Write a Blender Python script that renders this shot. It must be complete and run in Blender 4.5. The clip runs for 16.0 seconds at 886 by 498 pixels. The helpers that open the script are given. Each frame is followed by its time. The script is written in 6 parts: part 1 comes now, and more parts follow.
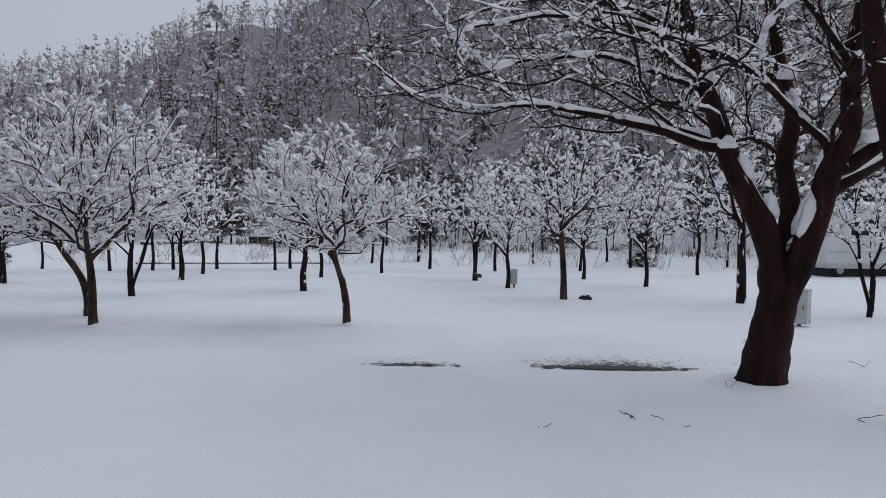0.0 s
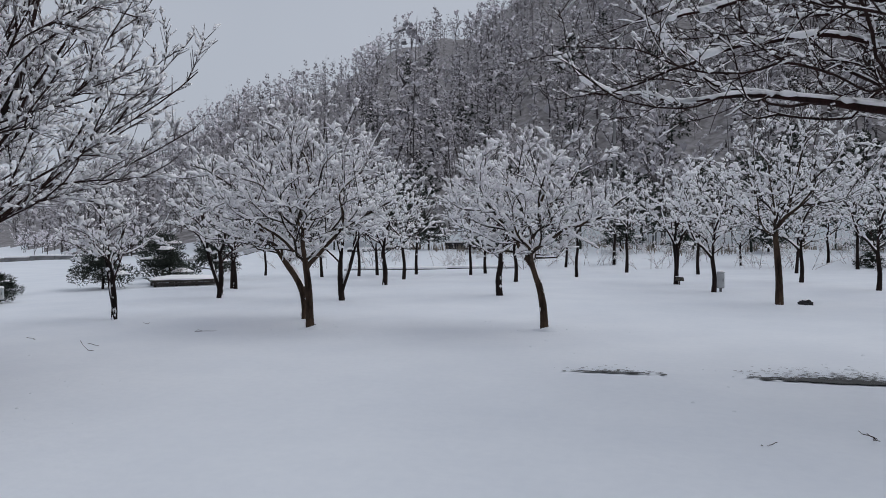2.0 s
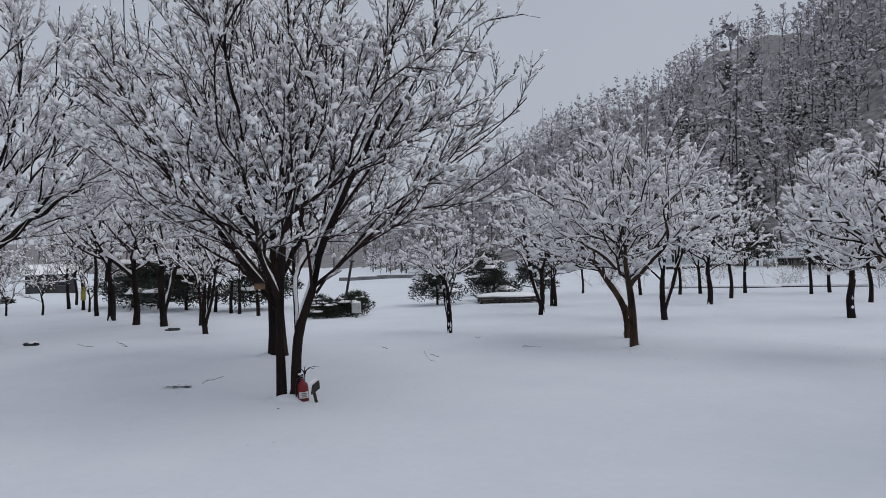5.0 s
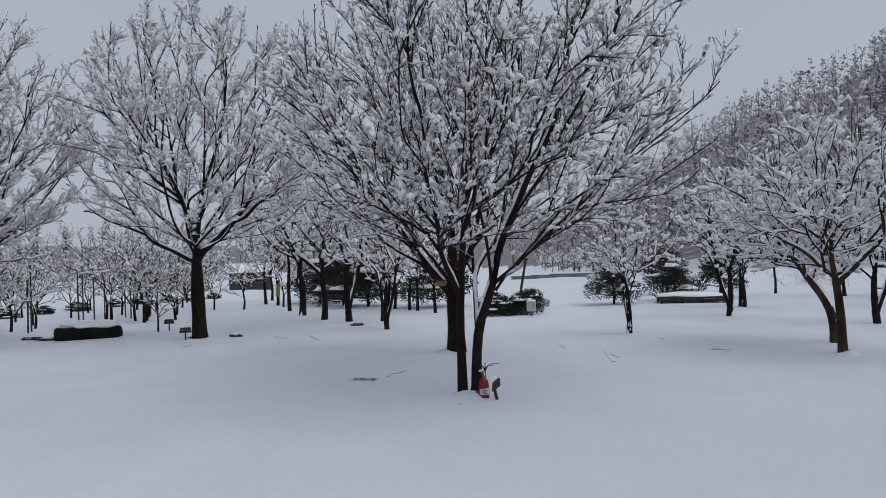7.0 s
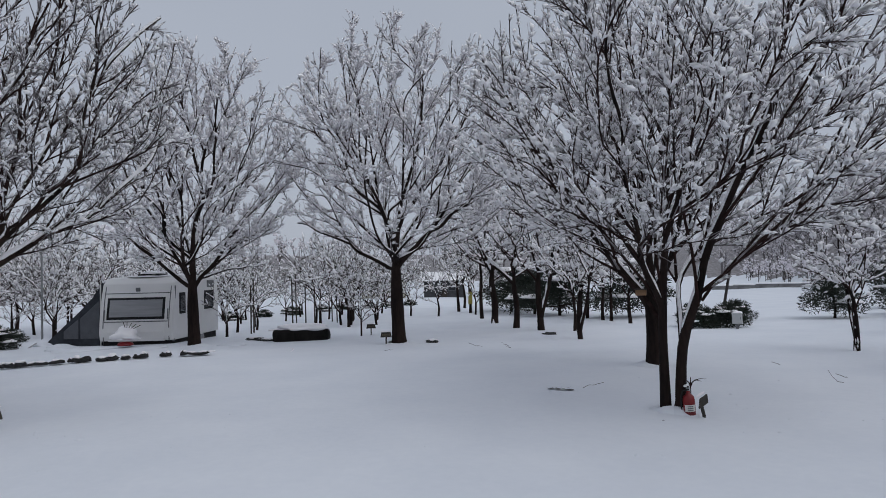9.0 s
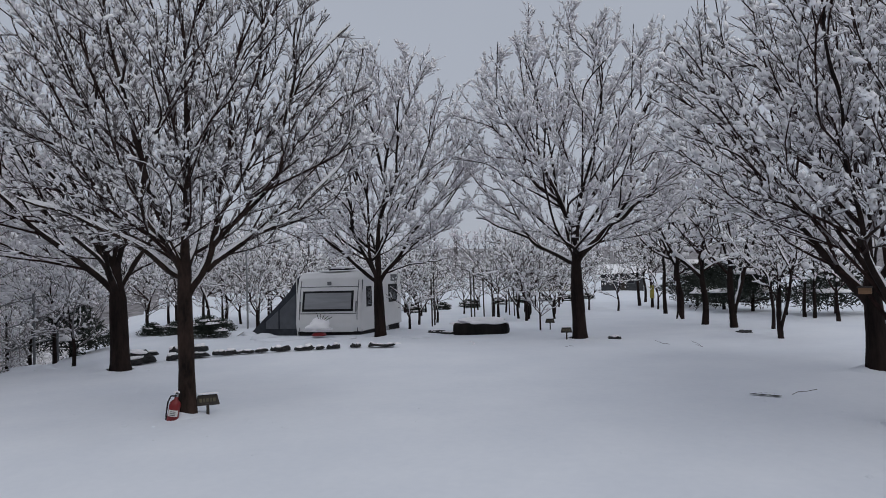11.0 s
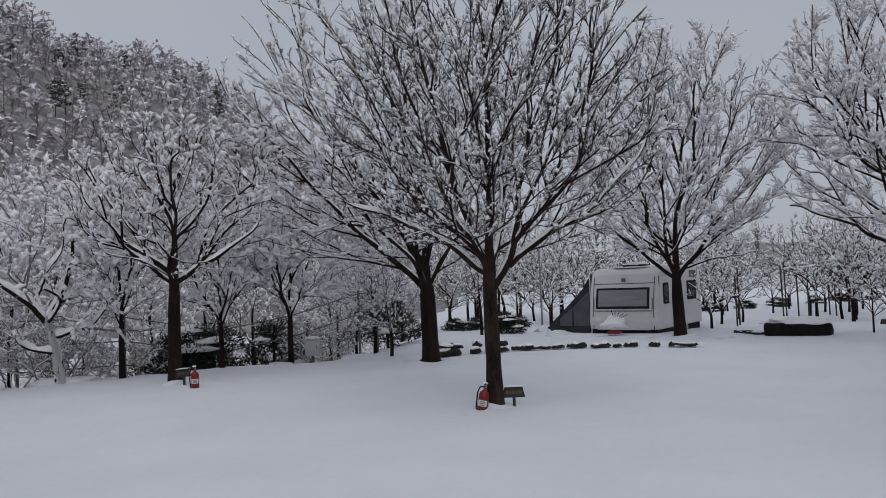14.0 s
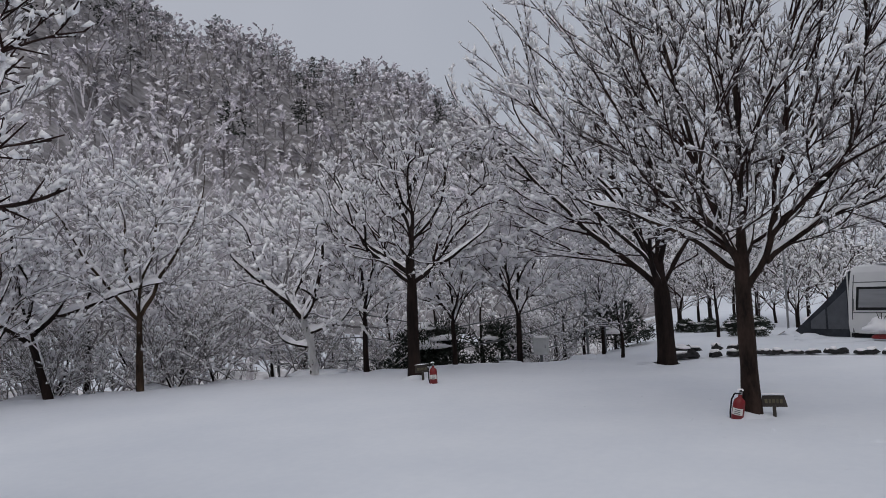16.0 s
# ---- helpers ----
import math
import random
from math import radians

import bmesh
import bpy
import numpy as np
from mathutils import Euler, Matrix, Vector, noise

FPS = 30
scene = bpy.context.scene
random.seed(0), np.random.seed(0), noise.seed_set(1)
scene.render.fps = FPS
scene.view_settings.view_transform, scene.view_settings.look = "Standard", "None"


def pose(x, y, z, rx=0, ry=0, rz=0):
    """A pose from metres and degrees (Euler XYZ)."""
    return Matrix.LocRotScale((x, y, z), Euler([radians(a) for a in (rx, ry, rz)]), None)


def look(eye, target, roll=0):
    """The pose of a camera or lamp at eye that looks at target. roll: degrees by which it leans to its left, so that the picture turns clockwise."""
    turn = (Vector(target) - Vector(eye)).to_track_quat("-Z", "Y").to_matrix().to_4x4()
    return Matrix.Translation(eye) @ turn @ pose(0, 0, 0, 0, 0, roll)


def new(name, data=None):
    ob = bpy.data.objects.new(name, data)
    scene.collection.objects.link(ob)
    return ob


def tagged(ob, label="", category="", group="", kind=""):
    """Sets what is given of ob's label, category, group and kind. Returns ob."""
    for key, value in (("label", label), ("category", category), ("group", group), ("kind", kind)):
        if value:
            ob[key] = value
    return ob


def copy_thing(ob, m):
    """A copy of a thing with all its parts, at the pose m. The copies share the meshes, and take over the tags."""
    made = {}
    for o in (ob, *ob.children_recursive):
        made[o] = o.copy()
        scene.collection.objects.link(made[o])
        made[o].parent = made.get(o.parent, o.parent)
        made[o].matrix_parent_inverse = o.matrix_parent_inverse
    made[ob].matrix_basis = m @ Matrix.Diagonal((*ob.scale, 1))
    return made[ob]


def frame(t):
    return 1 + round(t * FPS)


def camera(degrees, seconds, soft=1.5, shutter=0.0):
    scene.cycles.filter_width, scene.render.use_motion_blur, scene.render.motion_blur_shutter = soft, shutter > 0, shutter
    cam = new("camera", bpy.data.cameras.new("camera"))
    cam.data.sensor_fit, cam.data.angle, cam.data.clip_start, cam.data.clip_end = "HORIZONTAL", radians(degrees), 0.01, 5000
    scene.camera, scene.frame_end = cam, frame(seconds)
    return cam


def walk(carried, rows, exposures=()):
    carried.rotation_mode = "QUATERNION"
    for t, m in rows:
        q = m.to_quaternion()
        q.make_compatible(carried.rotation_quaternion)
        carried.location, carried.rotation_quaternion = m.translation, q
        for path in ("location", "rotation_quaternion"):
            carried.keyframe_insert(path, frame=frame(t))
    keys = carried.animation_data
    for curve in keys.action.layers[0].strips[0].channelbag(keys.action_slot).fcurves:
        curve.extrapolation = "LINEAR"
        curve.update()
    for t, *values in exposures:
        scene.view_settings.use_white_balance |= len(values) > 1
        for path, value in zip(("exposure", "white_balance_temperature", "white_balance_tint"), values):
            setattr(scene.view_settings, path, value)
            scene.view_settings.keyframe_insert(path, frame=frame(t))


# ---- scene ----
cam = camera(63.00, 16.0, soft=0.9)
ROWS = [  # seconds, x, y, z, yaw, pitch, roll
    (0.0, 0.000, 0.000, 1.650, 0.00, -1.45, -1.04),
    (0.5, 0.007, 0.004, 1.642, 4.11, -1.44, 0.05),
    (1.0, 0.004, 0.015, 1.641, 7.93, -1.16, 0.14),
    (1.5, -0.031, 0.046, 1.648, 11.18, -1.19, 0.21),
    (2.0, -0.086, 0.068, 1.655, 15.09, -1.23, 0.28),
    (2.5, -0.138, 0.083, 1.656, 20.27, -1.14, 0.52),
    (3.0, -0.173, 0.086, 1.655, 25.22, -1.03, 0.82),
    (3.5, -0.189, 0.080, 1.654, 28.09, -0.50, 1.00),
    (4.0, -0.200, 0.065, 1.656, 31.53, 0.13, 1.45),
    (4.5, -0.220, 0.054, 1.654, 35.58, 0.31, 1.56),
    (5.0, -0.252, 0.052, 1.655, 39.51, 0.53, 1.31),
    (7.5, -0.433, 0.059, 1.630, 56.61, 1.10, 1.78),
    (8.0, -0.453, 0.048, 1.625, 60.53, 1.60, 1.90),
    (8.5, -0.473, 0.037, 1.622, 64.38, 1.83, 1.74),
    (11.0, -0.706, -0.066, 1.683, 81.59, 1.60, 1.65),
    (11.5, -0.743, -0.097, 1.674, 85.52, 1.87, 2.40),
    (12.0, -0.786, -0.130, 1.655, 89.08, 2.04, 2.30),
    (12.5, -0.827, -0.151, 1.643, 93.30, 2.15, 2.16),
    (13.0, -0.846, -0.169, 1.635, 97.26, 2.08, 2.11),
    (13.5, -0.860, -0.201, 1.632, 100.27, 2.11, 2.38),
    (14.0, -0.876, -0.246, 1.634, 104.05, 2.29, 2.34),
    (14.5, -0.889, -0.310, 1.643, 107.68, 2.33, 2.22),
    (15.0, -0.902, -0.388, 1.650, 110.82, 2.32, 2.23),
    (15.5, -0.909, -0.480, 1.654, 115.77, 2.70, 2.69),
    (16.0, -0.919, -0.557, 1.632, 121.00, 3.00, 2.61),
]
# seconds, stops, kelvin, tint
EXPOSURE = [(0, .17, 6400, 9), (3.5, .14, 6400, 9), (5.0, .12, 6400, 9), (7.5, .05, 6250, 9), (11.0, .0, 6380, 10), (14.0, -.04, 6510, 10), (16.0, .0, 6550, 11)]
walk(cam, [(t, pose(x, y, z, 90 + pitch, roll, yaw)) for t, x, y, z, yaw, pitch, roll in ROWS], EXPOSURE)

# ---- light: an even overcast winter sky ----
world = bpy.data.worlds.new("overcast_sky")
scene.world = world
world.use_nodes = True
wn, wl = world.node_tree.nodes, world.node_tree.links
sky = wn.new("ShaderNodeTexSky")
sky.sky_type, sky.sun_disc = "NISHITA", False
sky.sun_elevation, sky.sun_rotation = radians(38), radians(60)
sky.dust_density, sky.air_density = 4.0, 1.0
cloud = wn.new("ShaderNodeMix")
cloud.data_type = "RGBA"
cloud.inputs["Factor"].default_value = 0.93
scale_sky = wn.new("ShaderNodeMix")
scale_sky.data_type, scale_sky.blend_type = "RGBA", "MULTIPLY"
scale_sky.inputs["Factor"].default_value = 1.0
scale_sky.inputs["B"].default_value = (0.1, 0.1, 0.1, 1)
wl.new(sky.outputs["Color"], scale_sky.inputs["A"])
wl.new(scale_sky.outputs["Result"], cloud.inputs["A"])
# cloud cover: soft grey bands
wtc = wn.new("ShaderNodeTexCoord")
wnoise = wn.new("ShaderNodeTexNoise")
wnoise.inputs["Scale"].default_value = 2.2
wnoise.inputs["Detail"].default_value = 3.0
wramp = wn.new("ShaderNodeValToRGB")
wramp.color_ramp.elements[0].position, wramp.color_ramp.elements[0].color = 0.3, (0.387, 0.415, 0.474, 1)
wramp.color_ramp.elements[1].position, wramp.color_ramp.elements[1].color = 0.75, (0.435, 0.46, 0.519, 1)
wl.new(wtc.outputs["Generated"], wnoise.inputs["Vector"])
wl.new(wnoise.outputs["Fac"], wramp.inputs["Fac"])
wl.new(wramp.outputs["Color"], cloud.inputs["B"])
wl.new(cloud.outputs["Result"], wn["Background"].inputs["Color"])
wn["Background"].inputs["Strength"].default_value = 1.0
sun_data = bpy.data.lights.new("sun", "SUN")
sun_data.energy, sun_data.angle, sun_data.color = 0.85, radians(60), (1.0, 0.98, 0.96)
sun = new("sun", sun_data)
sun.matrix_world = look((20, 9, 32), (0, 0, 0))


# ---- materials ----
def material(name, rough=0.8, metal=0.0):
    m = bpy.data.materials.new(name)
    m.use_nodes = True
    b = m.node_tree.nodes["Principled BSDF"]
    b.inputs["Roughness"].default_value, b.inputs["Metallic"].default_value = rough, metal
    return m, m.node_tree.nodes, m.node_tree.links, b


def mottled(name, c0, c1, scale=8.0, rough=0.8, metal=0.0, bump=0.3, bump_scale=40.0, stretch=(1, 1, 1), depth=0.01, fleck=None):
    """Two scales of noise between two colours, with a fine relief."""
    m, n, l, b = material(name, rough, metal)
    tc = n.new("ShaderNodeTexCoord")
    mp = n.new("ShaderNodeMapping")
    mp.inputs["Scale"].default_value = stretch
    l.new(tc.outputs["Object"], mp.inputs["Vector"])
    big, fine = n.new("ShaderNodeTexNoise"), n.new("ShaderNodeTexNoise")
    big.inputs["Scale"].default_value, big.inputs["Detail"].default_value = scale, 6.0
    fine.inputs["Scale"].default_value, fine.inputs["Detail"].default_value = bump_scale, 4.0
    l.new(mp.outputs["Vector"], big.inputs["Vector"])
    l.new(mp.outputs["Vector"], fine.inputs["Vector"])
    add = n.new("ShaderNodeMath")
    add.operation = "MULTIPLY_ADD"
    add.inputs[1].default_value, add.inputs[2].default_value = 0.4, 0.0
    l.new(fine.outputs["Fac"], add.inputs[0])
    mixf = n.new("ShaderNodeMath")
    mixf.operation = "ADD"
    l.new(add.outputs[0], mixf.inputs[0])
    l.new(big.outputs["Fac"], mixf.inputs[1])
    ramp = n.new("ShaderNodeValToRGB")
    ramp.color_ramp.elements[0].position, ramp.color_ramp.elements[0].color = 0.5, (*c0, 1)
    ramp.color_ramp.elements[1].position, ramp.color_ramp.elements[1].color = 0.9, (*c1, 1)
    if fleck:
        e = ramp.color_ramp.elements.new(0.97)
        e.color = (*fleck, 1)
    l.new(mixf.outputs[0], ramp.inputs["Fac"])
    l.new(ramp.outputs["Color"], b.inputs["Base Color"])
    bp = n.new("ShaderNodeBump")
    bp.inputs["Strength"].default_value, bp.inputs["Distance"].default_value = bump, depth
    l.new(mixf.outputs[0], bp.inputs["Height"])
    l.new(bp.outputs["Normal"], b.inputs["Normal"])
    return m


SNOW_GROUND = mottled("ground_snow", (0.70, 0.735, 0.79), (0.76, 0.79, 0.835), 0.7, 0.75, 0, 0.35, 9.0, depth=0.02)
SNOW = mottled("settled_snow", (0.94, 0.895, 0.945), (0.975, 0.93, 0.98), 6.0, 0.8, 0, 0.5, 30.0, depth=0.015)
for snow_mat, amount in ((SNOW_GROUND, 0.0), (SNOW, 0.25)):
    sb = snow_mat.node_tree.nodes["Principled BSDF"]
    sb.inputs["Sheen Weight"].default_value, sb.inputs["Sheen Roughness"].default_value = amount, 0.4
    sb.inputs["Sheen Tint"].default_value = (0.95, 0.97, 1, 1)

# light snow scatters light right through small lumps
sb.inputs["Subsurface Weight"].default_value, sb.inputs["Subsurface Scale"].default_value = 1.0, 0.03
sb.inputs["Subsurface Radius"].default_value = (1.0, 1.0, 1.0)
BARK_DARK = mottled("dark_wet_bark", (0.006, 0.0042, 0.004), (0.029, 0.0185, 0.0155), 5.0, 0.85, 0, 1.0, 34.0, (1, 1, 0.22), 0.03)
BARK_BIG = mottled("red_brown_bark", (0.005, 0.002, 0.002), (0.036, 0.0125, 0.0105), 4.0, 0.75, 0, 1.0, 30.0, (1.5, 1.5, 0.45), 0.03, (0.06, 0.035, 0.03))
BARK_BROWN = mottled("brown_scaly_bark", (0.006, 0.004, 0.0035), (0.05, 0.032, 0.025), 6.0, 0.85, 0, 1.0, 40.0, (1, 1, 0.35), 0.03, (0.11, 0.09, 0.075))
BARK_PALE = mottled("yellow_brown_bark", (0.014, 0.0095, 0.007), (0.085, 0.056, 0.038), 5.0, 0.85, 0, 1.0, 30.0, (1, 1, 0.3), 0.03, (0.2, 0.18, 0.15))
TWIG = mottled("twig_bark", (0.012, 0.006, 0.0055), (0.038, 0.02, 0.017), 12.0, 0.85, 0, 0.2, 50.0)
TWIG_PALE = mottled("pale_twig_bark", (0.014, 0.011, 0.009), (0.05, 0.037, 0.029), 12.0, 0.85, 0, 0.2, 50.0)
TWIG_RIMED = mottled("rime_grey_twigs", (0.13, 0.12, 0.121), (0.3, 0.28, 0.285), 9.0, 0.9, 0, 0.2, 50.0)
TWIG_WHITE = mottled("snow_coated_twigs", (0.4, 0.38, 0.4), (0.72, 0.69, 0.725), 9.0, 0.9, 0, 0.3, 50.0)
REED = mottled("dry_reed", (0.14, 0.115, 0.095), (0.3, 0.25, 0.2), 5.0, 0.9, 0, 0.1, 40.0)
NEEDLE = mottled("pine_needles", (0.007, 0.012, 0.008), (0.022, 0.031, 0.02), 9.0, 0.8, 0, 0.3, 40.0)
# far wood and needles: colours lightened in place of haze over the hills
FOREST_WOOD_HAZED = mottled("hazed_far_wood", (0.085, 0.075, 0.077), (0.165, 0.15, 0.153), 0.6, 0.9, 0, 0.2, 4.0)
FOREST_NEEDLE_HAZED = mottled("hazed_far_pine_boughs", (0.05, 0.045, 0.047), (0.12, 0.11, 0.113), 0.6, 0.9, 0, 0.2, 4.0)
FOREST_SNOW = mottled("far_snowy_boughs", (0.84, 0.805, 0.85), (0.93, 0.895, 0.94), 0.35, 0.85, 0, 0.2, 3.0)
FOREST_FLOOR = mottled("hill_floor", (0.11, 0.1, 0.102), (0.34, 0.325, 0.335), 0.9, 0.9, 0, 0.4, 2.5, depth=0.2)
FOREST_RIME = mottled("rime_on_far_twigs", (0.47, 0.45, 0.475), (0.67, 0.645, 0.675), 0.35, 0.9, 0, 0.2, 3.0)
BANK_FLOOR = mottled("leaf_litter_under_snow", (0.26, 0.25, 0.25), (0.8, 0.79, 0.81), 1.4, 0.9, 0, 0.5, 6.0, depth=0.1)
WHITE_SHELL = mottled("white_caravan_shell", (0.72, 0.715, 0.70), (0.78, 0.775, 0.765), 1.2, 0.4, 0, 0.03, 3.0)
CAMPER_SHELL = mottled("weathered_pale_camper_shell", (0.56, 0.575, 0.57), (0.66, 0.67, 0.665), 1.5, 0.5, 0, 0.03, 4.0)
GREY_TRIM = mottled("grey_plastic_trim", (0.10, 0.105, 0.11), (0.15, 0.155, 0.16), 6.0, 0.5, 0, 0.1, 40.0)
TENT = mottled("grey_awning_cloth", (0.028, 0.031, 0.038), (0.055, 0.06, 0.07), 3.0, 0.85, 0, 0.5, 14.0)
TENT_MESH = mottled("awning_window_film", (0.07, 0.075, 0.086), (0.11, 0.117, 0.13), 4.0, 0.3, 0, 0.2, 30.0)
RUBBER = mottled("black_rubber", (0.012, 0.012, 0.013), (0.03, 0.03, 0.031), 9.0, 0.7, 0, 0.3, 40.0)
RED = mottled("red_enamel", (0.13, 0.004, 0.006), (0.21, 0.007, 0.009), 8.0, 0.45, 0, 0.05, 30.0)
LABEL = mottled("white_paper_label", (0.6, 0.6, 0.57), (0.75, 0.75, 0.72), 8.0, 0.6, 0, 0.05, 30.0)
STEEL = mottled("galvanised_steel", (0.28, 0.285, 0.29), (0.4, 0.405, 0.41), 8.0, 0.45, 0.8, 0.1, 30.0)
GREY_BOX = mottled("grey_meter_box_paint", (0.42, 0.43, 0.43), (0.55, 0.56, 0.56), 4.0, 0.5, 0, 0.1, 20.0)
WOOD_DARK = mottled("weathered_dark_board", (0.022, 0.018, 0.015), (0.06, 0.05, 0.042), 6.0, 0.8, 0, 0.6, 40.0, (1, 1, 0.2))
BLACK_WOOD = mottled("black_wet_timber", (0.006, 0.006, 0.006), (0.018, 0.016, 0.015), 6.0, 0.85, 0, 0.6, 40.0, (1, 1, 0.2))
WOOD_TAN = mottled("tan_wood", (0.17, 0.09, 0.042), (0.27, 0.155, 0.08), 6.0, 0.7, 0, 0.4, 40.0, (0.2, 1, 1))
PAINT_MARK = mottled("faded_yellow_marking", (0.05, 0.045, 0.03), (0.13, 0.115, 0.065), 9.0, 0.7, 0, 0.1, 40.0)
ROCK = mottled("dark_edging_stone", (0.008, 0.008, 0.009), (0.05, 0.05, 0.053), 5.0, 0.9, 0, 1.0, 20.0, depth=0.05)
SOIL = mottled("wet_dark_turf", (0.008, 0.009, 0.009), (0.055, 0.057, 0.056), 14.0, 0.55, 0, 0.8, 60.0)
BUILDING_DARK = mottled("dark_cabin_wall", (0.025, 0.026, 0.03), (0.06, 0.062, 0.068), 3.0, 0.8, 0, 0.4, 20.0)
BUILDING_PALE = mottled("pale_plaster", (0.38, 0.36, 0.31), (0.5, 0.47, 0.41), 3.0, 0.85, 0, 0.3, 20.0)
CONCRETE = mottled("grey_concrete", (0.12, 0.12, 0.12), (0.24, 0.24, 0.24), 3.0, 0.9, 0, 0.5, 20.0)
YELLOW = mottled("yellow_wrap", (0.22, 0.19, 0.03), (0.32, 0.28, 0.06), 8.0, 0.7, 0, 0.2, 30.0)
GLASS, _n, _l, _b = material("tinted_window", 0.08)
_b.inputs["Base Color"].default_value = (0.02, 0.023, 0.028, 1)
_b.inputs["Specular IOR Level"].default_value = 0.6
BLIND = mottled("pale_window_blind", (0.24, 0.245, 0.255), (0.32, 0.325, 0.335), 2.0, 0.25, 0, 0.05, 10.0, (0.3, 0.3, 6))


# ---- mesh helpers ----
def mesh_arrays(name, chunks, mats, smooth=True):
    """One mesh out of (verts, faces, material index) chunks; faces are all quads or all triangles within a chunk."""
    vs, loops, starts, totals, mi, off, cur = [], [], [], [], [], 0, 0
    for v, f, k in chunks:
        v, f = np.asarray(v, np.float32).reshape(-1, 3), np.asarray(f, np.int32)
        if len(v) == 0 or len(f) == 0:
            continue
        vs.append(v)
        loops.append((f + off).ravel())
        starts.append(cur + np.arange(len(f)) * f.shape[1])
        totals.append(np.full(len(f), f.shape[1]))
        mi.append(np.full(len(f), k))
        off += len(v)
        cur += f.size
    me = bpy.data.meshes.new(name)
    V, Lp, S, Tt = np.concatenate(vs), np.concatenate(loops), np.concatenate(starts), np.concatenate(totals)
    me.vertices.add(len(V))
    me.vertices.foreach_set("co", V.ravel())
    me.loops.add(len(Lp))
    me.loops.foreach_set("vertex_index", Lp.astype(np.int32))
    me.polygons.add(len(S))
    me.polygons.foreach_set("loop_start", S.astype(np.int32))
    me.polygons.foreach_set("loop_total", Tt.astype(np.int32))
    me.polygons.foreach_set("material_index", np.concatenate(mi).astype(np.int32))
    me.polygons.foreach_set("use_smooth", np.full(len(S), smooth))
    for m in mats:
        me.materials.append(m)
    me.update(calc_edges=True)
    me.validate()
    return me


def part_mesh(name, me, parent, label="", at=None, kind=""):
    ob = new(name, me)
    ob.parent = parent
    if at is not None:
        ob.matrix_basis = at
    return tagged(ob, label, kind=kind)


def part(name, bm, mat, parent=None, label="", at=None, smooth=False):
    """Links a bmesh as one mesh object, under a thing where one is given."""
    me = bpy.data.meshes.new(name)
    bm.to_mesh(me)
    bm.free()
    for m in mat if isinstance(mat, (list, tuple)) else [mat]:
        me.materials.append(m)
    if smooth:
        me.polygons.foreach_set("use_smooth", [True] * len(me.polygons))
    ob = new(name, me)
    if parent is not None:
        ob.parent = parent
    if at is not None:
        ob.matrix_basis = at
    return tagged(ob, label)


def box(sx, sy, sz, at=(0, 0, 0), bevel=0.0, bm=None, segments=2):
    """A bevelled block, its base centre at 'at'."""
    bm = bm or bmesh.new()
    made = bmesh.ops.create_cube(bm, size=1, matrix=Matrix.Translation((at[0], at[1], at[2] + sz / 2)) @ Matrix.Diagonal((sx, sy, sz, 1)))["verts"]
    if bevel:
        edges = list({e for v in made for e in v.link_edges})
        bmesh.ops.bevel(bm, geom=edges, offset=bevel, segments=segments, affect="EDGES", profile=0.6)
    return bm


def rod(a, b, r, sides=8, bm=None, r2=None):
    bm = bm or bmesh.new()
    a, b = Vector(a), Vector(b)
    m = Matrix.Translation((a + b) / 2) @ (b - a).to_track_quat("Z", "Y").to_matrix().to_4x4()
    bmesh.ops.create_cone(bm, cap_ends=True, segments=sides, radius1=r, radius2=r if r2 is None else r2, depth=(b - a).length, matrix=m)
    return bm


def lump(sx, sy, sz, at=(0, 0, 0), rough=0.25, seed=0, subdiv=3, flat=0.0, bm=None):
    """A rounded uneven lump, for snow caps and stones."""
    bm = bm or bmesh.new()
    made = bmesh.ops.create_icosphere(bm, subdivisions=subdiv, radius=1)["verts"]
    for v in made:
        n = noise.noise(v.co * 1.7 + Vector((seed * 3.1, seed * 1.7, seed))) * rough
        v.co *= 1 + n
        if v.co.z < flat:
            v.co.z = flat + (v.co.z - flat) * 0.15
        v.co = Vector((v.co.x * sx + at[0], v.co.y * sy + at[1], v.co.z * sz + at[2]))
    return bm


# ---- ground: one snow sheet with a creek bank and wooded hills ----
def smooth01(a):
    a = np.clip(a, 0, 1)
    return a * a * (3 - 2 * a)


CREST_X = [-70, -26, -17.2, -16.2, -15.0, -13.0, -10.8, -7.8, -3.0, 10.0, 40.0]
CREST_Y = [-14, -6.4, -5.5, -6.2, -8.4, -10.3, -11.6, -13.9, -17.5, -25.0, -45.0]
# ridge height in degrees by compass angle, anticlockwise from the y axis
RIDGE_A = [-180, -120, -70, -40, -20, 0, 6, 13, 22, 31, 36, 41, 50, 70, 95, 105, 112, 117, 122, 128, 134, 140, 150, 180]
RIDGE_E = [10, 14, 24, 28, 27, 22.8, 19.8, 16.0, 12.7, 9.1, 6.6, 3.6, 2.0, 1.8, 2.0, 3.4, 8.5, 13.5, 16.2, 17.9, 18.9, 20.3, 27, 10]
FOOT_R = [30, 30, 46, 47, 48, 50, 50, 50, 52, 56, 60, 80, 150, 150, 90, 50, 36, 31, 29, 28, 27, 26, 25, 30]
TOP_R = [140, 160, 200, 210, 210, 210, 210, 210, 215, 220, 230, 260, 420, 420, 300, 190, 150, 135, 130, 130, 130, 125, 120, 140]


def wobble(x, y, s, seed):
    return np.sin(x * s + seed) * np.cos(y * s * 1.13 + seed * 2.1) + 0.5 * np.sin(x * s * 2.3 + y * s * 1.7 + seed)


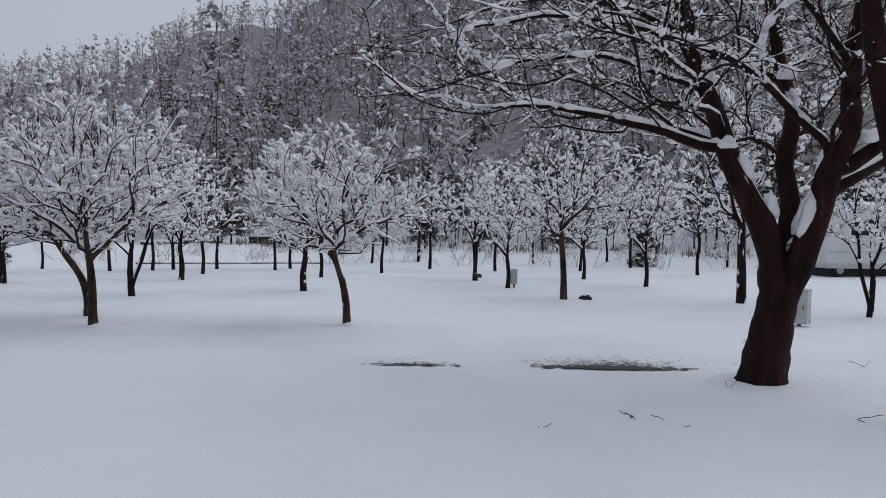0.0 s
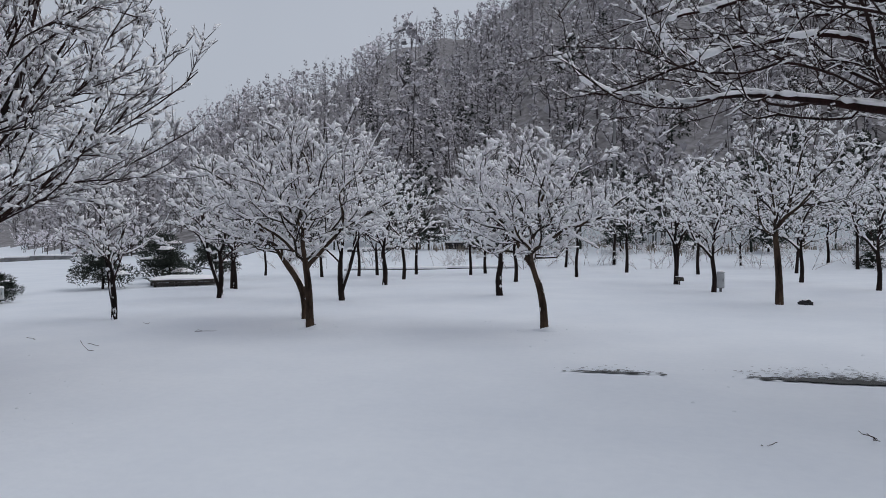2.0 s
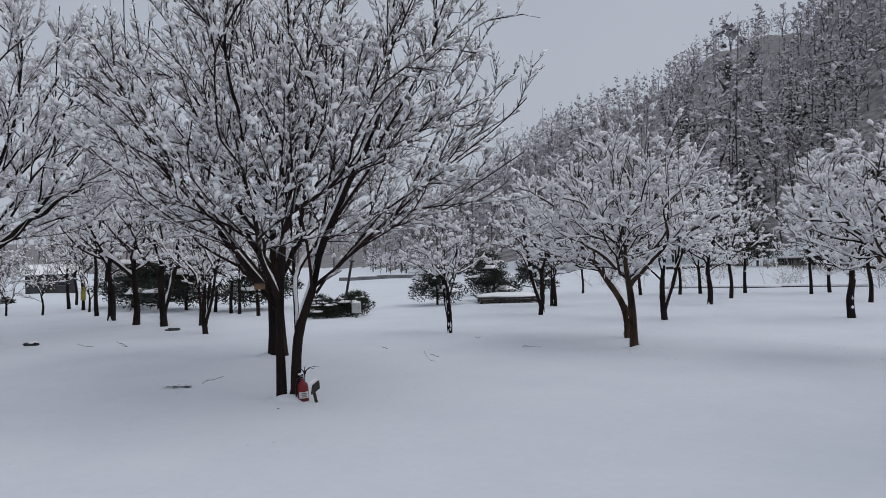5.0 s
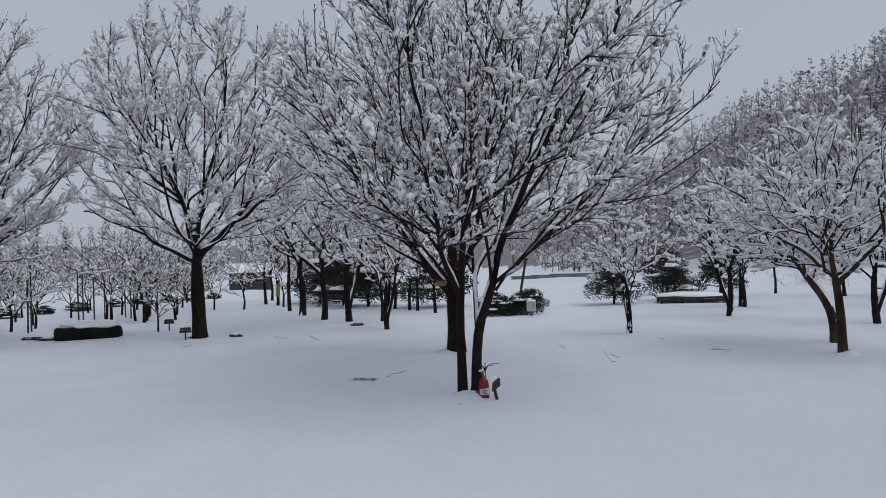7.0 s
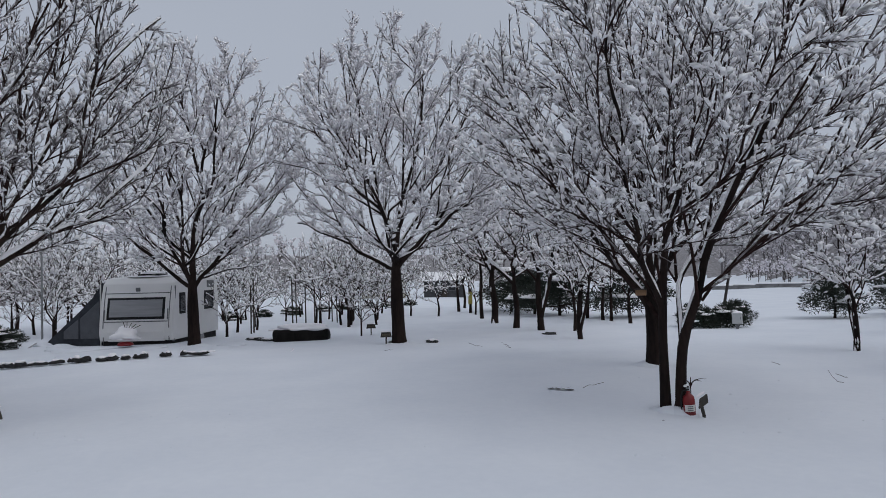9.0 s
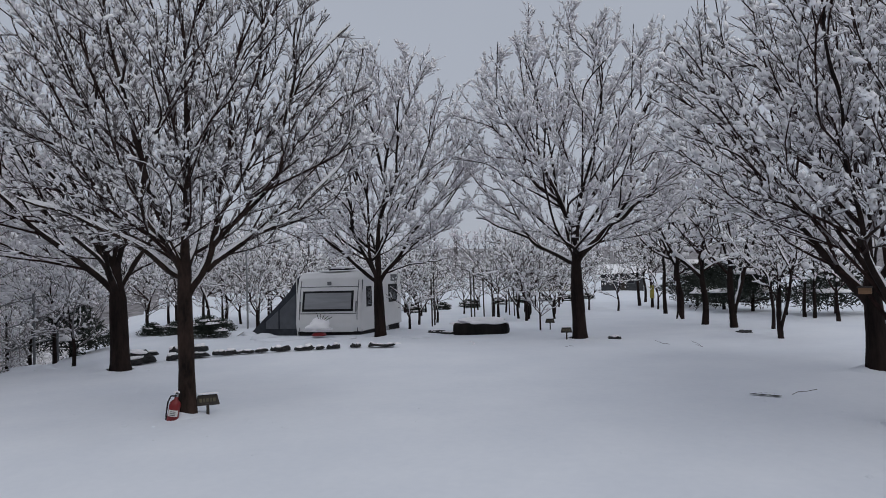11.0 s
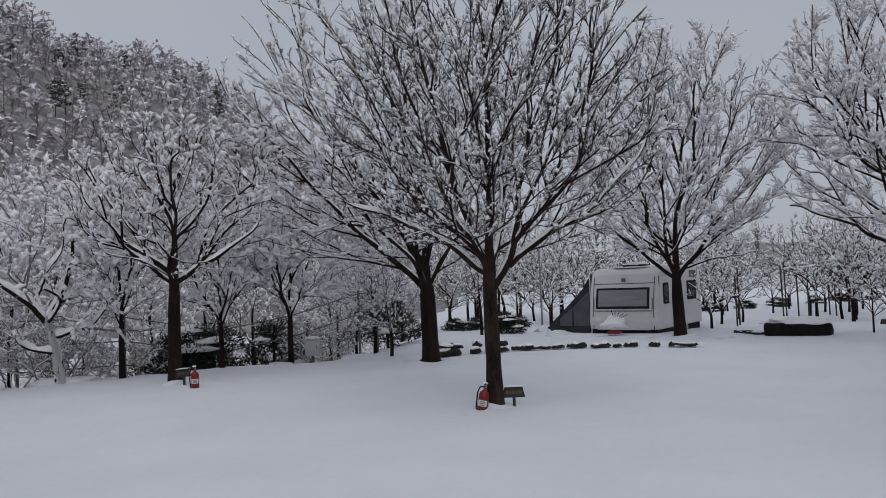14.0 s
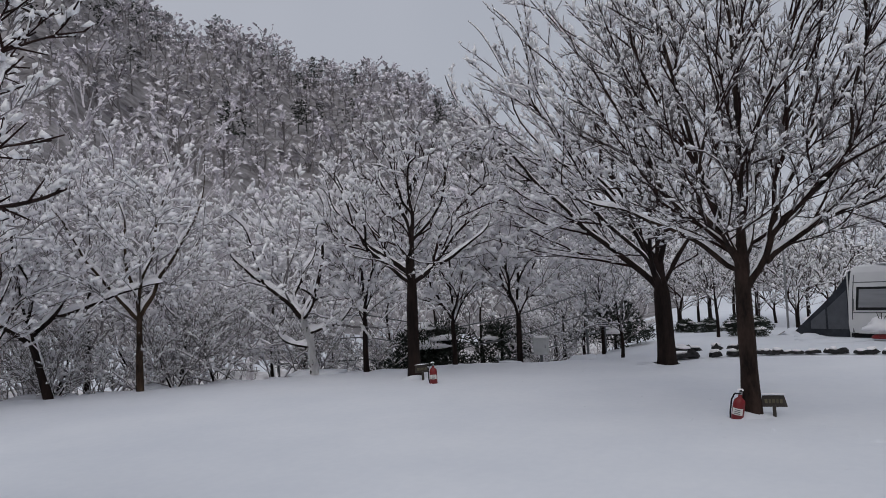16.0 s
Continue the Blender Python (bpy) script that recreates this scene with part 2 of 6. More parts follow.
def ground_z(x, y):
    x, y = np.asarray(x, float), np.asarray(y, float)
    r, a = np.hypot(x, y), np.degrees(np.arctan2(-x, y))
    z = -0.02 * np.log1p(np.exp(np.minimum((-x - 11) / 2.0, 30))) * 2.0
    z = np.maximum(z, -0.46) + 0.018 * wobble(x, y, 0.5, 1.3) * smooth01(r / 6)
    # terrace of the caravan
    terrace = smooth01((-x - 18.0 + 0.12 * (y + 1)) / 0.5) * smooth01((3.2 - y) / 2.0) * smooth01((y + 6.2) / 1.0) * smooth01((34 + x) / 6)
    z = z + 0.05 * terrace
    beyond = (np.interp(x, CREST_X, CREST_Y) - y) * 0.75
    z = z - 1.8 * smooth01(beyond / 5.0) - 0.05 * np.abs(wobble(x, y, 1.3, 4)) * smooth01(beyond / 0.6 + 0.5) * (beyond < 3)
    # field bank in front of the wooded hill
    far = smooth01((r - 33) / 12) * smooth01((45 - np.abs(a - 0)) / 12)
    z = z + 0.75 * far + 0.10 * wobble(x, y, 0.28, 2.0) * smooth01((r - 34) / 8)
    e, f, t = np.interp(a, RIDGE_A, RIDGE_E), np.interp(a, RIDGE_A, FOOT_R), np.interp(a, RIDGE_A, TOP_R)
    k = np.clip((r - f) / (t - f), 0, 1.6)
    rise = np.tan(np.radians(e)) * t * np.where(k < 1, 0.72 * k + 0.28 * smooth01(k), 1 - 0.35 * (k - 1))
    bumps = 1 + 0.035 * np.sin(a * 0.55 + 0.02 * r) + 0.015 * np.sin(a * 1.7 + 1)
    return z + rise * bumps


radii = np.concatenate([np.arange(0.6, 26, 0.42), np.arange(26, 60, 1.1), np.arange(60, 240, 4.0), [260, 300, 360, 450, 600, 900, 1500, 2600]])
NA = 360
ang = np.arange(NA) * 2 * np.pi / NA
GX, GY = -radii[:, None] * np.sin(ang), radii[:, None] * np.cos(ang)
GV = np.stack([GX, GY, ground_z(GX, GY)], -1).reshape(-1, 3)
i0 = (np.arange(len(radii) - 1)[:, None] * NA + np.arange(NA)).ravel()
i1 = (np.arange(len(radii) - 1)[:, None] * NA + (np.arange(NA) + 1) % NA).ravel()
GF = np.stack([i0, i1, i1 + NA, i0 + NA], 1)
centre = np.concatenate([GV[:NA], [[0, 0, float(ground_z(0, 0))]]])
CF = np.stack([np.full(NA, NA), (np.arange(NA) + 1) % NA, np.arange(NA)], 1)
mid = GV[GF].mean(1)
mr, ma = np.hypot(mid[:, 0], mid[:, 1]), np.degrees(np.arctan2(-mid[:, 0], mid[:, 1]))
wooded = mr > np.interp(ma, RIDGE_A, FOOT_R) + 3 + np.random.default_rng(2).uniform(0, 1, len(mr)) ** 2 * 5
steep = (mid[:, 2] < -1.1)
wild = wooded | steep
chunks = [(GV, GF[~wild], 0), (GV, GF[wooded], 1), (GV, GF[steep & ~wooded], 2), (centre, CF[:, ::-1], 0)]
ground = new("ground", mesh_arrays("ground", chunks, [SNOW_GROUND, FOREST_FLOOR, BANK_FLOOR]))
tagged(ground, "smooth untrodden snow over a camping meadow and hills", "ground", kind="structure")


def gz(x, y):
    return float(ground_z(x, y))


# ---- trees ----
UP = np.array([0, 0, 1.0])


def unit(v):
    return v / np.maximum(np.linalg.norm(v, axis=-1, keepdims=True), 1e-9)


def polyline(ctrl, n):
    """A smooth line of n nodes through control points."""
    c = np.asarray(ctrl, float)
    d = np.concatenate([[0], np.cumsum(np.linalg.norm(np.diff(c[:, :3], axis=0), axis=1))])
    t = np.linspace(0, d[-1], n)
    p = np.stack([np.interp(t, d, c[:, k]) for k in range(3)], 1)
    for _ in range(2):
        p[1:-1] = 0.25 * p[:-2] + 0.5 * p[1:-1] + 0.25 * p[2:]
    return p


def sprout(rng, P, R, count, lo, hi, length, angle, lift, nodes, thin, bend, wander, env, rmin, jit=0.35):
    """Branches out of the branches P: count for each, between the fractions lo and hi of its length."""
    B, n, _ = P.shape
    f = lo + (hi - lo) * (np.arange(count) + rng.random((B, count))) / count
    x = f * (n - 1)
    i = np.clip(x.astype(int), 0, n - 2)
    w = (x - i)[..., None]
    b = np.arange(B)[:, None]
    base = P[b, i] * (1 - w) + P[b, i + 1] * w
    tan = unit(P[b, i + 1] - P[b, i])
    rad = R[b, i] * (1 - w[..., 0]) + R[b, i + 1] * w[..., 0]
    ref = np.where(np.abs(tan[..., 2:]) > 0.9, np.array([1.0, 0, 0]), UP)
    s = unit(np.cross(tan, ref))
    u = np.cross(s, tan)
    phi = rng.random((B, 1)) * 6.28 + np.arange(count) * 2.4 + rng.normal(0, 0.5, (B, count))
    an = np.radians(angle) * (1 + rng.normal(0, 0.25, (B, count)))
    d = tan * np.cos(an)[..., None] + (s * np.cos(phi)[..., None] + u * np.sin(phi)[..., None]) * np.sin(an)[..., None]
    d = unit(d + UP * lift)
    own = np.linalg.norm(np.diff(P, axis=1), axis=-1).sum(1)[:, None]
    L = (length * own if length < 0.999 else length - 1.0) * (1.05 - 0.55 * f) * (1 + rng.normal(0, jit, (B, count))).clip(0.35, 1.8)
    base, d, L, rad = base.reshape(-1, 3), d.reshape(-1, 3), L.ravel(), rad.ravel()
    if env is not None:
        c, rx, rz_up, rz_dn = env
        for _ in range(4):
            q = base + d * L[:, None] - c
            rz = np.where(q[:, 2] > 0, rz_up, rz_dn)
            m = np.sqrt((q[:, 0] ** 2 + q[:, 1] ** 2) / rx ** 2 + (q[:, 2] / rz) ** 2)
            L = np.where(m > 1, L * 0.78, L)
    step = (L / (nodes - 1))[:, None]
    pts = [base]
    for k in range(nodes - 1):
        d = unit(d + UP * bend / (nodes - 1) + rng.normal(0, wander, d.shape))
        pts.append(pts[-1] + d * step)
    Q = np.stack(pts, 1)
    r0 = np.maximum(rad * thin, rmin)
    RR = r0[:, None] * np.linspace(1, 0.4, nodes)
    return Q, np.maximum(RR, rmin * 0.6)


def tubes(P, R, sides, rough=0.0, rng=None):
    B, n, _ = P.shape
    t = unit(np.concatenate([P[:, 1:2] - P[:, :1], P[:, 2:] - P[:, :-2], P[:, -1:] - P[:, -2:-1]], 1))
    mean = unit(P[:, -1] - P[:, 0])[:, None]
    ref = np.where(np.abs(mean[..., 2:]) > 0.8, np.array([1.0, 0, 0]), UP)
    s = unit(np.cross(t, np.broadcast_to(ref, t.shape)))
    u = np.cross(s, t)
    a = np.arange(sides) * 2 * np.pi / sides
    rr = R[..., None] * np.ones(sides)
    if rough:
        rr = rr * (1 + rng.normal(0, rough, rr.shape))
    V = P[:, :, None] + (s[:, :, None] * np.cos(a)[:, None] + u[:, :, None] * np.sin(a)[:, None]) * rr[..., None]
    idx = np.arange(B * n * sides).reshape(B, n, sides)
    A, Bq = idx[:, :-1], idx[:, 1:]
    F = np.stack([A, np.roll(A, -1, 2), np.roll(Bq, -1, 2), Bq], -1).reshape(-1, 4)
    return V.reshape(-1, 3), F


def snow_on(P, R, wide, high, rng, keep=1.0, arc=3, clump=0.5, steep=0.85):
    """Ridges of settled snow along the upper side of branches."""
    B, n, _ = P.shape
    if keep < 1:
        k = rng.random(B) < keep
        P, R, B = P[k], R[k], int(k.sum())
    t = unit(np.concatenate([P[:, 1:2] - P[:, :1], P[:, 2:] - P[:, :-2], P[:, -1:] - P[:, -2:-1]], 1))
    s = np.cross(t, UP)
    h = np.linalg.norm(s, axis=-1)
    side = np.where(h[..., None] > 0.08, s / np.maximum(h, 1e-6)[..., None], np.array([1.0, 0, 0]))
    u = np.cross(side, t)
    u = unit(u + UP * 0.6)
    lie = np.clip((h - (1 - steep)) / steep, 0, 1) ** 0.6
    puff = lie * np.clip(1 + rng.normal(0, clump, (B, n)), 0.15, 2.4)
    if n > 2:
        puff[:, 0] *= 0.5
    puff[:, -1] *= 0.35
    w = (R * 0.75 + wide * puff)[..., None]
    hh = (high * puff)[..., None]
    w = w * np.where(puff < 0.12, 0.02, 1)[..., None]
    cen = P + u * (R * 0.35)[..., None]
    if arc == 3:
        ring = [cen - side * w + u * hh * 0.1, cen + u * (hh + R[..., None] * 0.6), cen + side * w + u * hh * 0.1]
    else:
        ring = [cen - side * w - u * hh * 0.05, cen - side * w * 0.75 + u * (hh * 0.65 + R[..., None] * 0.4), cen + u * (hh + R[..., None] * 0.6),
                cen + side * w * 0.75 + u * (hh * 0.65 + R[..., None] * 0.4), cen + side * w - u * hh * 0.05]
    V = np.stack(ring, 2)
    m = len(ring)
    idx = np.arange(B * n * m).reshape(B, n, m)
    A, C = idx[:, :-1], idx[:, 1:]
    F = np.stack([A[..., :-1], A[..., 1:], C[..., 1:], C[..., :-1]], -1).reshape(-1, 4)
    return V.reshape(-1, 3), F


def wraps(rng, P, R, size, keep=.9, vary=.45, sides=4):
    """Lumpy rolls of snow along the upper side of thin branches."""
    k = rng.random(len(P)) < keep
    P, R = P[k], R[k]
    B, n, _ = P.shape
    t = unit(np.concatenate([P[:, 1:2] - P[:, :1], P[:, 2:] - P[:, :-2], P[:, -1:] - P[:, -2:-1]], 1))
    h = np.linalg.norm(np.cross(t, UP), axis=-1)
    r = size * np.clip(rng.lognormal(-.1, vary, (B, n)), .2, 2.4) * (.45 + .55 * h)
    r = np.where(rng.random((B, n)) < .1, size * .12, r)
    r[:, 0] *= .45
    r[:, -1] *= .6
    Q = P + UP * (R + r * .55)[..., None] + rng.normal(0, size * .25, P.shape)
    V, F = tubes(Q, r, sides)
    idx = np.arange(B * n * sides).reshape(B, n, sides)
    if sides == 4:
        F = np.concatenate([F, idx[:, 0, ::-1], idx[:, -1]])
    return V, F


def clumps(rng, P, per, size, low=.1, full=False, spread=.42, long=1.0):
    """Small puffs of snow caught on branches; long draws them out along the branch."""
    B, n, _ = P.shape
    if B == 0:
        return np.zeros((0, 3)), np.zeros((0, 3), int)
    cnt = int(B * per)
    b = rng.integers(0, B, cnt)
    x = rng.uniform(low, 1, cnt) * (n - 1)
    i = np.clip(x.astype(int), 0, n - 2)
    w = (x - i)[:, None]
    p = P[b, i] * (1 - w) + P[b, i + 1] * w
    t = unit(unit(P[b, i + 1] - P[b, i]) * [1, 1, .55] + rng.normal(0, .15, (cnt, 3)))
    ref = np.where(np.abs(t[:, 2:]) > .95, np.array([1.0, 0, 0]), UP)
    s = unit(np.cross(t, ref))
    u = np.cross(s, t)
    r = (size * np.clip(rng.lognormal(-.12, spread, cnt), .35, 1.9))[:, None]
    a = r * rng.uniform(.85, 1.6, (cnt, 1)) * long
    c = p + UP * r * .35
    j = lambda: rng.uniform(.75, 1.25, (cnt, 1))
    k = np.arange(cnt)[:, None]
    if full:
        V = np.stack([c + t * a * x * .78 * j() + s * r * y * .68 * j() + u * r * (.62 if z > 0 else -.38) * j() for x in (-1, 1) for y in (-1, 1) for z in (-1, 1)], 1)
        k = k * 8
        return V.reshape(-1, 3), np.concatenate([k + [q] for q in ([0, 1, 3, 2], [4, 6, 7, 5], [0, 4, 5, 1], [2, 3, 7, 6], [1, 5, 7, 3], [0, 2, 6, 4])])
    V = np.stack([c + t * a * j(), c + s * r * .9 * j() - u * r * .15, c - t * a * j(), c - s * r * .9 * j() - u * r * .15, c + u * r * .95 * j() + t * a * rng.uniform(-.4, .4, (cnt, 1)), c - u * r * .5 * j()], 1)
    k = k * 6
    F = np.concatenate([k + [[0, 1, 4]], k + [[1, 2, 4]], k + [[2, 3, 4]], k + [[3, 0, 4]], k + [[1, 0, 5]], k + [[2, 1, 5]], k + [[3, 2, 5]], k + [[0, 3, 5]]])
    return V.reshape(-1, 3), F


def wads(rng, P, R, cnt, size):
    """Rounded lumps of snow lying on the upper side of a thick limb."""
    b = bmesh.new()
    bmesh.ops.create_icosphere(b, subdivisions=2, radius=1)
    ball = np.array([v.co for v in b.verts])
    F = np.array([[v.index for v in f.verts] for f in b.faces])
    b.free()
    x = rng.uniform(.12, 1, cnt) ** .8 * (len(P) - 1)
    i = np.clip(x.astype(int), 0, len(P) - 2)
    w = (x - i)[:, None]
    p, r0 = P[i] * (1 - w) + P[i + 1] * w, R[i][:, None]
    t = unit(P[i + 1] - P[i])
    flat = np.linalg.norm(np.cross(t, UP), axis=1)
    s = unit(np.cross(t, UP + [.01, 0, 0]))
    u = np.cross(s, t)
    keep = flat > .35
    r = size * rng.lognormal(0, .35, (cnt, 1)) + r0 * .45
    c = p + u * r0 * .9
    wob = 1 + .22 * np.sin(ball @ rng.normal(0, 3, (3, cnt)) + rng.uniform(0, 6, cnt)).T
    V = c[:, None] + ((t * r * rng.uniform(1.2, 2.6, (cnt, 1)))[:, None] * ball[None, :, :1] + (s * r * .8)[:, None] * ball[None, :, 1:2] + (u * r * .75)[:, None] * ball[None, :, 2:]) * wob[..., None]
    V = V[keep]
    return V.reshape(-1, 3), (F[None] + (np.arange(len(V)) * len(ball))[:, None, None]).reshape(-1, 3)


for dull in (RUBBER, TENT, TWIG_RIMED, BARK_BROWN, BLACK_WOOD, BARK_DARK, BARK_BIG, BARK_PALE, TWIG, TWIG_PALE, FOREST_WOOD_HAZED, FOREST_NEEDLE_HAZED):
    dull.node_tree.nodes["Principled BSDF"].inputs["Specular IOR Level"].default_value = 0.15


def resample(P, R, n):
    d = np.concatenate([[0], np.cumsum(np.linalg.norm(np.diff(P, axis=0), axis=1))])
    t = np.linspace(0, d[-1], n)
    return np.stack([np.interp(t, d, P[:, k]) for k in range(3)], 1), np.interp(t, d, R)


def tree(seed, trunk, r0, limbs, env, name="bare_tree", bark=None, twig=None, n=500, twigs=4, fork=0.6, low=12, alpha=0.55, shell=0.45,
         twig_len=0.26, twig_angle=38, snow=1.0, twig_snow=1.0, bare=0.0, wander=0.05, sides=10, label="", group="", arch=0.22, tip=0.006, lift=0.2, puffs=1.2, plaster=0, face=2.6, full=False, vary=.45, fluff=0.0, cling=1.0, g=None, ridge=None, far=False, fine=False, feather=1.25, vase=False, heavy=0, coat=None):
    """A bare tree under fresh snow. trunk: control points; limbs: (line, radius) of set limbs; env: centre, radius, height above and below
    of the crown that n boughs fill, each reaching it by the shortest way from the fork."""
    rng = np.random.default_rng(seed)
    top = new(name)
    bark, twig = bark or BARK_DARK, twig or TWIG
    c, rx, rzu, rzd = np.asarray(env[0], float), env[1], env[2], env[3]
    tp = polyline(trunk, 16)
    pos, par, plen, own, open_ = [*tp], [-1, *range(15)], [0.0], [0.0] * 16, [k / 15 >= fork for k in range(16)]
    for k in range(1, 16):
        plen.append(plen[-1] + float(np.linalg.norm(tp[k] - tp[k - 1])))
    for ln, rr in limbs:
        p = polyline(ln, 11)
        j = int(np.argmin(np.linalg.norm(np.array(pos) - p[0], axis=1)))
        p[1:-1] += rng.normal(0, .012 * np.linalg.norm(p[-1] - p[0]), (9, 3))
        for k in range(11):
            pos.append(p[k])
            par.append(j if k == 0 else len(pos) - 2)
            plen.append(plen[par[-1]] + float(np.linalg.norm(p[k] - pos[par[-1]])))
            own.append(rr * (1 - .72 * k / 10))
            open_.append(k >= 2)
    fk = tp[int(fork * 15)]
    T = []
    while len(T) < n:
        v = unit(rng.normal(0, 1, (n, 3)))
        even = .25 if vase else 1
        lumps = 1 + .10 * even * np.sin(v @ rng.normal(0, 3.5, 3) + 1) + .07 * even * np.sin(v @ rng.normal(0, 7, 3))
        q = v * (rng.random((n, 1)) ** shell) * lumps[:, None] * np.stack([np.full(n, rx), np.full(n, rx), np.where(v[:, 2] > 0, rzu, rzd)], 1) + c
        rel = q - fk
        el = np.degrees(np.arctan2(rel[:, 2], np.hypot(rel[:, 0], rel[:, 1])))
        T.extend(q[(el > low) & (q[:, 2] > .35)])
    T = np.array(T[:n])
    T = T[np.argsort(np.linalg.norm(T - fk, axis=1) * rng.uniform(.9, 1.1, len(T)))]
    cap = len(pos) + n * 8
    X, D = np.zeros((cap, 3)), np.zeros((cap, 3))
    PL, OP = np.zeros(cap), np.zeros(cap, bool)
    m = len(pos)
    X[:m], PL[:m], OP[:m] = pos, plen, open_
    for k in range(1, m):
        D[k] = unit(X[k] - X[par[k]])
    D[0] = UP
    for t in T:
        rel = t - X[:m]
        dist = np.linalg.norm(rel, axis=1)
        dot = (rel * D[:m]).sum(1) / np.maximum(dist, 1e-6)
        cost = dist + alpha * PL[:m] + dist * (.9 if vase else .45) * (1 - dot) + np.where(OP[:m], 0, 1e6) + np.where(dist < .07, 1e5, 0)
        j = int(np.argmin(cost))
        L = dist[j]
        k = int(np.clip(round(L / .3), 2, 7))
        if m + k > cap:
            break
        s = np.arange(1, k + 1)[:, None] / k
        line = X[j] + rel[j] * s + D[j] * L * arch * s * (1 - s) * 2 - UP * .05 * L * s * (1 - s) + rng.normal(0, wander * L * .4, (k, 3)) * s * (1.2 - s)
        for i in range(k):
            X[m] = line[i]
            pr = j if i == 0 else m - 1
            par.append(pr)
            D[m] = unit(X[m] - X[pr])
            PL[m] = PL[pr] + float(np.linalg.norm(X[m] - X[pr]))
            OP[m] = True
            own.append(0.0)
            m += 1
    X = X[:m]
    tips = np.zeros(m)
    kids = np.zeros(m, int)
    for k in range(m - 1, 0, -1):
        if kids[k] == 0:
            tips[k] = 1
        tips[par[k]] += tips[k]
        kids[par[k]] += 1
    g = g or math.log(r0 * .8 / tip) / math.log(max(tips[0], 3))
    R = tip * np.maximum(tips, 1) ** g
    R = np.maximum(R, own)
    R[:16] = np.maximum(R[:16], 0) * 0 + r0 * np.linspace(1, .62, 16) * np.where(np.arange(16) > 15 * fork, np.clip(R[:16] / R[int(15 * fork)], .35, 1), 1)
    R[:3] *= [1.25, 1.1, 1.03]
    main = {}
    for k in range(1, m):
        p = par[k]
        if p not in main or (tips[k] > tips[main[p]] and not (p < 16 and main[p] < 16)) or (k < 16):
            main[p] = k
    chains = []
    for k in range(m):
        if k == 0 or main.get(par[k]) != k:
            ch = [par[k], k] if k else [0]
            while ch[-1] in main:
                ch.append(main[ch[-1]])
            r = R[ch].copy()
            if k:
                r[0] = min(r[0], r[1] * 1.25)
            chains.append((X[ch], r))
    thick, thin_ = [], []
    for P, r in chains:
        (thick if r[min(1, len(r) - 1)] > .026 else thin_).append((P, r))
    bt, cr, sn = [], [], []
    for P, r in thick:
        q, rr = resample(P, r, max(6, min(26, 2 * len(P))))
        q[1:-1] = .25 * q[:-2] + .5 * q[1:-1] + .25 * q[2:]
        sd = sides if rr[0] > .06 else 7
        bt.append((*tubes(q[None], rr[None] * (1 + .03 * np.sin(np.arange(len(rr)) * 1.3 + seed)), sd, .018, rng), 0))
        sn.append((*snow_on(q[None], rr[None], .001 * snow, .036 * (ridge or snow), rng, arc=5, clump=.28 if ridge else .5), 0))
        if len(q) > 8:
            sn.append((*(wads(rng, q, rr, len(q), .03) if heavy else clumps(rng, q[None, 3:], len(q) * .5, .032 * snow)), 0))
    groups = {}
    for P, r in thin_:
        nodes = (5, 10, 18) if fine else (4, 7, 12)
        nodes = nodes[0] if len(P) <= 4 else nodes[1] if len(P) <= 8 else nodes[2]
        groups.setdefault(nodes, []).append(resample(P, r, nodes))
    for k, lst in groups.items():
        Q, RR = np.stack([a for a, _ in lst]), np.stack([b for _, b in lst])
        cr.append((*tubes(Q, RR, 3 if far else 4), 0))
        sn.append((*wraps(rng, Q, RR, .0135 * snow, (.2 if vase else .4 if fluff else .95) * cling, vary, 4 if full else 3), 0))
        sn.append((*clumps(rng, Q, (fluff or puffs) * (.3 + k / 10) / (2.4 if vase else 1), .026 * snow, .1, False, .5 if fluff else .42, feather), 0))
        P4, R4 = sprout(rng, Q, RR, twigs if k < 6 else twigs + (k - 4) // (4 if fine else 2), .15, 1.0, 1.0 + twig_len, twig_angle, lift, 4, .7, .1, .1, None, .0045 if not fluff or vase else .008 if far else .0058)
        ends = [0, 3] if far else [0, 2, 3]
        cr.append((*tubes(P4[:, ends], R4[:, ends] * (1.25 if coat else 1), 3), 1 if coat else 0))
        few = [0, 1, 3] if n < 300 or far else [0, 1, 2, 3]
        sn.append((*wraps(rng, P4[:, few], R4[:, few], .0165 * twig_snow, (.08 if vase else .25 if fluff else .9) * cling, vary, 4 if full else 3), 0))
        sn.append((*clumps(rng, P4, fluff or puffs * .35, .026 * twig_snow, .15, False, .5 if fluff else .42, feather), 0))
        if bare and k < 6:
            E, ER = sprout(rng, Q, RR, 1, .8, 1.0, 1.0 + bare, 12, 1.4, 4, .8, .6, .03, None, .0055, .3)
            kk = rng.random(len(E)) < (.28 if bare > .9 else .16 if n < 600 else .04)
            cr.append((*tubes(E[kk], ER[kk] * (1.5 if bare > .9 else 1), 3), 0))
    if plaster:
        # wet snow stuck to the windward side of the trunk
        f = rng.uniform(0, 1, plaster) ** .8 * 15
        i = np.clip(f.astype(int), 0, 14)
        p = X[i] * (1 - f + i)[:, None] + X[i + 1] * (f - i)[:, None]
        a = rng.normal(face, .55 if face > 0 else .8, plaster)
        out = np.stack([np.cos(a), np.sin(a), np.zeros(plaster)], 1)
        sd, r = np.stack([-np.sin(a), np.cos(a), np.zeros(plaster)], 1), R[i][:, None]
        w, hgt = r * rng.uniform(.2, .55, (plaster, 1)), r * rng.uniform(.4, 1.5, (plaster, 1))
        c0 = p + out * r * .88
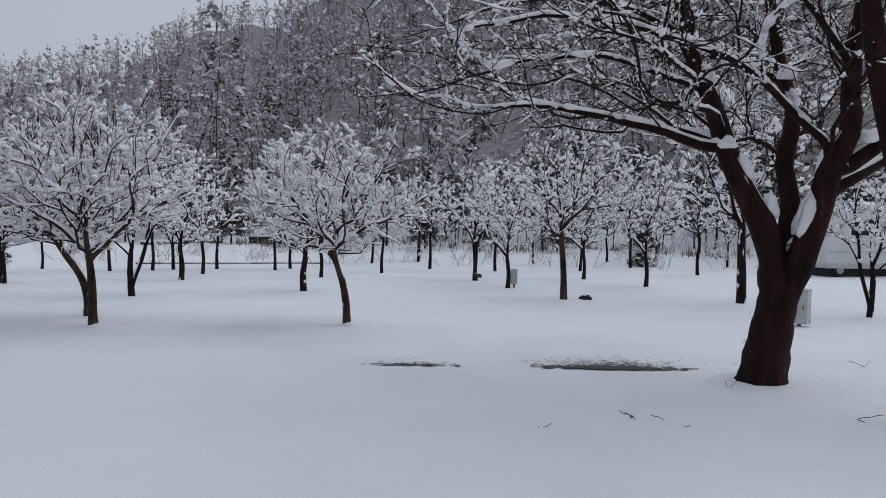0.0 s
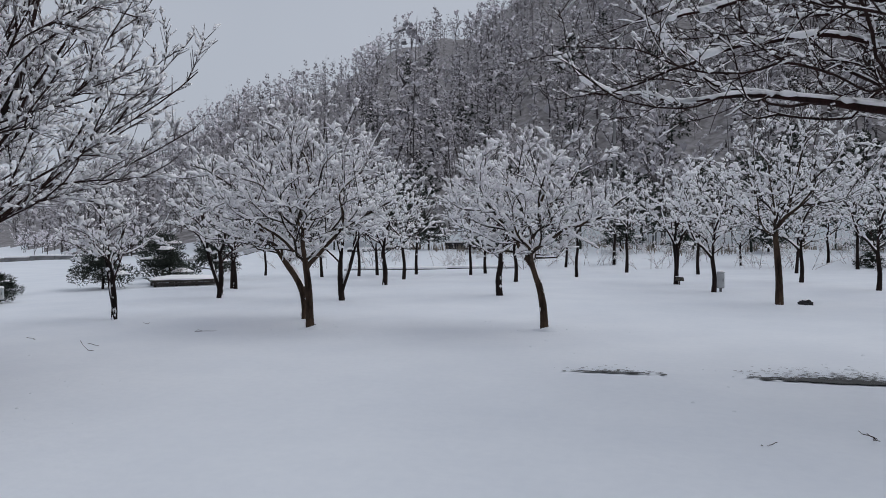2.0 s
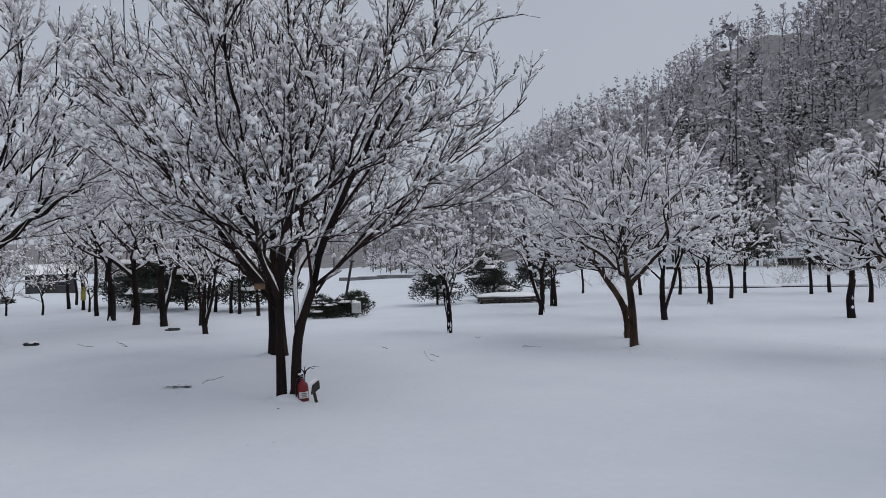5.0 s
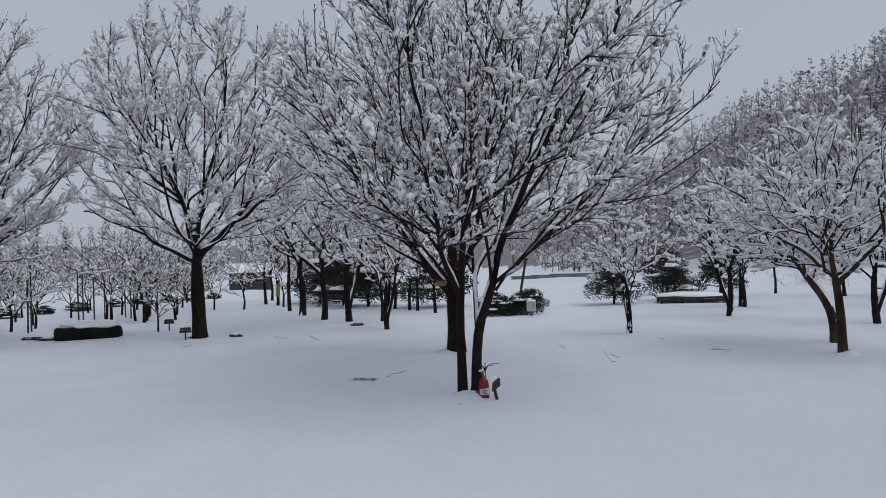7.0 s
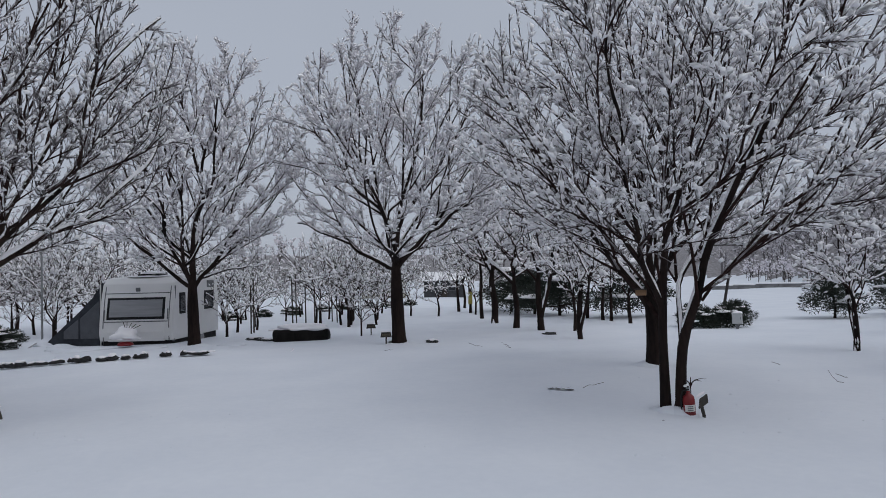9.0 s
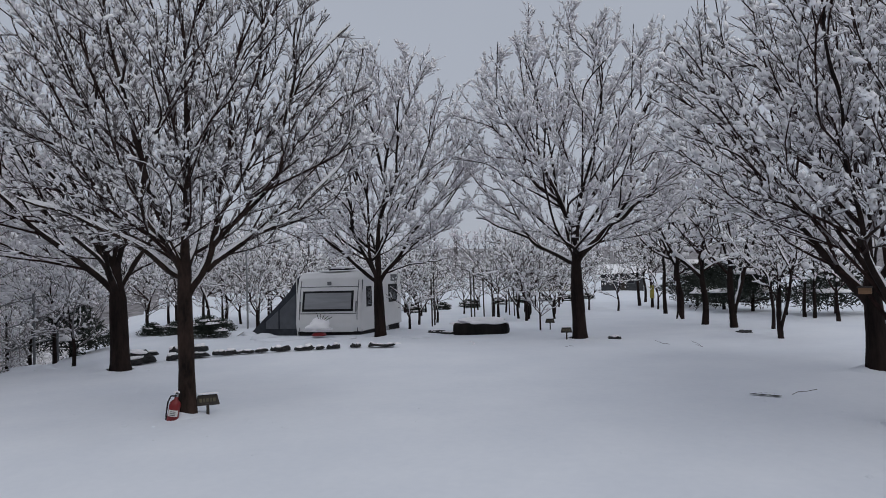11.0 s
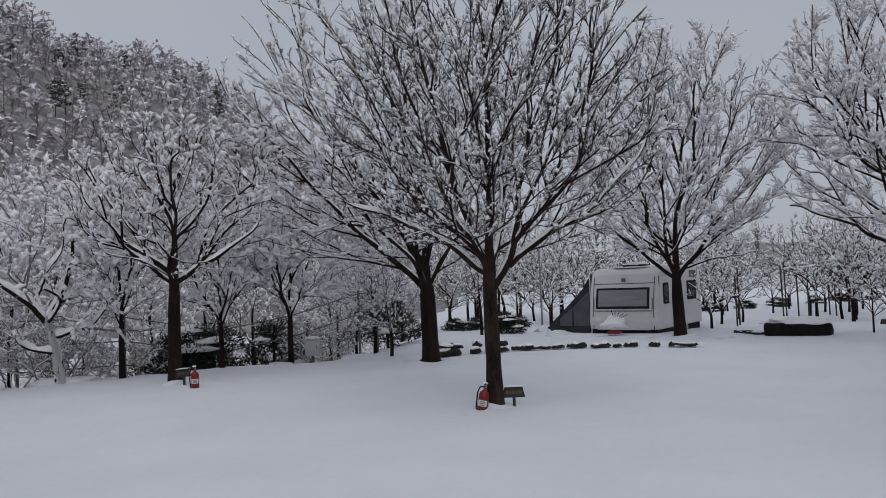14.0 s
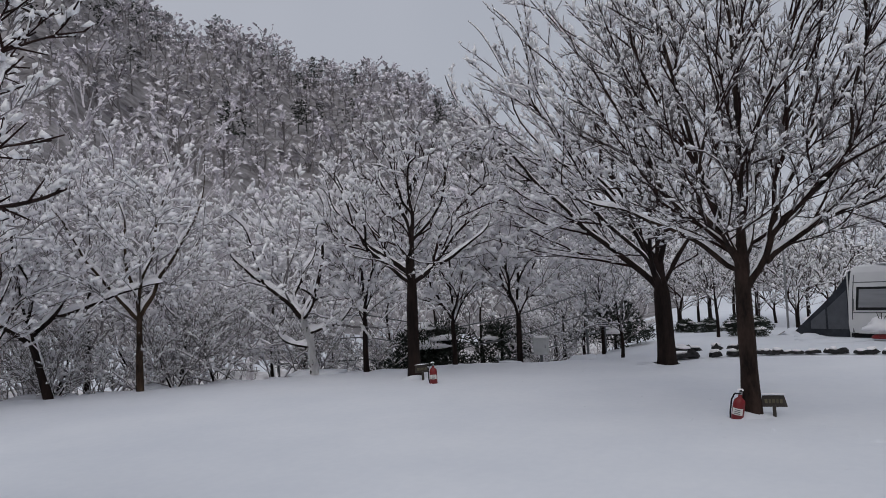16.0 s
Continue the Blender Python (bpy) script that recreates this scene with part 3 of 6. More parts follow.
        V = np.stack([c0 + sd * w, c0 + UP * hgt, c0 - sd * w, c0 - UP * hgt, c0 + out * r * .28], 1)
        k = np.arange(plaster)[:, None] * 5
        sn.append((V.reshape(-1, 3), np.concatenate([k + [[0, 1, 4]], k + [[1, 2, 4]], k + [[2, 3, 4]], k + [[3, 0, 4]]]), 0))
    part_mesh("trunk", mesh_arrays("trunk", bt, [bark]), top)
    part_mesh("crown", mesh_arrays("crown", cr, [twig, coat] if coat else [twig]), top)
    part_mesh("snow_cover", mesh_arrays("snow_cover", sn, [SNOW]), top, "white snow lying along the branches", kind="stuff")
    return tagged(top, label or "bare tree with fresh snow on every branch", "tree", group)


def plant(ob, x, y, turn=0.0, size=1.0, lean=0.0, sink=0.04):
    ob.matrix_basis = pose(x, y, gz(x, y) - sink, 0, lean, turn) @ Matrix.Scale(size, 4)
    return ob


def again(ob, x, y, turn=0.0, size=1.0, tall=1.0, sink=0.04):
    return copy_thing(ob, pose(x, y, gz(x, y) - sink, 0, 0, turn) @ Matrix.Diagonal((size, size, size * tall, 1)) @ Matrix.Diagonal((1 / ob.scale[0], 1 / ob.scale[1], 1 / ob.scale[2], 1)))


# ---- the large trees round the meadow ----
def big_tree():
    set_limbs = [([(.16, 0, .8), (.08, 0, 1.35), (-.05, 0, 1.95)], .195), ([(.19, 0, .8), (.29, -.02, 1.35), (.5, -.08, 2.05)], .185),
                 ([(.16, 0, 1.15), (-.06, 0, 1.87), (-.38, .05, 2.57), (-.67, .1, 3.4), (-.96, .1, 4.22), (-1.4, .2, 5.2)], .165),
                 ([(.2, .1, 1.35), (.22, .22, 2.63), (.21, .3, 3.59), (.02, .4, 4.3), (-.15, .5, 5.3)], .125),
                 ([(.32, -.05, 1.2), (.6, -.1, 2.19), (.73, -.12, 2.95), (.86, -.1, 3.9), (1.0, 0, 5.3)], .16),
                 ([(.68, -.1, 2.38), (1.42, -.05, 2.98), (2.2, .1, 3.5)], .1),
                 ([(.62, 0, 2.2), (1.3, .5, 2.6), (2.1, 1.0, 3.3)], .08)]
    side_limbs = [([(-.42, 0, 2.66), (-1.05, -.1, 2.85), (-1.6, -.25, 3.0), (-2.3, -.4, 3.17), (-2.8, -.5, 3.2)], .062),
                 ([(-.42, .05, 2.7), (-1.0, .3, 3.0), (-1.7, .6, 3.15), (-2.6, .9, 3.3)], .05),
                 ([(-.68, .1, 3.4), (-1.6, -.2, 3.75), (-2.5, -.5, 3.8), (-3.4, -.6, 3.62), (-4.1, -.7, 3.35)], .034),
                 ([(.6, -.12, 2.7), (-.03, -.5, 3.35), (-.8, -.8, 3.8), (-1.9, -1.2, 4.05), (-3.1, -1.5, 3.9)], .045),
                 ([(.2, .3, 3.5), (-.6, 1.0, 4.0), (-1.6, 1.6, 4.4), (-2.6, 1.9, 4.6)], .05),
                 ([(.8, -.1, 3.5), (.3, -.9, 4.0), (-.5, -1.6, 4.5)], .045),
                 ([(-.9, .1, 4.1), (-1.9, .1, 4.6), (-3.0, .2, 4.7), (-4.0, .1, 4.4)], .035)]
    return tree(11, [(0, 0, -.1), (.05, 0, .3), (.12, 0, .75), (.19, 0, 1.2), (.22, 0, 1.45)], .275, set_limbs + side_limbs, ((-.9, 0, 4.0), 4.2, 1.9, 1.3), "large_tree", BARK_BIG,
                vary=.5, n=1250, fork=.95, low=14, alpha=.25, shell=.5, twig_len=.34, twig_angle=42, snow=.75, ridge=.95, twig_snow=.62, tip=.0045, g=.43, cling=.6, fine=True, fluff=1.5, wander=.16, sides=18, arch=.3, heavy=1,
                label="large old tree with thick red-brown trunk, snow on dark limbs")


old_tree = big_tree()
for k, (x, y, z, a, c) in enumerate(((-.44, .02, 2.74, .13, .1), (.22, .02, 1.5, .1, .13), (.7, -.1, 2.48, .12, .12), (.2, .25, 3.55, .1, .1), (-.7, .1, 3.5, .11, .09), (.05, -.05, 2.0, .08, .2), (1.0, -.1, 2.75, .13, .09), (-.2, .05, 2.35, .07, .18))):
    part("snow_wad", lump(a, a * .8, c, (x, y, z), .5, 70 + k, 3, -.5), SNOW, old_tree, "wad of snow caught in a fork", smooth=True)
plant(old_tree, 3.61, 8.13, -21)
# trunk in view; the wide crown above it is added to shade the near ground
edge = tree(12, [(.35, 0, -.1), (.2, 0, 1.0), (0, 0, 2.1), (-.28, 0, 3.4), (-.4, 0, 4.4)], .15, [], ((.3, -.6, 5.4), 3.2, 1.7, 1.2), "leaning_tree", BARK_BIG, n=200, twigs=5, fork=.7, sides=14, far=True, fluff=1.6,
            snow=1.2, twig_snow=1.3, label="leaning dark trunk beside the large old tree")
plant(edge, 4.22, 6.6, -33)

a1 = tree(21, [(0, 0, -.1), (-.01, 0, .5), (-.04, 0, 1.0), (-.13, 0, 1.5), (-.1, 0, 1.9)], .075,
          [([(-.06, 0, 1.15), (.3, -.1, 1.55), (.85, -.2, 1.95), (1.4, -.2, 2.25)], .042), ([(-.08, 0, 1.2), (-.5, .1, 1.65), (-1.2, .2, 2.1)], .042)],
          ((-.05, 0, 2.5), 1.65, 1.6, 1.2), "cherry_tree", BARK_PALE, TWIG_PALE, full=True, n=400, twigs=6, fluff=1.5, cling=1.6, feather=1.5, fork=.62, low=8, alpha=.4, twig_len=.24, twig_angle=44, snow=1.05, twig_snow=1.05, coat=TWIG_WHITE, plaster=16, bare=1.0, wander=.11,
          label="spreading cherry tree with upright bare shoots, snow-laden", group="snowy meadow trees")
plant(a1, -5.6, 11.6, 26)
a2 = tree(22, [(.03, 0, -.1), (.04, 0, .45), (-.12, 0, .85), (-.42, 0, 1.25), (-.66, 0, 1.65)], .085, [([(-.3, 0, 1.15), (-.1, .1, 1.6), (.3, .2, 2.2)], .045)],
          ((-.6, 0, 2.45), 1.75, 1.45, 1.1), "cherry_tree", BARK_PALE, TWIG_PALE, n=320, fork=.7, low=5, alpha=.4, fluff=1.6, cling=1.4, feather=1.8, twig_len=.22, twig_angle=44, snow=1.15, twig_snow=1.15, coat=TWIG_WHITE, bare=.5, wander=.12, plaster=7,
          label="crooked cherry tree with bowed trunk, snow-laden", group="snowy meadow trees")
plant(a2, -6.4, 13.0, 26)
b1 = tree(23, [(0, 0, -.1), (0, 0, .35), (-.06, 0, .75), (-.2, 0, 1.15), (-.26, 0, 1.4)], .075,
          [([(-.2, 0, 1.15), (-.45, 0, 1.55), (-.75, .05, 1.95), (-1.05, .1, 2.35)], .052), ([(-.24, 0, 1.3), (-.15, 0, 1.8), (.05, .05, 2.5), (.1, .05, 3.1)], .046),
           ([(-.24, 0, 1.35), (.3, -.2, 1.75), (.95, -.3, 2.0), (1.35, -.3, 2.3)], .038)],
          ((-.3, 0, 2.3), 1.6, 1.25, 1.05), "cherry_tree", BARK_PALE, TWIG_PALE, full=True, n=400, twigs=6, fluff=1.5, cling=1.6, feather=1.5, fork=.85, low=4, alpha=.35, twig_len=.24, twig_angle=44, snow=1.05, twig_snow=1.05, coat=TWIG_WHITE, plaster=16, bare=1.0, wander=.12,
          label="low cherry tree with leaning trunk and broad snowy crown", group="snowy meadow trees")
plant(b1, -1.63, 12.4, 7)
c1 = tree(24, [(0, 0, -.1), (.0, 0, .6), (-.05, 0, 1.2), (-.1, 0, 1.75), (-.1, 0, 2.2)], .09, [], ((.2, 0, 2.95), 1.7, 1.9, 1.5), "cherry_tree", BARK_PALE, TWIG_PALE,
          n=300, fork=.65, low=10, alpha=.5, fluff=1.5, cling=1.2, twig_len=.25, snow=1.25, twig_snow=1.35, bare=.6, wander=.1, label="tall cherry tree with narrow forked crown in snow", group="snowy meadow trees")
plant(c1, 3.0, 17.8, -10)

w_limbs = [([(.065, -.02, -.1), (.10, 0, .6), (.2, 0, 1.25), (.42, 0, 1.8), (.8, 0, 2.5), (1.1, 0, 3.3), (1.3, .1, 4.3)], .066),
               ([(.28, 0, 1.2), (.75, -.1, 1.8), (1.4, -.2, 2.4), (2.3, -.3, 2.95)], .022), ([(.3, 0, 1.3), (.4, .2, 2.1), (.6, .4, 3.2), (.7, .5, 4.5)], .022),
               ([(-.08, 0, 1.25), (-.5, -.1, 1.8), (-1.0, -.2, 2.5), (-1.6, -.2, 3.2)], .022), ([(-.1, 0, 1.1), (-.55, .2, 1.55), (-1.2, .4, 2.0), (-1.9, .5, 2.5)], .022)]
w_side_limbs = [([(-.06, 0, 1.3), (-.2, .1, 2.2), (-.4, .1, 3.2), (-.6, .2, 4.6)], .022), ([(.28, 0, 1.25), (.15, -.2, 2.0), (.1, -.3, 3.2), (.1, -.4, 4.6)], .022),
               ([(-.08, 0, 1.2), (-.3, -.3, 1.9), (-.7, -.6, 2.8), (-1.0, -.8, 3.8)], .022), ([(.3, 0, 1.35), (.9, .3, 1.9), (1.7, .6, 2.2), (2.6, .7, 2.4)], .022)]
w_tree = tree(31, [(-.09, 0, -.1), (-.1, 0, .6), (-.1, 0, 1.2), (-.06, 0, 1.7), (0, 0, 2.3)], .06,
              w_limbs + w_side_limbs,
              ((.35, 0, 3.45), 2.75, 2.1, 1.75), "zelkova_tree", BARK_DARK, n=820, twigs=12, vary=.6, far=True, fork=.62, low=10, alpha=.68, shell=.42, twig_len=.26, twig_angle=35, lift=.26, tip=.0066, g=.35, snow=.6, ridge=1.5, twig_snow=.8, fluff=2.7, feather=1.4, vase=True, arch=.12, bare=.55, wander=.04,
              coat=TWIG_RIMED, label="twin-trunked zelkova tree with dense fan of snowy branches")
plant(w_tree, -7.226, 5.564, 45, 1.03)
wr_tree = tree(32, [(0, 0, -.1), (0, 0, .4), (-.02, 0, .9), (-.06, 0, 1.5), (-.05, 0, 2.3)], .165, [([(-.05, 0, 1.0), (-.4, 0, 1.5), (-.95, 0, 2.2), (-1.6, 0, 3.1)], .09)],
               ((-.3, 0, 4.0), 2.9, 2.4, 2.1), "zelkova_tree", BARK_DARK, n=1100, twigs=5, feather=1.4, vase=True, far=True, g=.44, fork=.5, low=12, alpha=.6, shell=.4, twig_len=.26, twig_angle=36, snow=.95, twig_snow=1.25, fluff=1.6, vary=.6, coat=TWIG_WHITE, label="stout dark zelkova tree with snowy spreading crown")
plant(wr_tree, -10.38, 7.82, 53)
p_tree = tree(33, [(0, 0, -.1), (0, 0, .8), (-.02, 0, 1.6), (.02, 0, 2.4), (.05, 0, 3.3), (.05, 0, 4.6)], .105,
              [([(.02, 0, 1.55), (.35, 0, 1.9), (.75, -.05, 2.2), (1.35, -.1, 2.5)], .05), ([(.0, 0, 1.7), (-.4, 0, 2.0), (-1.0, .1, 2.4), (-1.8, .1, 2.7)], .04)],
              ((.1, 0, 3.8), 2.4, 2.45, 2.0), "zelkova_tree", BARK_BROWN, n=950, twigs=11, vary=.6, far=True, fork=.4, low=10, alpha=.66, shell=.4, twig_len=.24, twig_angle=33, lift=.28, tip=.007, g=.375, snow=.6, ridge=1.1, twig_snow=.7, fluff=1.6, feather=1.3, vase=True, arch=.12, wander=.04, bare=.45,
              coat=TWIG_RIMED, label="straight dark zelkova tree above a fire extinguisher, snow-laden")
plant(p_tree, -9.95, -1.9, 104)
q_tree = tree(34, [(0, 0, -.1), (0, 0, .8), (-.03, 0, 1.6), (-.05, 0, 2.4), (0, 0, 3.4)], .19, [([(-.05, 0, 1.5), (-.7, 0, 2.2), (-1.5, .1, 2.9), (-2.5, .1, 3.9)], .08)],
              ((-.9, 0, 4.6), 3.6, 3.6, 2.8), "zelkova_tree", BARK_DARK, n=720, twigs=12, far=True, fork=.45, low=14, alpha=.68, shell=.4, twig_len=.32, twig_angle=33, lift=.28, tip=.009, g=.435, snow=.8, twig_snow=1.1, fluff=2.1, feather=1.6, vase=True, arch=.12, wander=.035, vary=.6, coat=TWIG_WHITE, label="tall zelkova tree at the bank edge, crown white with snow")
plant(q_tree, -15.3, -4.18, 103)
n_tree = tree(35, [(.05, 0, -.1), (.02, 0, .8), (0, 0, 1.6), (0, 0, 2.2), (.05, 0, 3.0)], .19,
              [([(-.02, 0, 1.9), (-.7, .1, 2.3), (-1.6, .1, 2.85), (-2.5, .2, 3.2)], .06), ([(.03, 0, 1.95), (.5, 0, 2.5), (1.2, 0, 3.1), (2.0, 0, 3.7)], .09)],
              ((.1, 0, 5.0), 3.5, 3.5, 2.8), "zelkova_tree", BARK_DARK, n=640, twigs=14, far=True, fork=.58, low=8, alpha=.66, shell=.36, twig_len=.4, twig_angle=37, lift=.25, tip=.0095, g=.44, snow=.8, twig_snow=1.15, fluff=2.3, feather=1.6, vase=True, arch=.12, wander=.03, vary=.6, coat=TWIG_WHITE, label="tall vase-shaped zelkova tree with frosty white crown")
plant(n_tree, -18.2, 5.9, 72)
o_tree = tree(36, [(.02, 0, -.1), (0, 0, .8), (-.02, 0, 1.5), (0, 0, 2.2), (.03, 0, 3.2)], .165,
              [([(0, 0, 1.55), (-.5, .1, 1.95), (-1.2, .1, 2.6), (-2.0, .2, 3.3)], .065), ([(.02, 0, 1.6), (.45, 0, 2.1), (.95, -.1, 2.8), (1.6, -.1, 3.7)], .07), ([(.2, 0, 1.8), (.8, -.2, 2.0), (1.9, -.4, 2.15)], .028)],
              ((.1, 0, 4.8), 3.05, 3.45, 2.7), "zelkova_tree", BARK_DARK, n=640, twigs=14, far=True, fork=.52, low=8, alpha=.66, shell=.36, twig_len=.4, twig_angle=37, lift=.25, tip=.0095, g=.44, snow=.8, twig_snow=1.15, fluff=2.3, feather=1.6, vase=True, arch=.12, wander=.03, vary=.6, coat=TWIG_WHITE, label="vase-shaped zelkova tree beside the white caravan, snow-laden")
plant(o_tree, -20.6, 1.08, 87)
r_tree = tree(37, [(0, 0, -.1), (0, 0, .8), (.01, 0, 1.5), (.03, 0, 2.1), (.05, 0, 2.8)], .128,
              [([(.02, 0, 1.85), (.4, -.1, 2.05), (.9, -.2, 2.35), (1.5, -.2, 2.8)], .048), ([(.0, 0, 1.95), (-.35, 0, 2.3), (-.8, 0, 2.6), (-1.4, 0, 3.3)], .05)],
              ((.05, 0, 3.4), 1.85, 1.8, 1.5), "zelkova_tree", BARK_DARK, n=540, far=True, tip=.0075, g=.45, fork=.66, low=6, alpha=.5, shell=.4, twig_len=.22, snow=.95, twig_snow=1.15, fluff=2.0, wander=.08, bare=.5, coat=TWIG_WHITE, label="round-crowned dark tree at the bank edge, snow on branches")
plant(r_tree, -12.3, -8.1, 121)

# ---- trees along the bank ----
u_tree = tree(41, [(0, 0, -.2), (-.06, 0, .6), (-.2, 0, 1.1), (-.22, 0, 1.3)], .1,
              [([(-.22, 0, 1.2), (-.55, 0, 1.65), (-1.1, 0, 2.0), (-1.7, .1, 2.6)], .06), ([(-.2, 0, 1.25), (.1, 0, 1.8), (.25, 0, 2.3), (.2, 0, 3.2)], .06), ([(-.1, 0, .9), (.3, 0, 1.1), (.9, 0, .95), (1.6, 0, .95)], .035),
               ([(-.05, 0, .6), (-.6, -.2, .75), (-1.3, -.3, .65)], .03)],
              ((-.4, 0, 2.6), 2.1, 1.8, 1.7), "bank_tree", BARK_DARK, TWIG_RIMED, n=250, fork=.9, low=-10, alpha=.3, fluff=1.8, cling=.7, twig_len=.34, twigs=6, coat=TWIG_WHITE, snow=1.35, ridge=3.0, twig_snow=1.4, feather=1.3, wander=.16, plaster=260, face=-1.5, label="gnarled bank tree with snow plastered on its trunk", group="bank trees")
plant(u_tree, -12.5, -10.7, 126)
x_tree = tree(42, [(0, 0, -.2), (0, 0, .6), (.02, 0, 1.2), (0, 0, 1.6)], .075, [([(0, 0, 1.3), (-.35, 0, 1.8), (-.9, 0, 2.5), (-1.3, 0, 3.4)], .045), ([(0, 0, 1.35), (.3, 0, 2.0), (.9, 0, 2.9), (1.2, 0, 3.7)], .05)],
              ((0, 0, 3.0), 1.9, 2.1, 1.6), "bank_tree", BARK_PALE, TWIG_RIMED, n=240, fork=.8, low=10, alpha=.55, fluff=1.8, cling=.7, twig_len=.34, twigs=6, coat=TWIG_WHITE, snow=1.35, ridge=2.0, twig_snow=1.4, feather=1.3, wander=.08, bare=.5, label="forked bank tree with pale brown trunk in deep snow", group="bank trees")
plant(x_tree, -9.5, -12.3, 139)
y_tree = tree(43, [(.15, 0, -.2), (.0, 0, .5), (-.15, 0, 1.1), (-.3, 0, 1.8)], .09, [([(-.15, 0, 1.2), (.3, -.1, 1.5), (1.1, -.2, 1.75), (2.0, -.3, 2.0)], .045), ([(-.1, 0, 1.0), (-.6, -.3, 1.4), (-1.3, -.6, 1.8)], .05)],
              ((-.2, 0, 2.6), 2.0, 2.2, 1.6), "bank_tree", BARK_DARK, TWIG_RIMED, n=250, fork=.6, low=0, alpha=.4, fluff=1.8, cling=.7, twig_len=.34, twigs=6, coat=TWIG_WHITE, snow=1.35, ridge=2.6, twig_snow=1.4, feather=1.3, wander=.12, label="leaning dark bank tree with heavy snowy boughs", group="bank trees")
plant(y_tree, -8.2, -13.2, 145)
near_tree = tree(47, [(0, 0, -.1), (.03, 0, .7), (-.02, 0, 1.4), (0, 0, 2.2)], .09, [([(0, 0, 1.3), (.5, .1, 1.8), (1.2, .2, 2.2), (1.9, .3, 2.5)], .045), ([(0, 0, 1.5), (.4, -.2, 2.3), (1.0, -.3, 3.2), (1.6, -.3, 4.1)], .045)],
                 ((.1, 0, 3.2), 1.75, 1.9, 1.6), "bank_tree", BARK_DARK, TWIG, n=260, twigs=6, far=True, fork=.6, low=6, fluff=1.9, twig_len=.26, snow=1.2, ridge=1.8, twig_snow=.95, wander=.1, label="young dark tree beside the path, heavy with snow", group="bank trees")
plant(near_tree, -2.1, -5.9, 160)
bank = [x_tree, tree(44, [(0, 0, -.2), (.02, 0, .7), (-.04, 0, 1.4), (-.02, 0, 2.2)], .06, [], ((0, 0, 2.9), 1.55, 2.1, 1.7), "bank_tree", BARK_DARK, TWIG_RIMED, n=110, twigs=5, far=True, fork=.45, low=20, fluff=2.2, cling=.5, twig_len=.34, snow=1.2, twig_snow=1.15, feather=1.3, wander=.1,
                     label="slender bank tree, branches thick with snow", group="bank trees"),
        tree(45, [(0, 0, -.2), (-.05, 0, .6), (.05, 0, 1.1), (.1, 0, 1.6)], .055, [], ((0, 0, 2.2), 1.45, 1.6, 1.6), "bank_tree", BARK_DARK, TWIG_RIMED, n=100, twigs=5, far=True, fork=.3, low=5, fluff=2.2, cling=.5, twig_len=.34, snow=1.2, twig_snow=1.15, feather=1.3, wander=.12,
             label="small bushy bank tree, branches thick with snow", group="bank trees")]
plant(bank[1], -18.4, -9.9, 60, 1.15)
plant(bank[2], -20.6, -8.4, 20, 1.1)
shrub = tree(46, [(0, 0, -.2), (.02, 0, .15), (0, 0, .4)], .04, [([(0, 0, .0), (.3, .1, .5), (.6, .2, 1.1)], .028), ([(0, 0, .0), (-.35, .1, .5), (-.7, 0, 1.0)], .028), ([(0, 0, .1), (0, -.3, .6), (.1, -.6, 1.1)], .025)],
             ((0, 0, 1.25), 1.5, .95, 1.1), "bank_shrub", BARK_DARK, TWIG_RIMED, n=170, twigs=6, far=True, fork=.5, low=8, fluff=1.7, twig_len=.28, snow=1.0, twig_snow=.85, feather=1.3, wander=.1, label="rounded bare shrub on the bank, white with snow", group="bank trees")
plant(shrub, -11.5, -12.5, 0, 1.0)
for x, y, s in ((-13.6, -11.6, .75), (-9.0, -14.4, .9), (-18.0, -7.9, .7), (-15.0, -11.0, .7), (-7.0, -15.4, .9), (-10.4, -12.5, .72), (-8.7, -13.7, .66)):
    again(shrub, x, y, 70 * x, s, 1.0, .1)
fluffy = tree(48, [(0, 0, -.2), (.03, 0, .8), (-.03, 0, 1.5), (0, 0, 2.2)], .07, [], ((0, 0, 3.0), 1.7, 2.0, 1.8), "bank_tree", BARK_DARK, TWIG_RIMED, n=130, twigs=5, far=True, fork=.4, low=5, fluff=2.0, cling=.6, twig_len=.32, snow=1.5, twig_snow=1.7, wander=.1, coat=TWIG_WHITE,
              label="dense bank tree, its crown a cloud of snow", group="bank trees")
plant(fluffy, -22.4, -9.4, 0, 1.0)
for x, y, s in ((-17.6, -12.4, 1.1), (-14.0, -13.4, 1.0), (-11.6, -15.0, 1.1)):
    again(fluffy, x, y, 50 * x, s, 1.0, .1)
young = tree(49, [(0, 0, -.2), (.02, 0, .5), (-.02, 0, 1.0), (.02, 0, 1.5)], .066, [([(0, 0, .95), (.3, 0, 1.4), (.7, .1, 2.1), (1.0, .1, 2.9)], .035), ([(0, 0, 1.0), (-.3, .1, 1.5), (-.75, .1, 2.2), (-1.1, .2, 2.8)], .032), ([(0, 0, 1.1), (.05, -.3, 1.7), (.1, -.5, 2.6)], .03)],
             ((0, 0, 2.45), 1.55, 1.4, 1.3), "bank_tree", BARK_DARK, TWIG, n=150, twigs=7, far=True, fork=.7, low=8, alpha=.6, fluff=1.7, cling=.8, twig_len=.36, snow=1.4, twig_snow=1.6, feather=1.7, vase=True, wander=.05, coat=TWIG_WHITE,
             label="young dark-trunked tree at the bank edge, crown heaped with snow", group="bank trees")
plant(young, -15.9, -7.6, 0, 1.12)
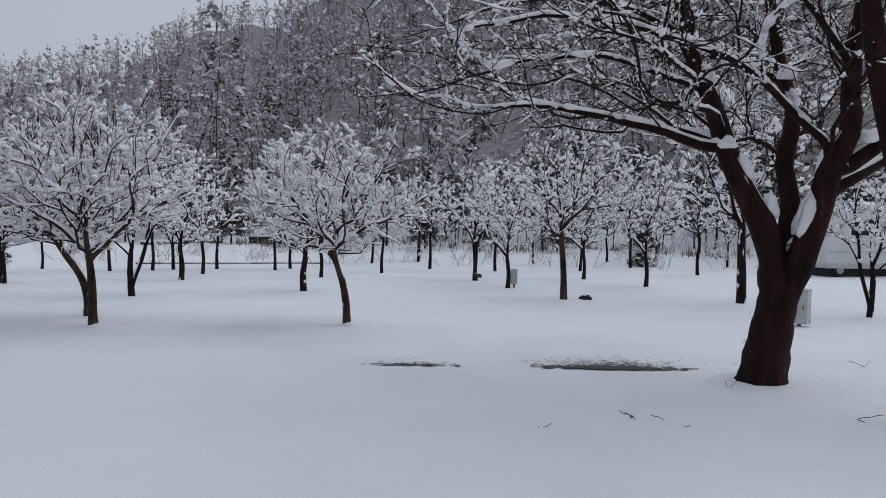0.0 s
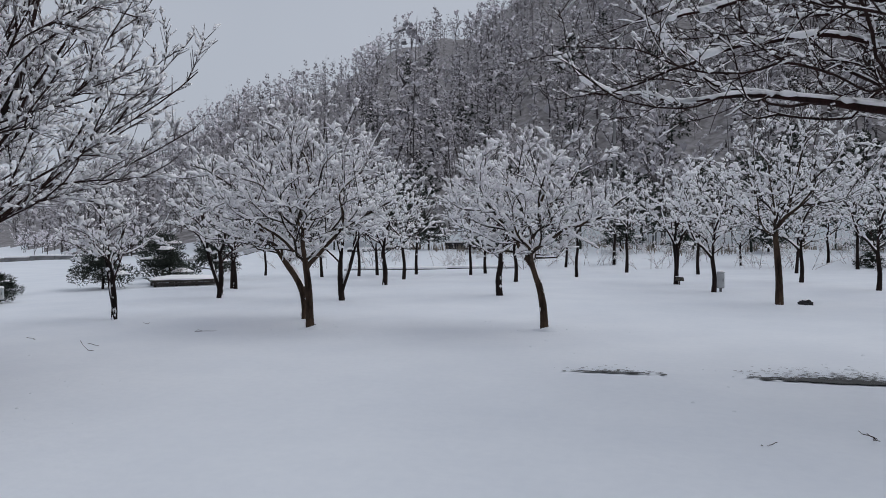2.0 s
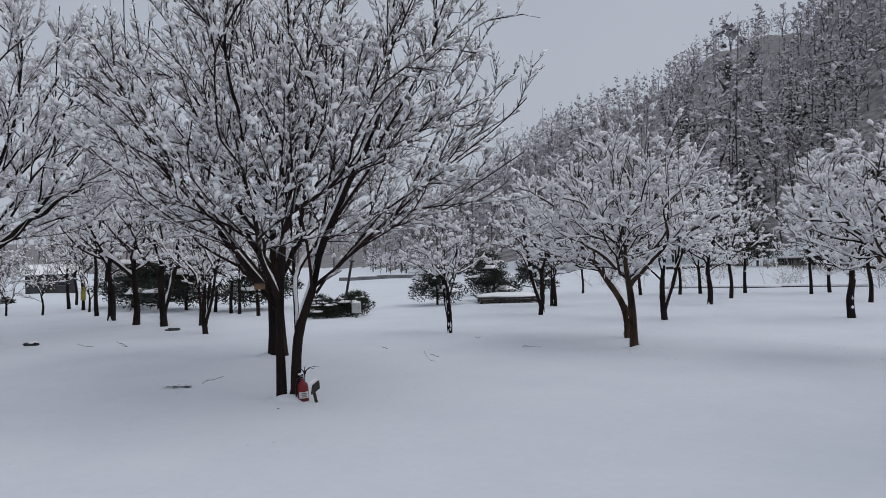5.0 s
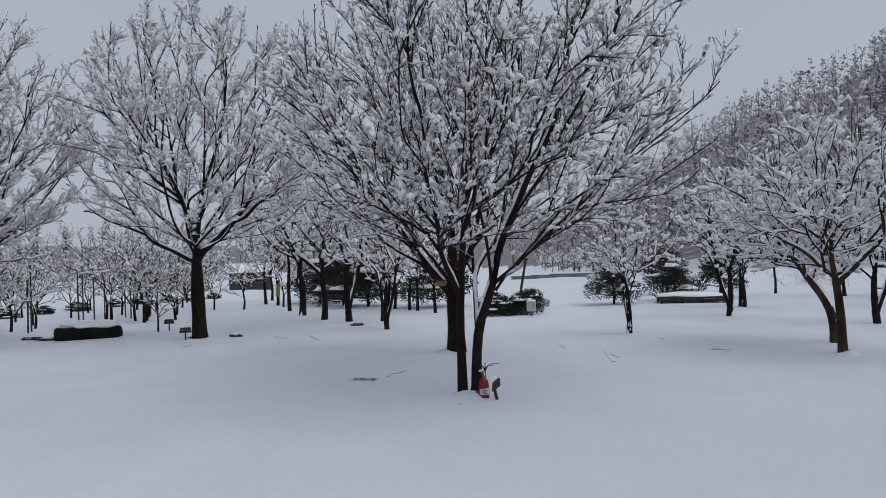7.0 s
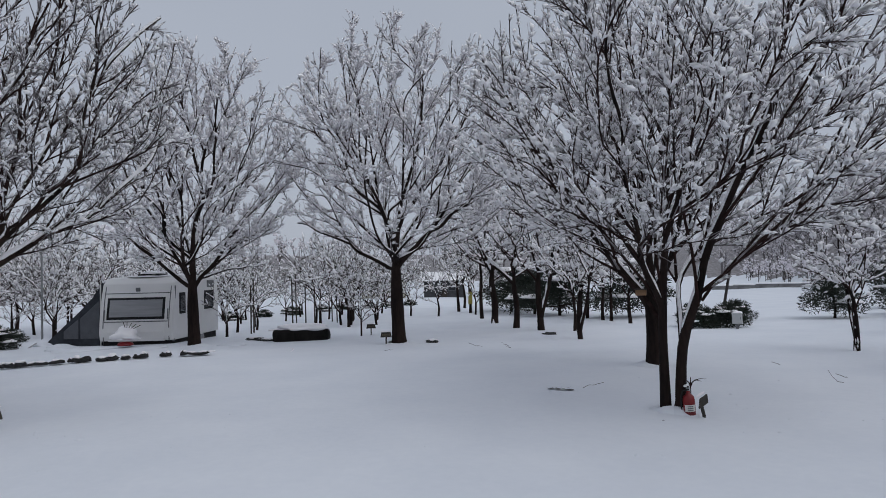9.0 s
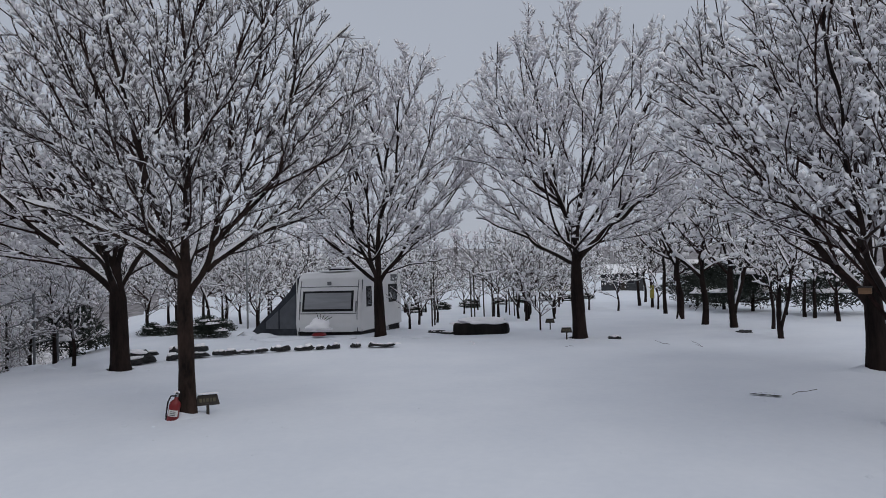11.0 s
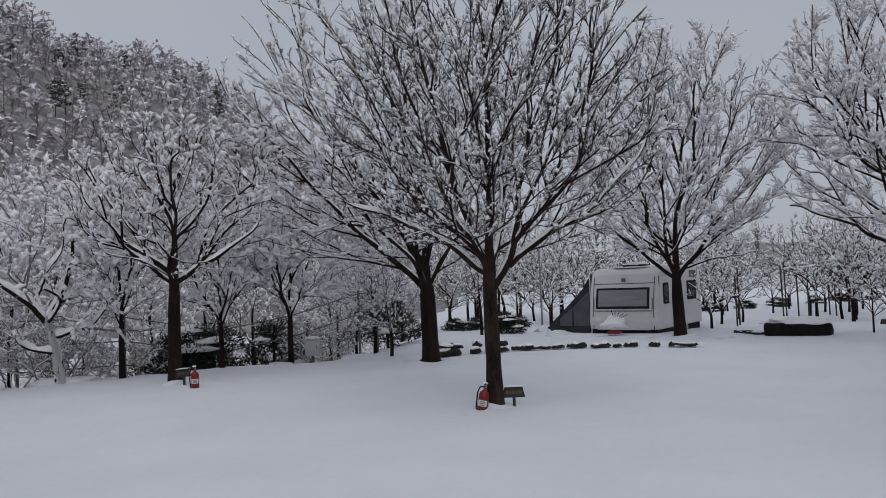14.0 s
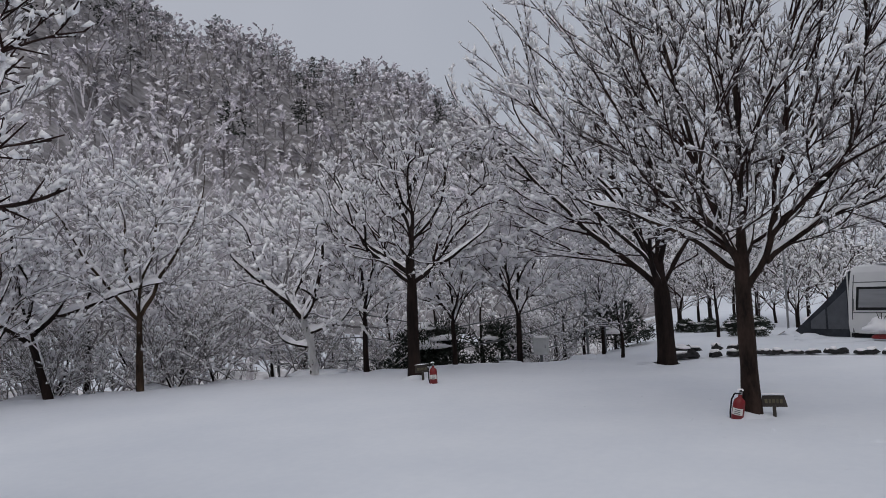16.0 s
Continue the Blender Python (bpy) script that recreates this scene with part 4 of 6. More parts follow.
for x, y, sz, tall in ((-14.75, -8.65, .95, 1.05), (-13.2, -9.9, 1.0, 1.15), (-19.6, -6.9, .85, 1.0), (-7.3, -13.0, .9, 1.0)):
    again(young, x, y, 63 * x, sz, tall, .05)
rng = np.random.default_rng(5)
for x, y, k, s in [(-17.0, -5.6, 2, .8), (-22.9, -4.6, 1, .95), (-11.2, -13.2, 2, 1.0), 
                   (-10.6, -15.6, 1, 1.35)] + [(-13.2, -16.5, 2, 1.5), (-17.2, -15.2, 1, 1.45), (-21.0, -13.0, 1, 1.4), (-25.0, -11.5, 2, 1.5), (-8.6, -16.8, 1, 1.3), (-6.2, -16.6, 2, 1.2),
                   (-5.0, -19.5, 1, 1.4), (-27.5, -8.6, 1, 1.2), (-29.5, -11.5, 2, 1.5), (-31.0, -7.6, 2, 1.1), (-19.0, -7.2, 2, .9), (-27.0, -5.6, 1, .9), (-30.0, -4.5, 2, .95), (-33.0, -3.0, 1, 1.0), (-29.0, -3.0, 2, .8), (-5.4, -11.6, 1, 1.35), (-34.5, -6.0, 1, 1.2)]:
    again(bank[k], x, y, rng.uniform(0, 360), s * rng.uniform(.92, 1.08), rng.uniform(.95, 1.15), 0.1)

# ---- the rows of smaller trees across the meadow ----
mid_trees = [tree(51 + k, [(0, 0, -.1), (.05 * (-1) ** k, 0, .5), (-.05, .04, 1.0), (.04, 0, 1.5)], .07 + .012 * k,
                  [([(0, 0, .25), (.18, 0, .8), (.32, .05, 1.5), (.5, .1, 2.3)], .05)] if k == 1 else [], ((0, 0, 2.5), 1.6, 1.5, 1.25), "meadow_tree", BARK_DARK,
                  n=170, twigs=3, far=True, fork=.62, low=8, alpha=.45, fluff=1.8, cling=.5, twig_len=.28, snow=1.45, twig_snow=1.7, wander=.12, bare=.3, plaster=9, label="small dark-trunked meadow tree in full snow", group="snowy meadow trees") for k in range(3)]
far_trees = [tree(61 + k, [(0, 0, -.1), (.05 * (-1) ** k, 0, .6), (-.06, .04, 1.2), (.06, 0, 1.7)], .07, [], ((0, 0, 2.45), 1.6, 1.45, 1.2), "meadow_tree", BARK_DARK,
                  n=70, twigs=4, far=True, fork=.55, low=4, alpha=.45, fluff=1.3, twig_len=.36, snow=1.5, twig_snow=1.7, wander=.12, sides=7, label="small dark-trunked meadow tree far across the snow", group="snowy meadow trees") for k in range(3)]
plant(mid_trees[0], 1.93, 21.3, 10)
plant(mid_trees[1], -7.25, 16.9, 23)
plant(mid_trees[2], -3.63, 19.0, 200)
for k, (x, y, s, h) in enumerate([(6.33, 22.45, 1.0, 1.1), (7.45, 17.94, 1.35, 1.2), (-10.22, 12.3, .75, 1.05), (-10.74, 16.9, 1.0, 1.0), (-12.53, 20.5, .95, 1.0), (-15.85, 9.88, .85, 1.1), (-12.28, 20.24, .9, 1.0),
                                  (9.0, 15.17, .85, 1.1), (1.1, 24.5, 1.0, 1.05), (5.08, 26.0, 1.0, 1.1), (-8.03, 22.2, .95, 1.1)]):
    again(mid_trees[(k * 2 + (k in (3, 7))) % 3 if k not in (3, 7) else 1], x, y, 77.0 * k, s, h)
for k, x, y, s, h in ((2, -24.4, 11.7, 1.5, 1.05), (0, -21.2, 10.9, 1.5, 1.0), (1, -19.2, 10.7, 1.3, 1.15)):
    again(mid_trees[k], x, y, 60 + 20 * k, s, h)
plant(far_trees[0], -8.3, 25.0, 0)
plant(far_trees[1], -10.2, 27.4, 90)
plant(far_trees[2], -4.1, 24.4, 45)
for k, (x, y, s, h) in enumerate([(-10.8, 26.9, .95, 1.1), (-12.1, 26.3, .95, 1.1), (-6.6, 28.5, .95, 1.0), (-6.2, 29.5, 1, 1), (-3.35, 34.2, 1.0, 1.0), (-1.2, 36.0, 1.1, 1.1), (-.54, 30.7, 1.05, 1.1), (4.5, 35.7, .9, 1.0),
                                  (8.2, 36.1, 1, 1), (8.8, 33.8, 1.1, 1.1), (10.6, 36.0, 1, 1), (10.5, 29.7, 1.1, 1.1), (13.4, 34.0, .9, 1.0), (-8.8, 28.2, 1, 1), (-15.3, 27.6, .8, 1.0), (-18.2, 11.2, .75, 1.2)] + [
                                  (-35.3, 15.0, 1.2, 1.2), (-33.4, 14.8, 1.1, 1.2), (-28.0, 12.9, 1.2, 1.3), (-23.97, 15.41, .95, 1), (-22.4, 15.05, .95, 1), (-21.7, 14.9, .9, 1), (-20.05, 14.5, .9, 1.0), (-38.0, 16.5, 1.1, 1.1), (2.2, 30.0, 1.0, 1.1), (6.0, 31.5, 1.0, 1.1), (-2.3, 27.5, .95, 1.1), (-24.5, 15.5, 1.0, 1.0)]):
    again(far_trees[k % 3], x, y, 51.0 * k, s, h)

# ---- orchard behind the caravan ----
orchard = [tree(71 + k, [(0, 0, -.1), (.06, 0, .4), (-.03, 0, .8)], .05, [], ((0, 0, 1.5), 1.4, 1.15, .8), "orchard_tree", BARK_DARK, TWIG, n=52, twigs=4, far=True, fork=.5, low=-12, fluff=1.9, twig_len=.36, snow=1.2, twig_snow=1.15, sides=6, wander=.14, bare=.4,
                label="low pruned orchard tree covered in snow", group="orchard trees") for k in range(2)]
plant(orchard[0], -24.6, 2.3, 0)
plant(orchard[1], -28.1, 3.7, 40)
k = 0
for row in range(5):
    for col in range(6):
        x, y = -27.5 - 3.4 * row + rng.uniform(-.6, .6), 0.6 + 2.6 * col + .9 * row + rng.uniform(-.5, .5) - 4.0 * (row > 1)
        if x > -28.4 and y > 9:
            continue
        k += 1
        again(orchard[k % 2], x, y, rng.uniform(0, 360), rng.uniform(.95, 1.2), rng.uniform(1.0, 1.25))
for k in range(10):
    again(orchard[k % 2], -26.5 - 1.3 * k + rng.uniform(-.4, .4), 6.5 + .45 * k + rng.uniform(-1.5, 1.5), rng.uniform(0, 360), rng.uniform(1.0, 1.3), 1.3)
for k, (x, y) in enumerate([(-28.4, -3.0), (-29.5, -5.0), (-31.2, -2.2), (-31.5, -6.4), (-33.2, -4.2), (-34.5, -7.5), (-35.5, -2.4), (-37.0, -5.4), (-39.0, -3.4), (-27.4, -6.6), (-36.0, .6), (-40.0, 1.0), (-38.2, 3.4), (-43.0, -1.5), (-42.5, 4.5)]):
    again(orchard[k % 2], x, y, 71 * k, 1.35 + .12 * (k % 4), 1.1)
sapling = tree(73, [(0, 0, -.1), (0, 0, .6), (.02, 0, 1.3)], .03, [], ((0, 0, 1.5), .9, 1.0, .9), "sapling", TWIG, TWIG, n=60, twigs=3, fork=.4, low=20, twig_len=.2, snow=1.0, twig_snow=1.0, sides=6,
               label="thin young tree beside a small sign", group="orchard trees")
plant(sapling, -21.5, 5.87, 0, .95)


# ---- wooded hillsides ----
def splinters(rng, P, per, size, long=1.1):
    """Small four-sided flakes of snow along branches."""
    B = len(P)
    cnt = int(B * per)
    b, f = rng.integers(0, B, cnt), rng.uniform(.25, 1, (cnt, 1))
    o, e = P[b, -2], P[b, -1]
    c, t = o + (e - o) * f, unit(e - o + rng.normal(0, .02, (cnt, 3)))
    s = unit(np.cross(t, UP + rng.normal(0, .2, (cnt, 3))))
    r = size * rng.lognormal(0, .35, (cnt, 1))
    V = np.stack([c - t * r * long, c + s * r - UP * r * .2, c - s * r - UP * r * .2, c + UP * r * .8, c + t * r * long], 1)
    k = np.arange(cnt)[:, None] * 5
    return V.reshape(-1, 3), np.concatenate([k + q for q in ([0, 2, 3], [0, 3, 1], [4, 3, 2], [4, 1, 3])])


def slivers(P, R):
    """Thin branches as single long triangles."""
    t = unit(P[:, -1] - P[:, 0])
    s = unit(np.cross(t, UP + [.1, .2, 0])) * R[:, :1]
    return np.stack([P[:, 0] - s, P[:, 0] + s, P[:, -1]], 1).reshape(-1, 3), np.arange(len(P) * 3).reshape(-1, 3)


def quads_to_tris(V, F):
    return V, np.concatenate([F[:, [0, 1, 2]], F[:, [0, 2, 3]]])


def hardwood_shape(seed, n1, n2, n3, flake, per, low=.22, twiggy=False):
    """A bare broad-crowned tree one metre high: dark wood and the snow on it."""
    rng = np.random.default_rng(seed)
    T = polyline([(0, 0, -.04), (rng.normal(0, .03), rng.normal(0, .03), .3), (rng.normal(0, .05), rng.normal(0, .05), .62), (rng.normal(0, .06), rng.normal(0, .06), .88)], 6)[None]
    A, RA = sprout(rng, T, np.full((1, 6), .011), n1, low, .95, .52, 40, .22, 4, .7, .25, .05, None, .004)
    B, RB = sprout(rng, A, RA, n2, .2, 1.0, .5, 38, .22, 3, .7, .1, .06, None, .0028)
    C, RC = sprout(rng, B, RB, n3, .15, 1.0, .55, 36, .2, 2, .7, 0, .05, None, .0022)
    dark = [quads_to_tris(*tubes(T[:, [0, 2, 5]], np.array([[.014, .010, .003]]), 4)), quads_to_tris(*tubes(A[:, [0, 1, 3]], RA[:, [0, 1, 3]], 3)), slivers(B[:, [0, 2]], RB * 1.6)] + ([slivers(C, RC * 1.2)] if twiggy else [])
    white = [splinters(rng, C, per, flake), splinters(rng, B, per * 1.5, flake), splinters(rng, A, 4, flake * 1.1, 2.0)]
    return dark, white


def conifer_shape(seed, whorls, boughs, flake, per, spread=.2, droop=-.1, bare=.12, thick=True):
    """A narrow conifer one metre high: straight stem, whorls of thin boughs, flakes of snow."""
    rng = np.random.default_rng(seed)
    T = np.array([[[0, 0, -.04], [rng.normal(0, .01), rng.normal(0, .01), .5], [rng.normal(0, .015), rng.normal(0, .015), 1.0]]])
    n = whorls * boughs
    f = bare + (1 - bare) * (np.repeat(np.arange(whorls), boughs) + rng.uniform(0, .5, n)) / whorls
    az = rng.uniform(0, 6.28, n)
    ln = spread * (1.06 - f) ** .8 * np.clip((f - bare + .1) / .25, .35, 1) * rng.uniform(.55, 1.15, n) + .012
    d = np.stack([np.cos(az), np.sin(az), rng.normal(droop, .18, n)], 1)
    o = np.stack([0 * f, 0 * f, f], 1)
    B = np.stack([o, o + d * ln[:, None] * .55 + UP * .006, o + d * ln[:, None]], 1)
    C, RC = sprout(rng, B, np.full((n, 3), .004), 3, .25, 1.0, .5, 45, 0, 2, .8, -.05, .1, None, .003)
    dark = [quads_to_tris(*tubes(T, np.array([[.0036, .003, .001]]), 4)), slivers(B[:, [0, 2]], np.full((n, 3), .0045))] + ([slivers(C, RC * 3.2)] if thick else [])
    white = [splinters(rng, C, per, flake, 1.3), splinters(rng, B, per * 1.3, flake, 1.5)]
    return dark, white


def pine_shape(seed, pads, flake):
    """A round-headed pine one metre high: a bare stem, pads of dark needles with snow on them."""
    rng = np.random.default_rng(seed)
    T = np.array([[[0, 0, -.04], [rng.normal(0, .02), rng.normal(0, .02), .5], [0, 0, .93]]])
    f, az = np.linspace(.35, 1, pads), np.arange(pads) * 2.4 + rng.normal(0, .4, pads)
    out = .24 * np.sqrt(np.clip(1.05 - f, 0, 1)) * rng.uniform(.5, 1.1, pads)
    c = np.stack([np.cos(az) * out, np.sin(az) * out, f * .95], 1)
    q = unit(rng.normal(0, 1, (pads, 26, 3))) * rng.random((pads, 26, 1)) ** .4
    p = c[:, None] + q * [.11, .11, .055]
    d = unit(q + rng.normal(0, .5, q.shape)) * .06
    w = unit(np.cross(d, rng.normal(0, 1, d.shape))) * .016
    tri = np.stack([p - w, p + w, p + d], 2).reshape(-1, 3)
    white = splinters(rng, np.stack([c + UP * .03 - [.08, 0, 0], c + UP * .03 + rng.normal(0, .05, c.shape)], 1), 5, flake)
    return [quads_to_tris(*tubes(T, np.array([[.012, .009, .003]]), 4)), (tri, np.arange(len(tri)).reshape(-1, 3))], [white]


def forest(name, seed, a0, a1, r0, r1, spacing, h0, h1, shapes, label, patch=None, mats=None, above=True, widen=1.0):
    """Trees of a few shapes over a stretch of hillside. h0, h1: mean heights at the foot and at the top;
    shapes: from the darkest to the whitest, chosen by height up the hill so that whiteness stands in for mist; patch:
    only where a slow pattern is above (or below) it."""
    rng = np.random.default_rng(seed)
    pos, r = [], r0
    while r < r1:
        cnt = int(radians(a1 - a0) * (r + 45) / spacing)
        az = a0 + (a1 - a0) * (np.arange(cnt) + rng.random(cnt)) / cnt
        rr = np.interp(az, RIDGE_A, FOOT_R) + r + rng.uniform(-.5, .5, cnt) * spacing
        keep = rr < np.interp(az, RIDGE_A, TOP_R) + 5
        pos.append(np.stack([-rr * np.sin(np.radians(az)), rr * np.cos(np.radians(az)), np.full(cnt, r)], 1)[keep])
        r += spacing * .9
    pos = np.concatenate(pos)
    if patch is not None:
        slow = wobble(pos[:, 0], pos[:, 1], .2, 4) + rng.normal(0, .2, len(pos))
        pos = pos[slow > patch if above else slow < patch]
    z = ground_z(pos[:, 0], pos[:, 1])
    up = np.clip((pos[:, 2] - r0) / max(r1 - r0, 1), 0, 1)
    chunks = []
    pick = np.clip((up * len(shapes) + rng.normal(0, .7, len(pos))).astype(int), 0, len(shapes) - 1)
    for k, (dark, white) in enumerate(shapes):
        at = pos[pick == k]
        if not len(at):
            continue
        h = (h0 + (h1 - h0) * up[pick == k]) * rng.lognormal(0, .2, len(at))
        a = rng.uniform(0, 6.28, len(at))
        ca, sa = np.cos(a) * h * widen, np.sin(a) * h * widen
        lean = rng.normal(0, .03, (2, len(at))) * h
        for mat, sets in ((0, dark), (1, white)):
            for V, F in sets:
                X = V[None, :, 0] * ca[:, None] - V[None, :, 1] * sa[:, None] + V[None, :, 2] * lean[0][:, None] + at[:, :1]
                Y = V[None, :, 0] * sa[:, None] + V[None, :, 1] * ca[:, None] + V[None, :, 2] * lean[1][:, None] + at[:, 1:2]
                Z = V[None, :, 2] * h[:, None] + z[pick == k][:, None]
                W = np.stack([X, Y, Z], -1)
                chunks.append((W.reshape(-1, 3), (F[None] + (np.arange(len(at)) * len(V))[:, None, None]).reshape(-1, 3), mat))
    ob = new(name, mesh_arrays(name, chunks, mats or [FOREST_WOOD_HAZED, FOREST_SNOW], smooth=False))
    return tagged(ob, label, "forest", kind="stuff")


# later shapes carry bigger flakes; their whiteness stands in for mist uphill
larches = [conifer_shape(301, 13, 3, .0125, 1.0), conifer_shape(302, 13, 3, .0135, 1.1), conifer_shape(303, 13, 3, .014, 1.2, .19)]
high_larches = [conifer_shape(304, 8, 3, .016, .5, .2, thick=False), conifer_shape(305, 8, 3, .018, .6, .2, thick=False), conifer_shape(306, 8, 3, .02, .7, .21, thick=False)]
dark_pines = [pine_shape(307, 9, .022), pine_shape(308, 10, .026)]
hardwoods = [hardwood_shape(311, 8, 5, 3, .0165, 1.6, .1), hardwood_shape(312, 8, 5, 3, .0175, 1.7, .12), hardwood_shape(313, 8, 5, 3, .018, 1.7, .1)]
high_hardwoods = [hardwood_shape(314, 6, 3, 3, .02, 1.0), hardwood_shape(315, 6, 3, 3, .022, 1.1)]
brush = [hardwood_shape(331, 4, 2, 3, .034, 1.1, .03), hardwood_shape(332, 4, 2, 3, .03, 1.2, .03)]
creek_trees = [hardwood_shape(316, 8, 6, 4, .0095, 1.5, .12, True), hardwood_shape(317, 7, 6, 4, .0105, 1.5, .18, True), hardwood_shape(318, 9, 5, 4, .0095, 1.6, .1, True)]

forest("hill_larches", 1, -35, 44, 1, 60, 5.0, 8.0, 7.0, larches, "bare larches and pines dusted with snow on the steep hillside", None, [FOREST_NEEDLE_HAZED, FOREST_RIME])
forest("hill_brush", 15, -35, 46, 2, 110, 5.2, 3.4, 3.2, brush, "low snowy brush between the hillside trees", None, [FOREST_NEEDLE_HAZED, FOREST_RIME], widen=1.8)
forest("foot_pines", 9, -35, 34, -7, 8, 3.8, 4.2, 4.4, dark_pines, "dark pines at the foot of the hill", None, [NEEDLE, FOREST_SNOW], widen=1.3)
forest("hill_hardwoods", 2, -35, 48, -3, 60, 8.5, 5.2, 5.0, hardwoods, "bare hardwoods white with snow among the hillside larches", None, [FOREST_WOOD_HAZED, FOREST_RIME], widen=1.2)
forest("upper_hill_woods", 12, -35, 48, 58, 175, 6.3, 7.6, 6.6, high_larches, "snowy woods climbing to the misty ridge", None, [FOREST_NEEDLE_HAZED, FOREST_RIME])
forest("upper_hill_hardwoods", 13, -35, 48, 58, 175, 11.0, 6.4, 5.6, high_hardwoods, "frosted hardwoods below the misty ridge", None, [FOREST_WOOD_HAZED, FOREST_SNOW], widen=1.2)
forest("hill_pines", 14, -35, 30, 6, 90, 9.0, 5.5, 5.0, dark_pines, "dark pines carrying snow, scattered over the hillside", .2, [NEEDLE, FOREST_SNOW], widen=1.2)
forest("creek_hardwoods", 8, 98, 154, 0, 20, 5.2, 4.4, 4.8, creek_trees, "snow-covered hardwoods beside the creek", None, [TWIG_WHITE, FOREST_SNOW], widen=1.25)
# grey twig colour on this hill's wood also stands in for mist
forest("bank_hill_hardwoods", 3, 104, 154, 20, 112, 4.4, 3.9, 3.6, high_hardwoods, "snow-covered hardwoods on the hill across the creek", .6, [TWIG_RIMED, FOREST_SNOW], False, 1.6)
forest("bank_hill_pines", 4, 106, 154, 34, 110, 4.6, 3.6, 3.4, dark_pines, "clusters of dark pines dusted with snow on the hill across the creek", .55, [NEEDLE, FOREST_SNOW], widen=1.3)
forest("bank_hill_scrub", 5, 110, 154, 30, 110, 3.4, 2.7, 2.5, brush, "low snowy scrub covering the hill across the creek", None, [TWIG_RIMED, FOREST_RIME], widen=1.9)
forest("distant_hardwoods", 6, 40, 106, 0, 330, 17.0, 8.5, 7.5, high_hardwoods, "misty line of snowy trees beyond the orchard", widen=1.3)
forest("field_brush", 21, 36, 47, -24, 4, 2.8, 2.4, 2.4, hardwoods, "snowy brush on the terraces beyond the field", None, [TWIG_PALE, FOREST_SNOW], widen=1.3)


# ---- pines and low evergreen shrubs ----
def pine(seed, h, spread, label, snow=1.0, pads=13, low=.25):
    """A dark pine: crooked stem, boughs that end in flat pads of needles, snow lying on some of them."""
    rng = np.random.default_rng(seed)
    top = new("pine_tree")
    stem = polyline([(0, 0, -.1), (rng.normal(0, .05), rng.normal(0, .05), h * .35), (rng.normal(0, .08), rng.normal(0, .08), h * .7), (0, 0, h)], 8)
    part_mesh("trunk", mesh_arrays("trunk", [(*tubes(stem[None], np.linspace(.055, .012, 8)[None] * (h / 2 + .3), 7), 0)], [BARK_DARK]), top)
    f = np.linspace(low, 1, pads) + rng.normal(0, .03, pads)
    az = np.arange(pads) * 2.4 + rng.normal(0, .4, pads)
    out = spread * np.sqrt(np.clip(1.02 - f, .0, 1)) * rng.uniform(.5, 1.0, pads)
    root = np.stack([np.interp(f * .85, np.linspace(0, 1, 8), stem[:, k]) for k in range(3)], 1)
    c = root + np.stack([np.cos(az) * out, np.sin(az) * out, h * .1 * np.ones(pads)], 1)
    B = np.stack([root, (root + c) / 2 - UP * .02, c], 1)
    bough = [(*tubes(B, np.tile([.02, .014, .008], (pads, 1)), 4), 0)]
    size = spread * rng.uniform(.32, .58, pads)
    K = 300
    q = unit(rng.normal(0, 1, (pads, K, 3))) * rng.random((pads, K, 1)) ** .4
    p = c[:, None] + q * np.stack([size, size * rng.uniform(.7, 1, pads), size * .42], 1)[:, None]
    dirn = unit(q * [1, 1, .6] + rng.normal(0, .45, (pads, K, 3)) + [0, 0, .25])
    L = rng.uniform(.09, .17, (pads, K, 1))
    w = unit(np.cross(dirn, rng.normal(0, 1, (pads, K, 3)))) * .017
    tri = np.stack([p - w, p + w, p + dirn * L], 2).reshape(-1, 3)
    part_mesh("needles", mesh_arrays("needles", [*bough, (tri, np.arange(len(tri)).reshape(-1, 3), 1)], [BARK_DARK, NEEDLE], smooth=False), top)
    lumps = []
    for k in np.flatnonzero(rng.random(pads) < .4):
        b = lump(size[k] * rng.uniform(.45, .8) * snow, size[k] * rng.uniform(.4, .7) * snow, size[k] * .17 * snow, tuple(c[k] + UP * size[k] * .33), .9, seed * 7 + int(k), 2, -.2)
        b.verts.ensure_lookup_table()
        lumps.append((np.array([v.co for v in b.verts]), np.array([[v.index for v in fc.verts] for fc in b.faces]), 0))
        b.free()
    part_mesh("snow_cover", mesh_arrays("snow_cover", lumps, [SNOW]), top, "pads of white snow on the boughs", kind="stuff")
    return tagged(top, label, "pine tree", "evergreens")


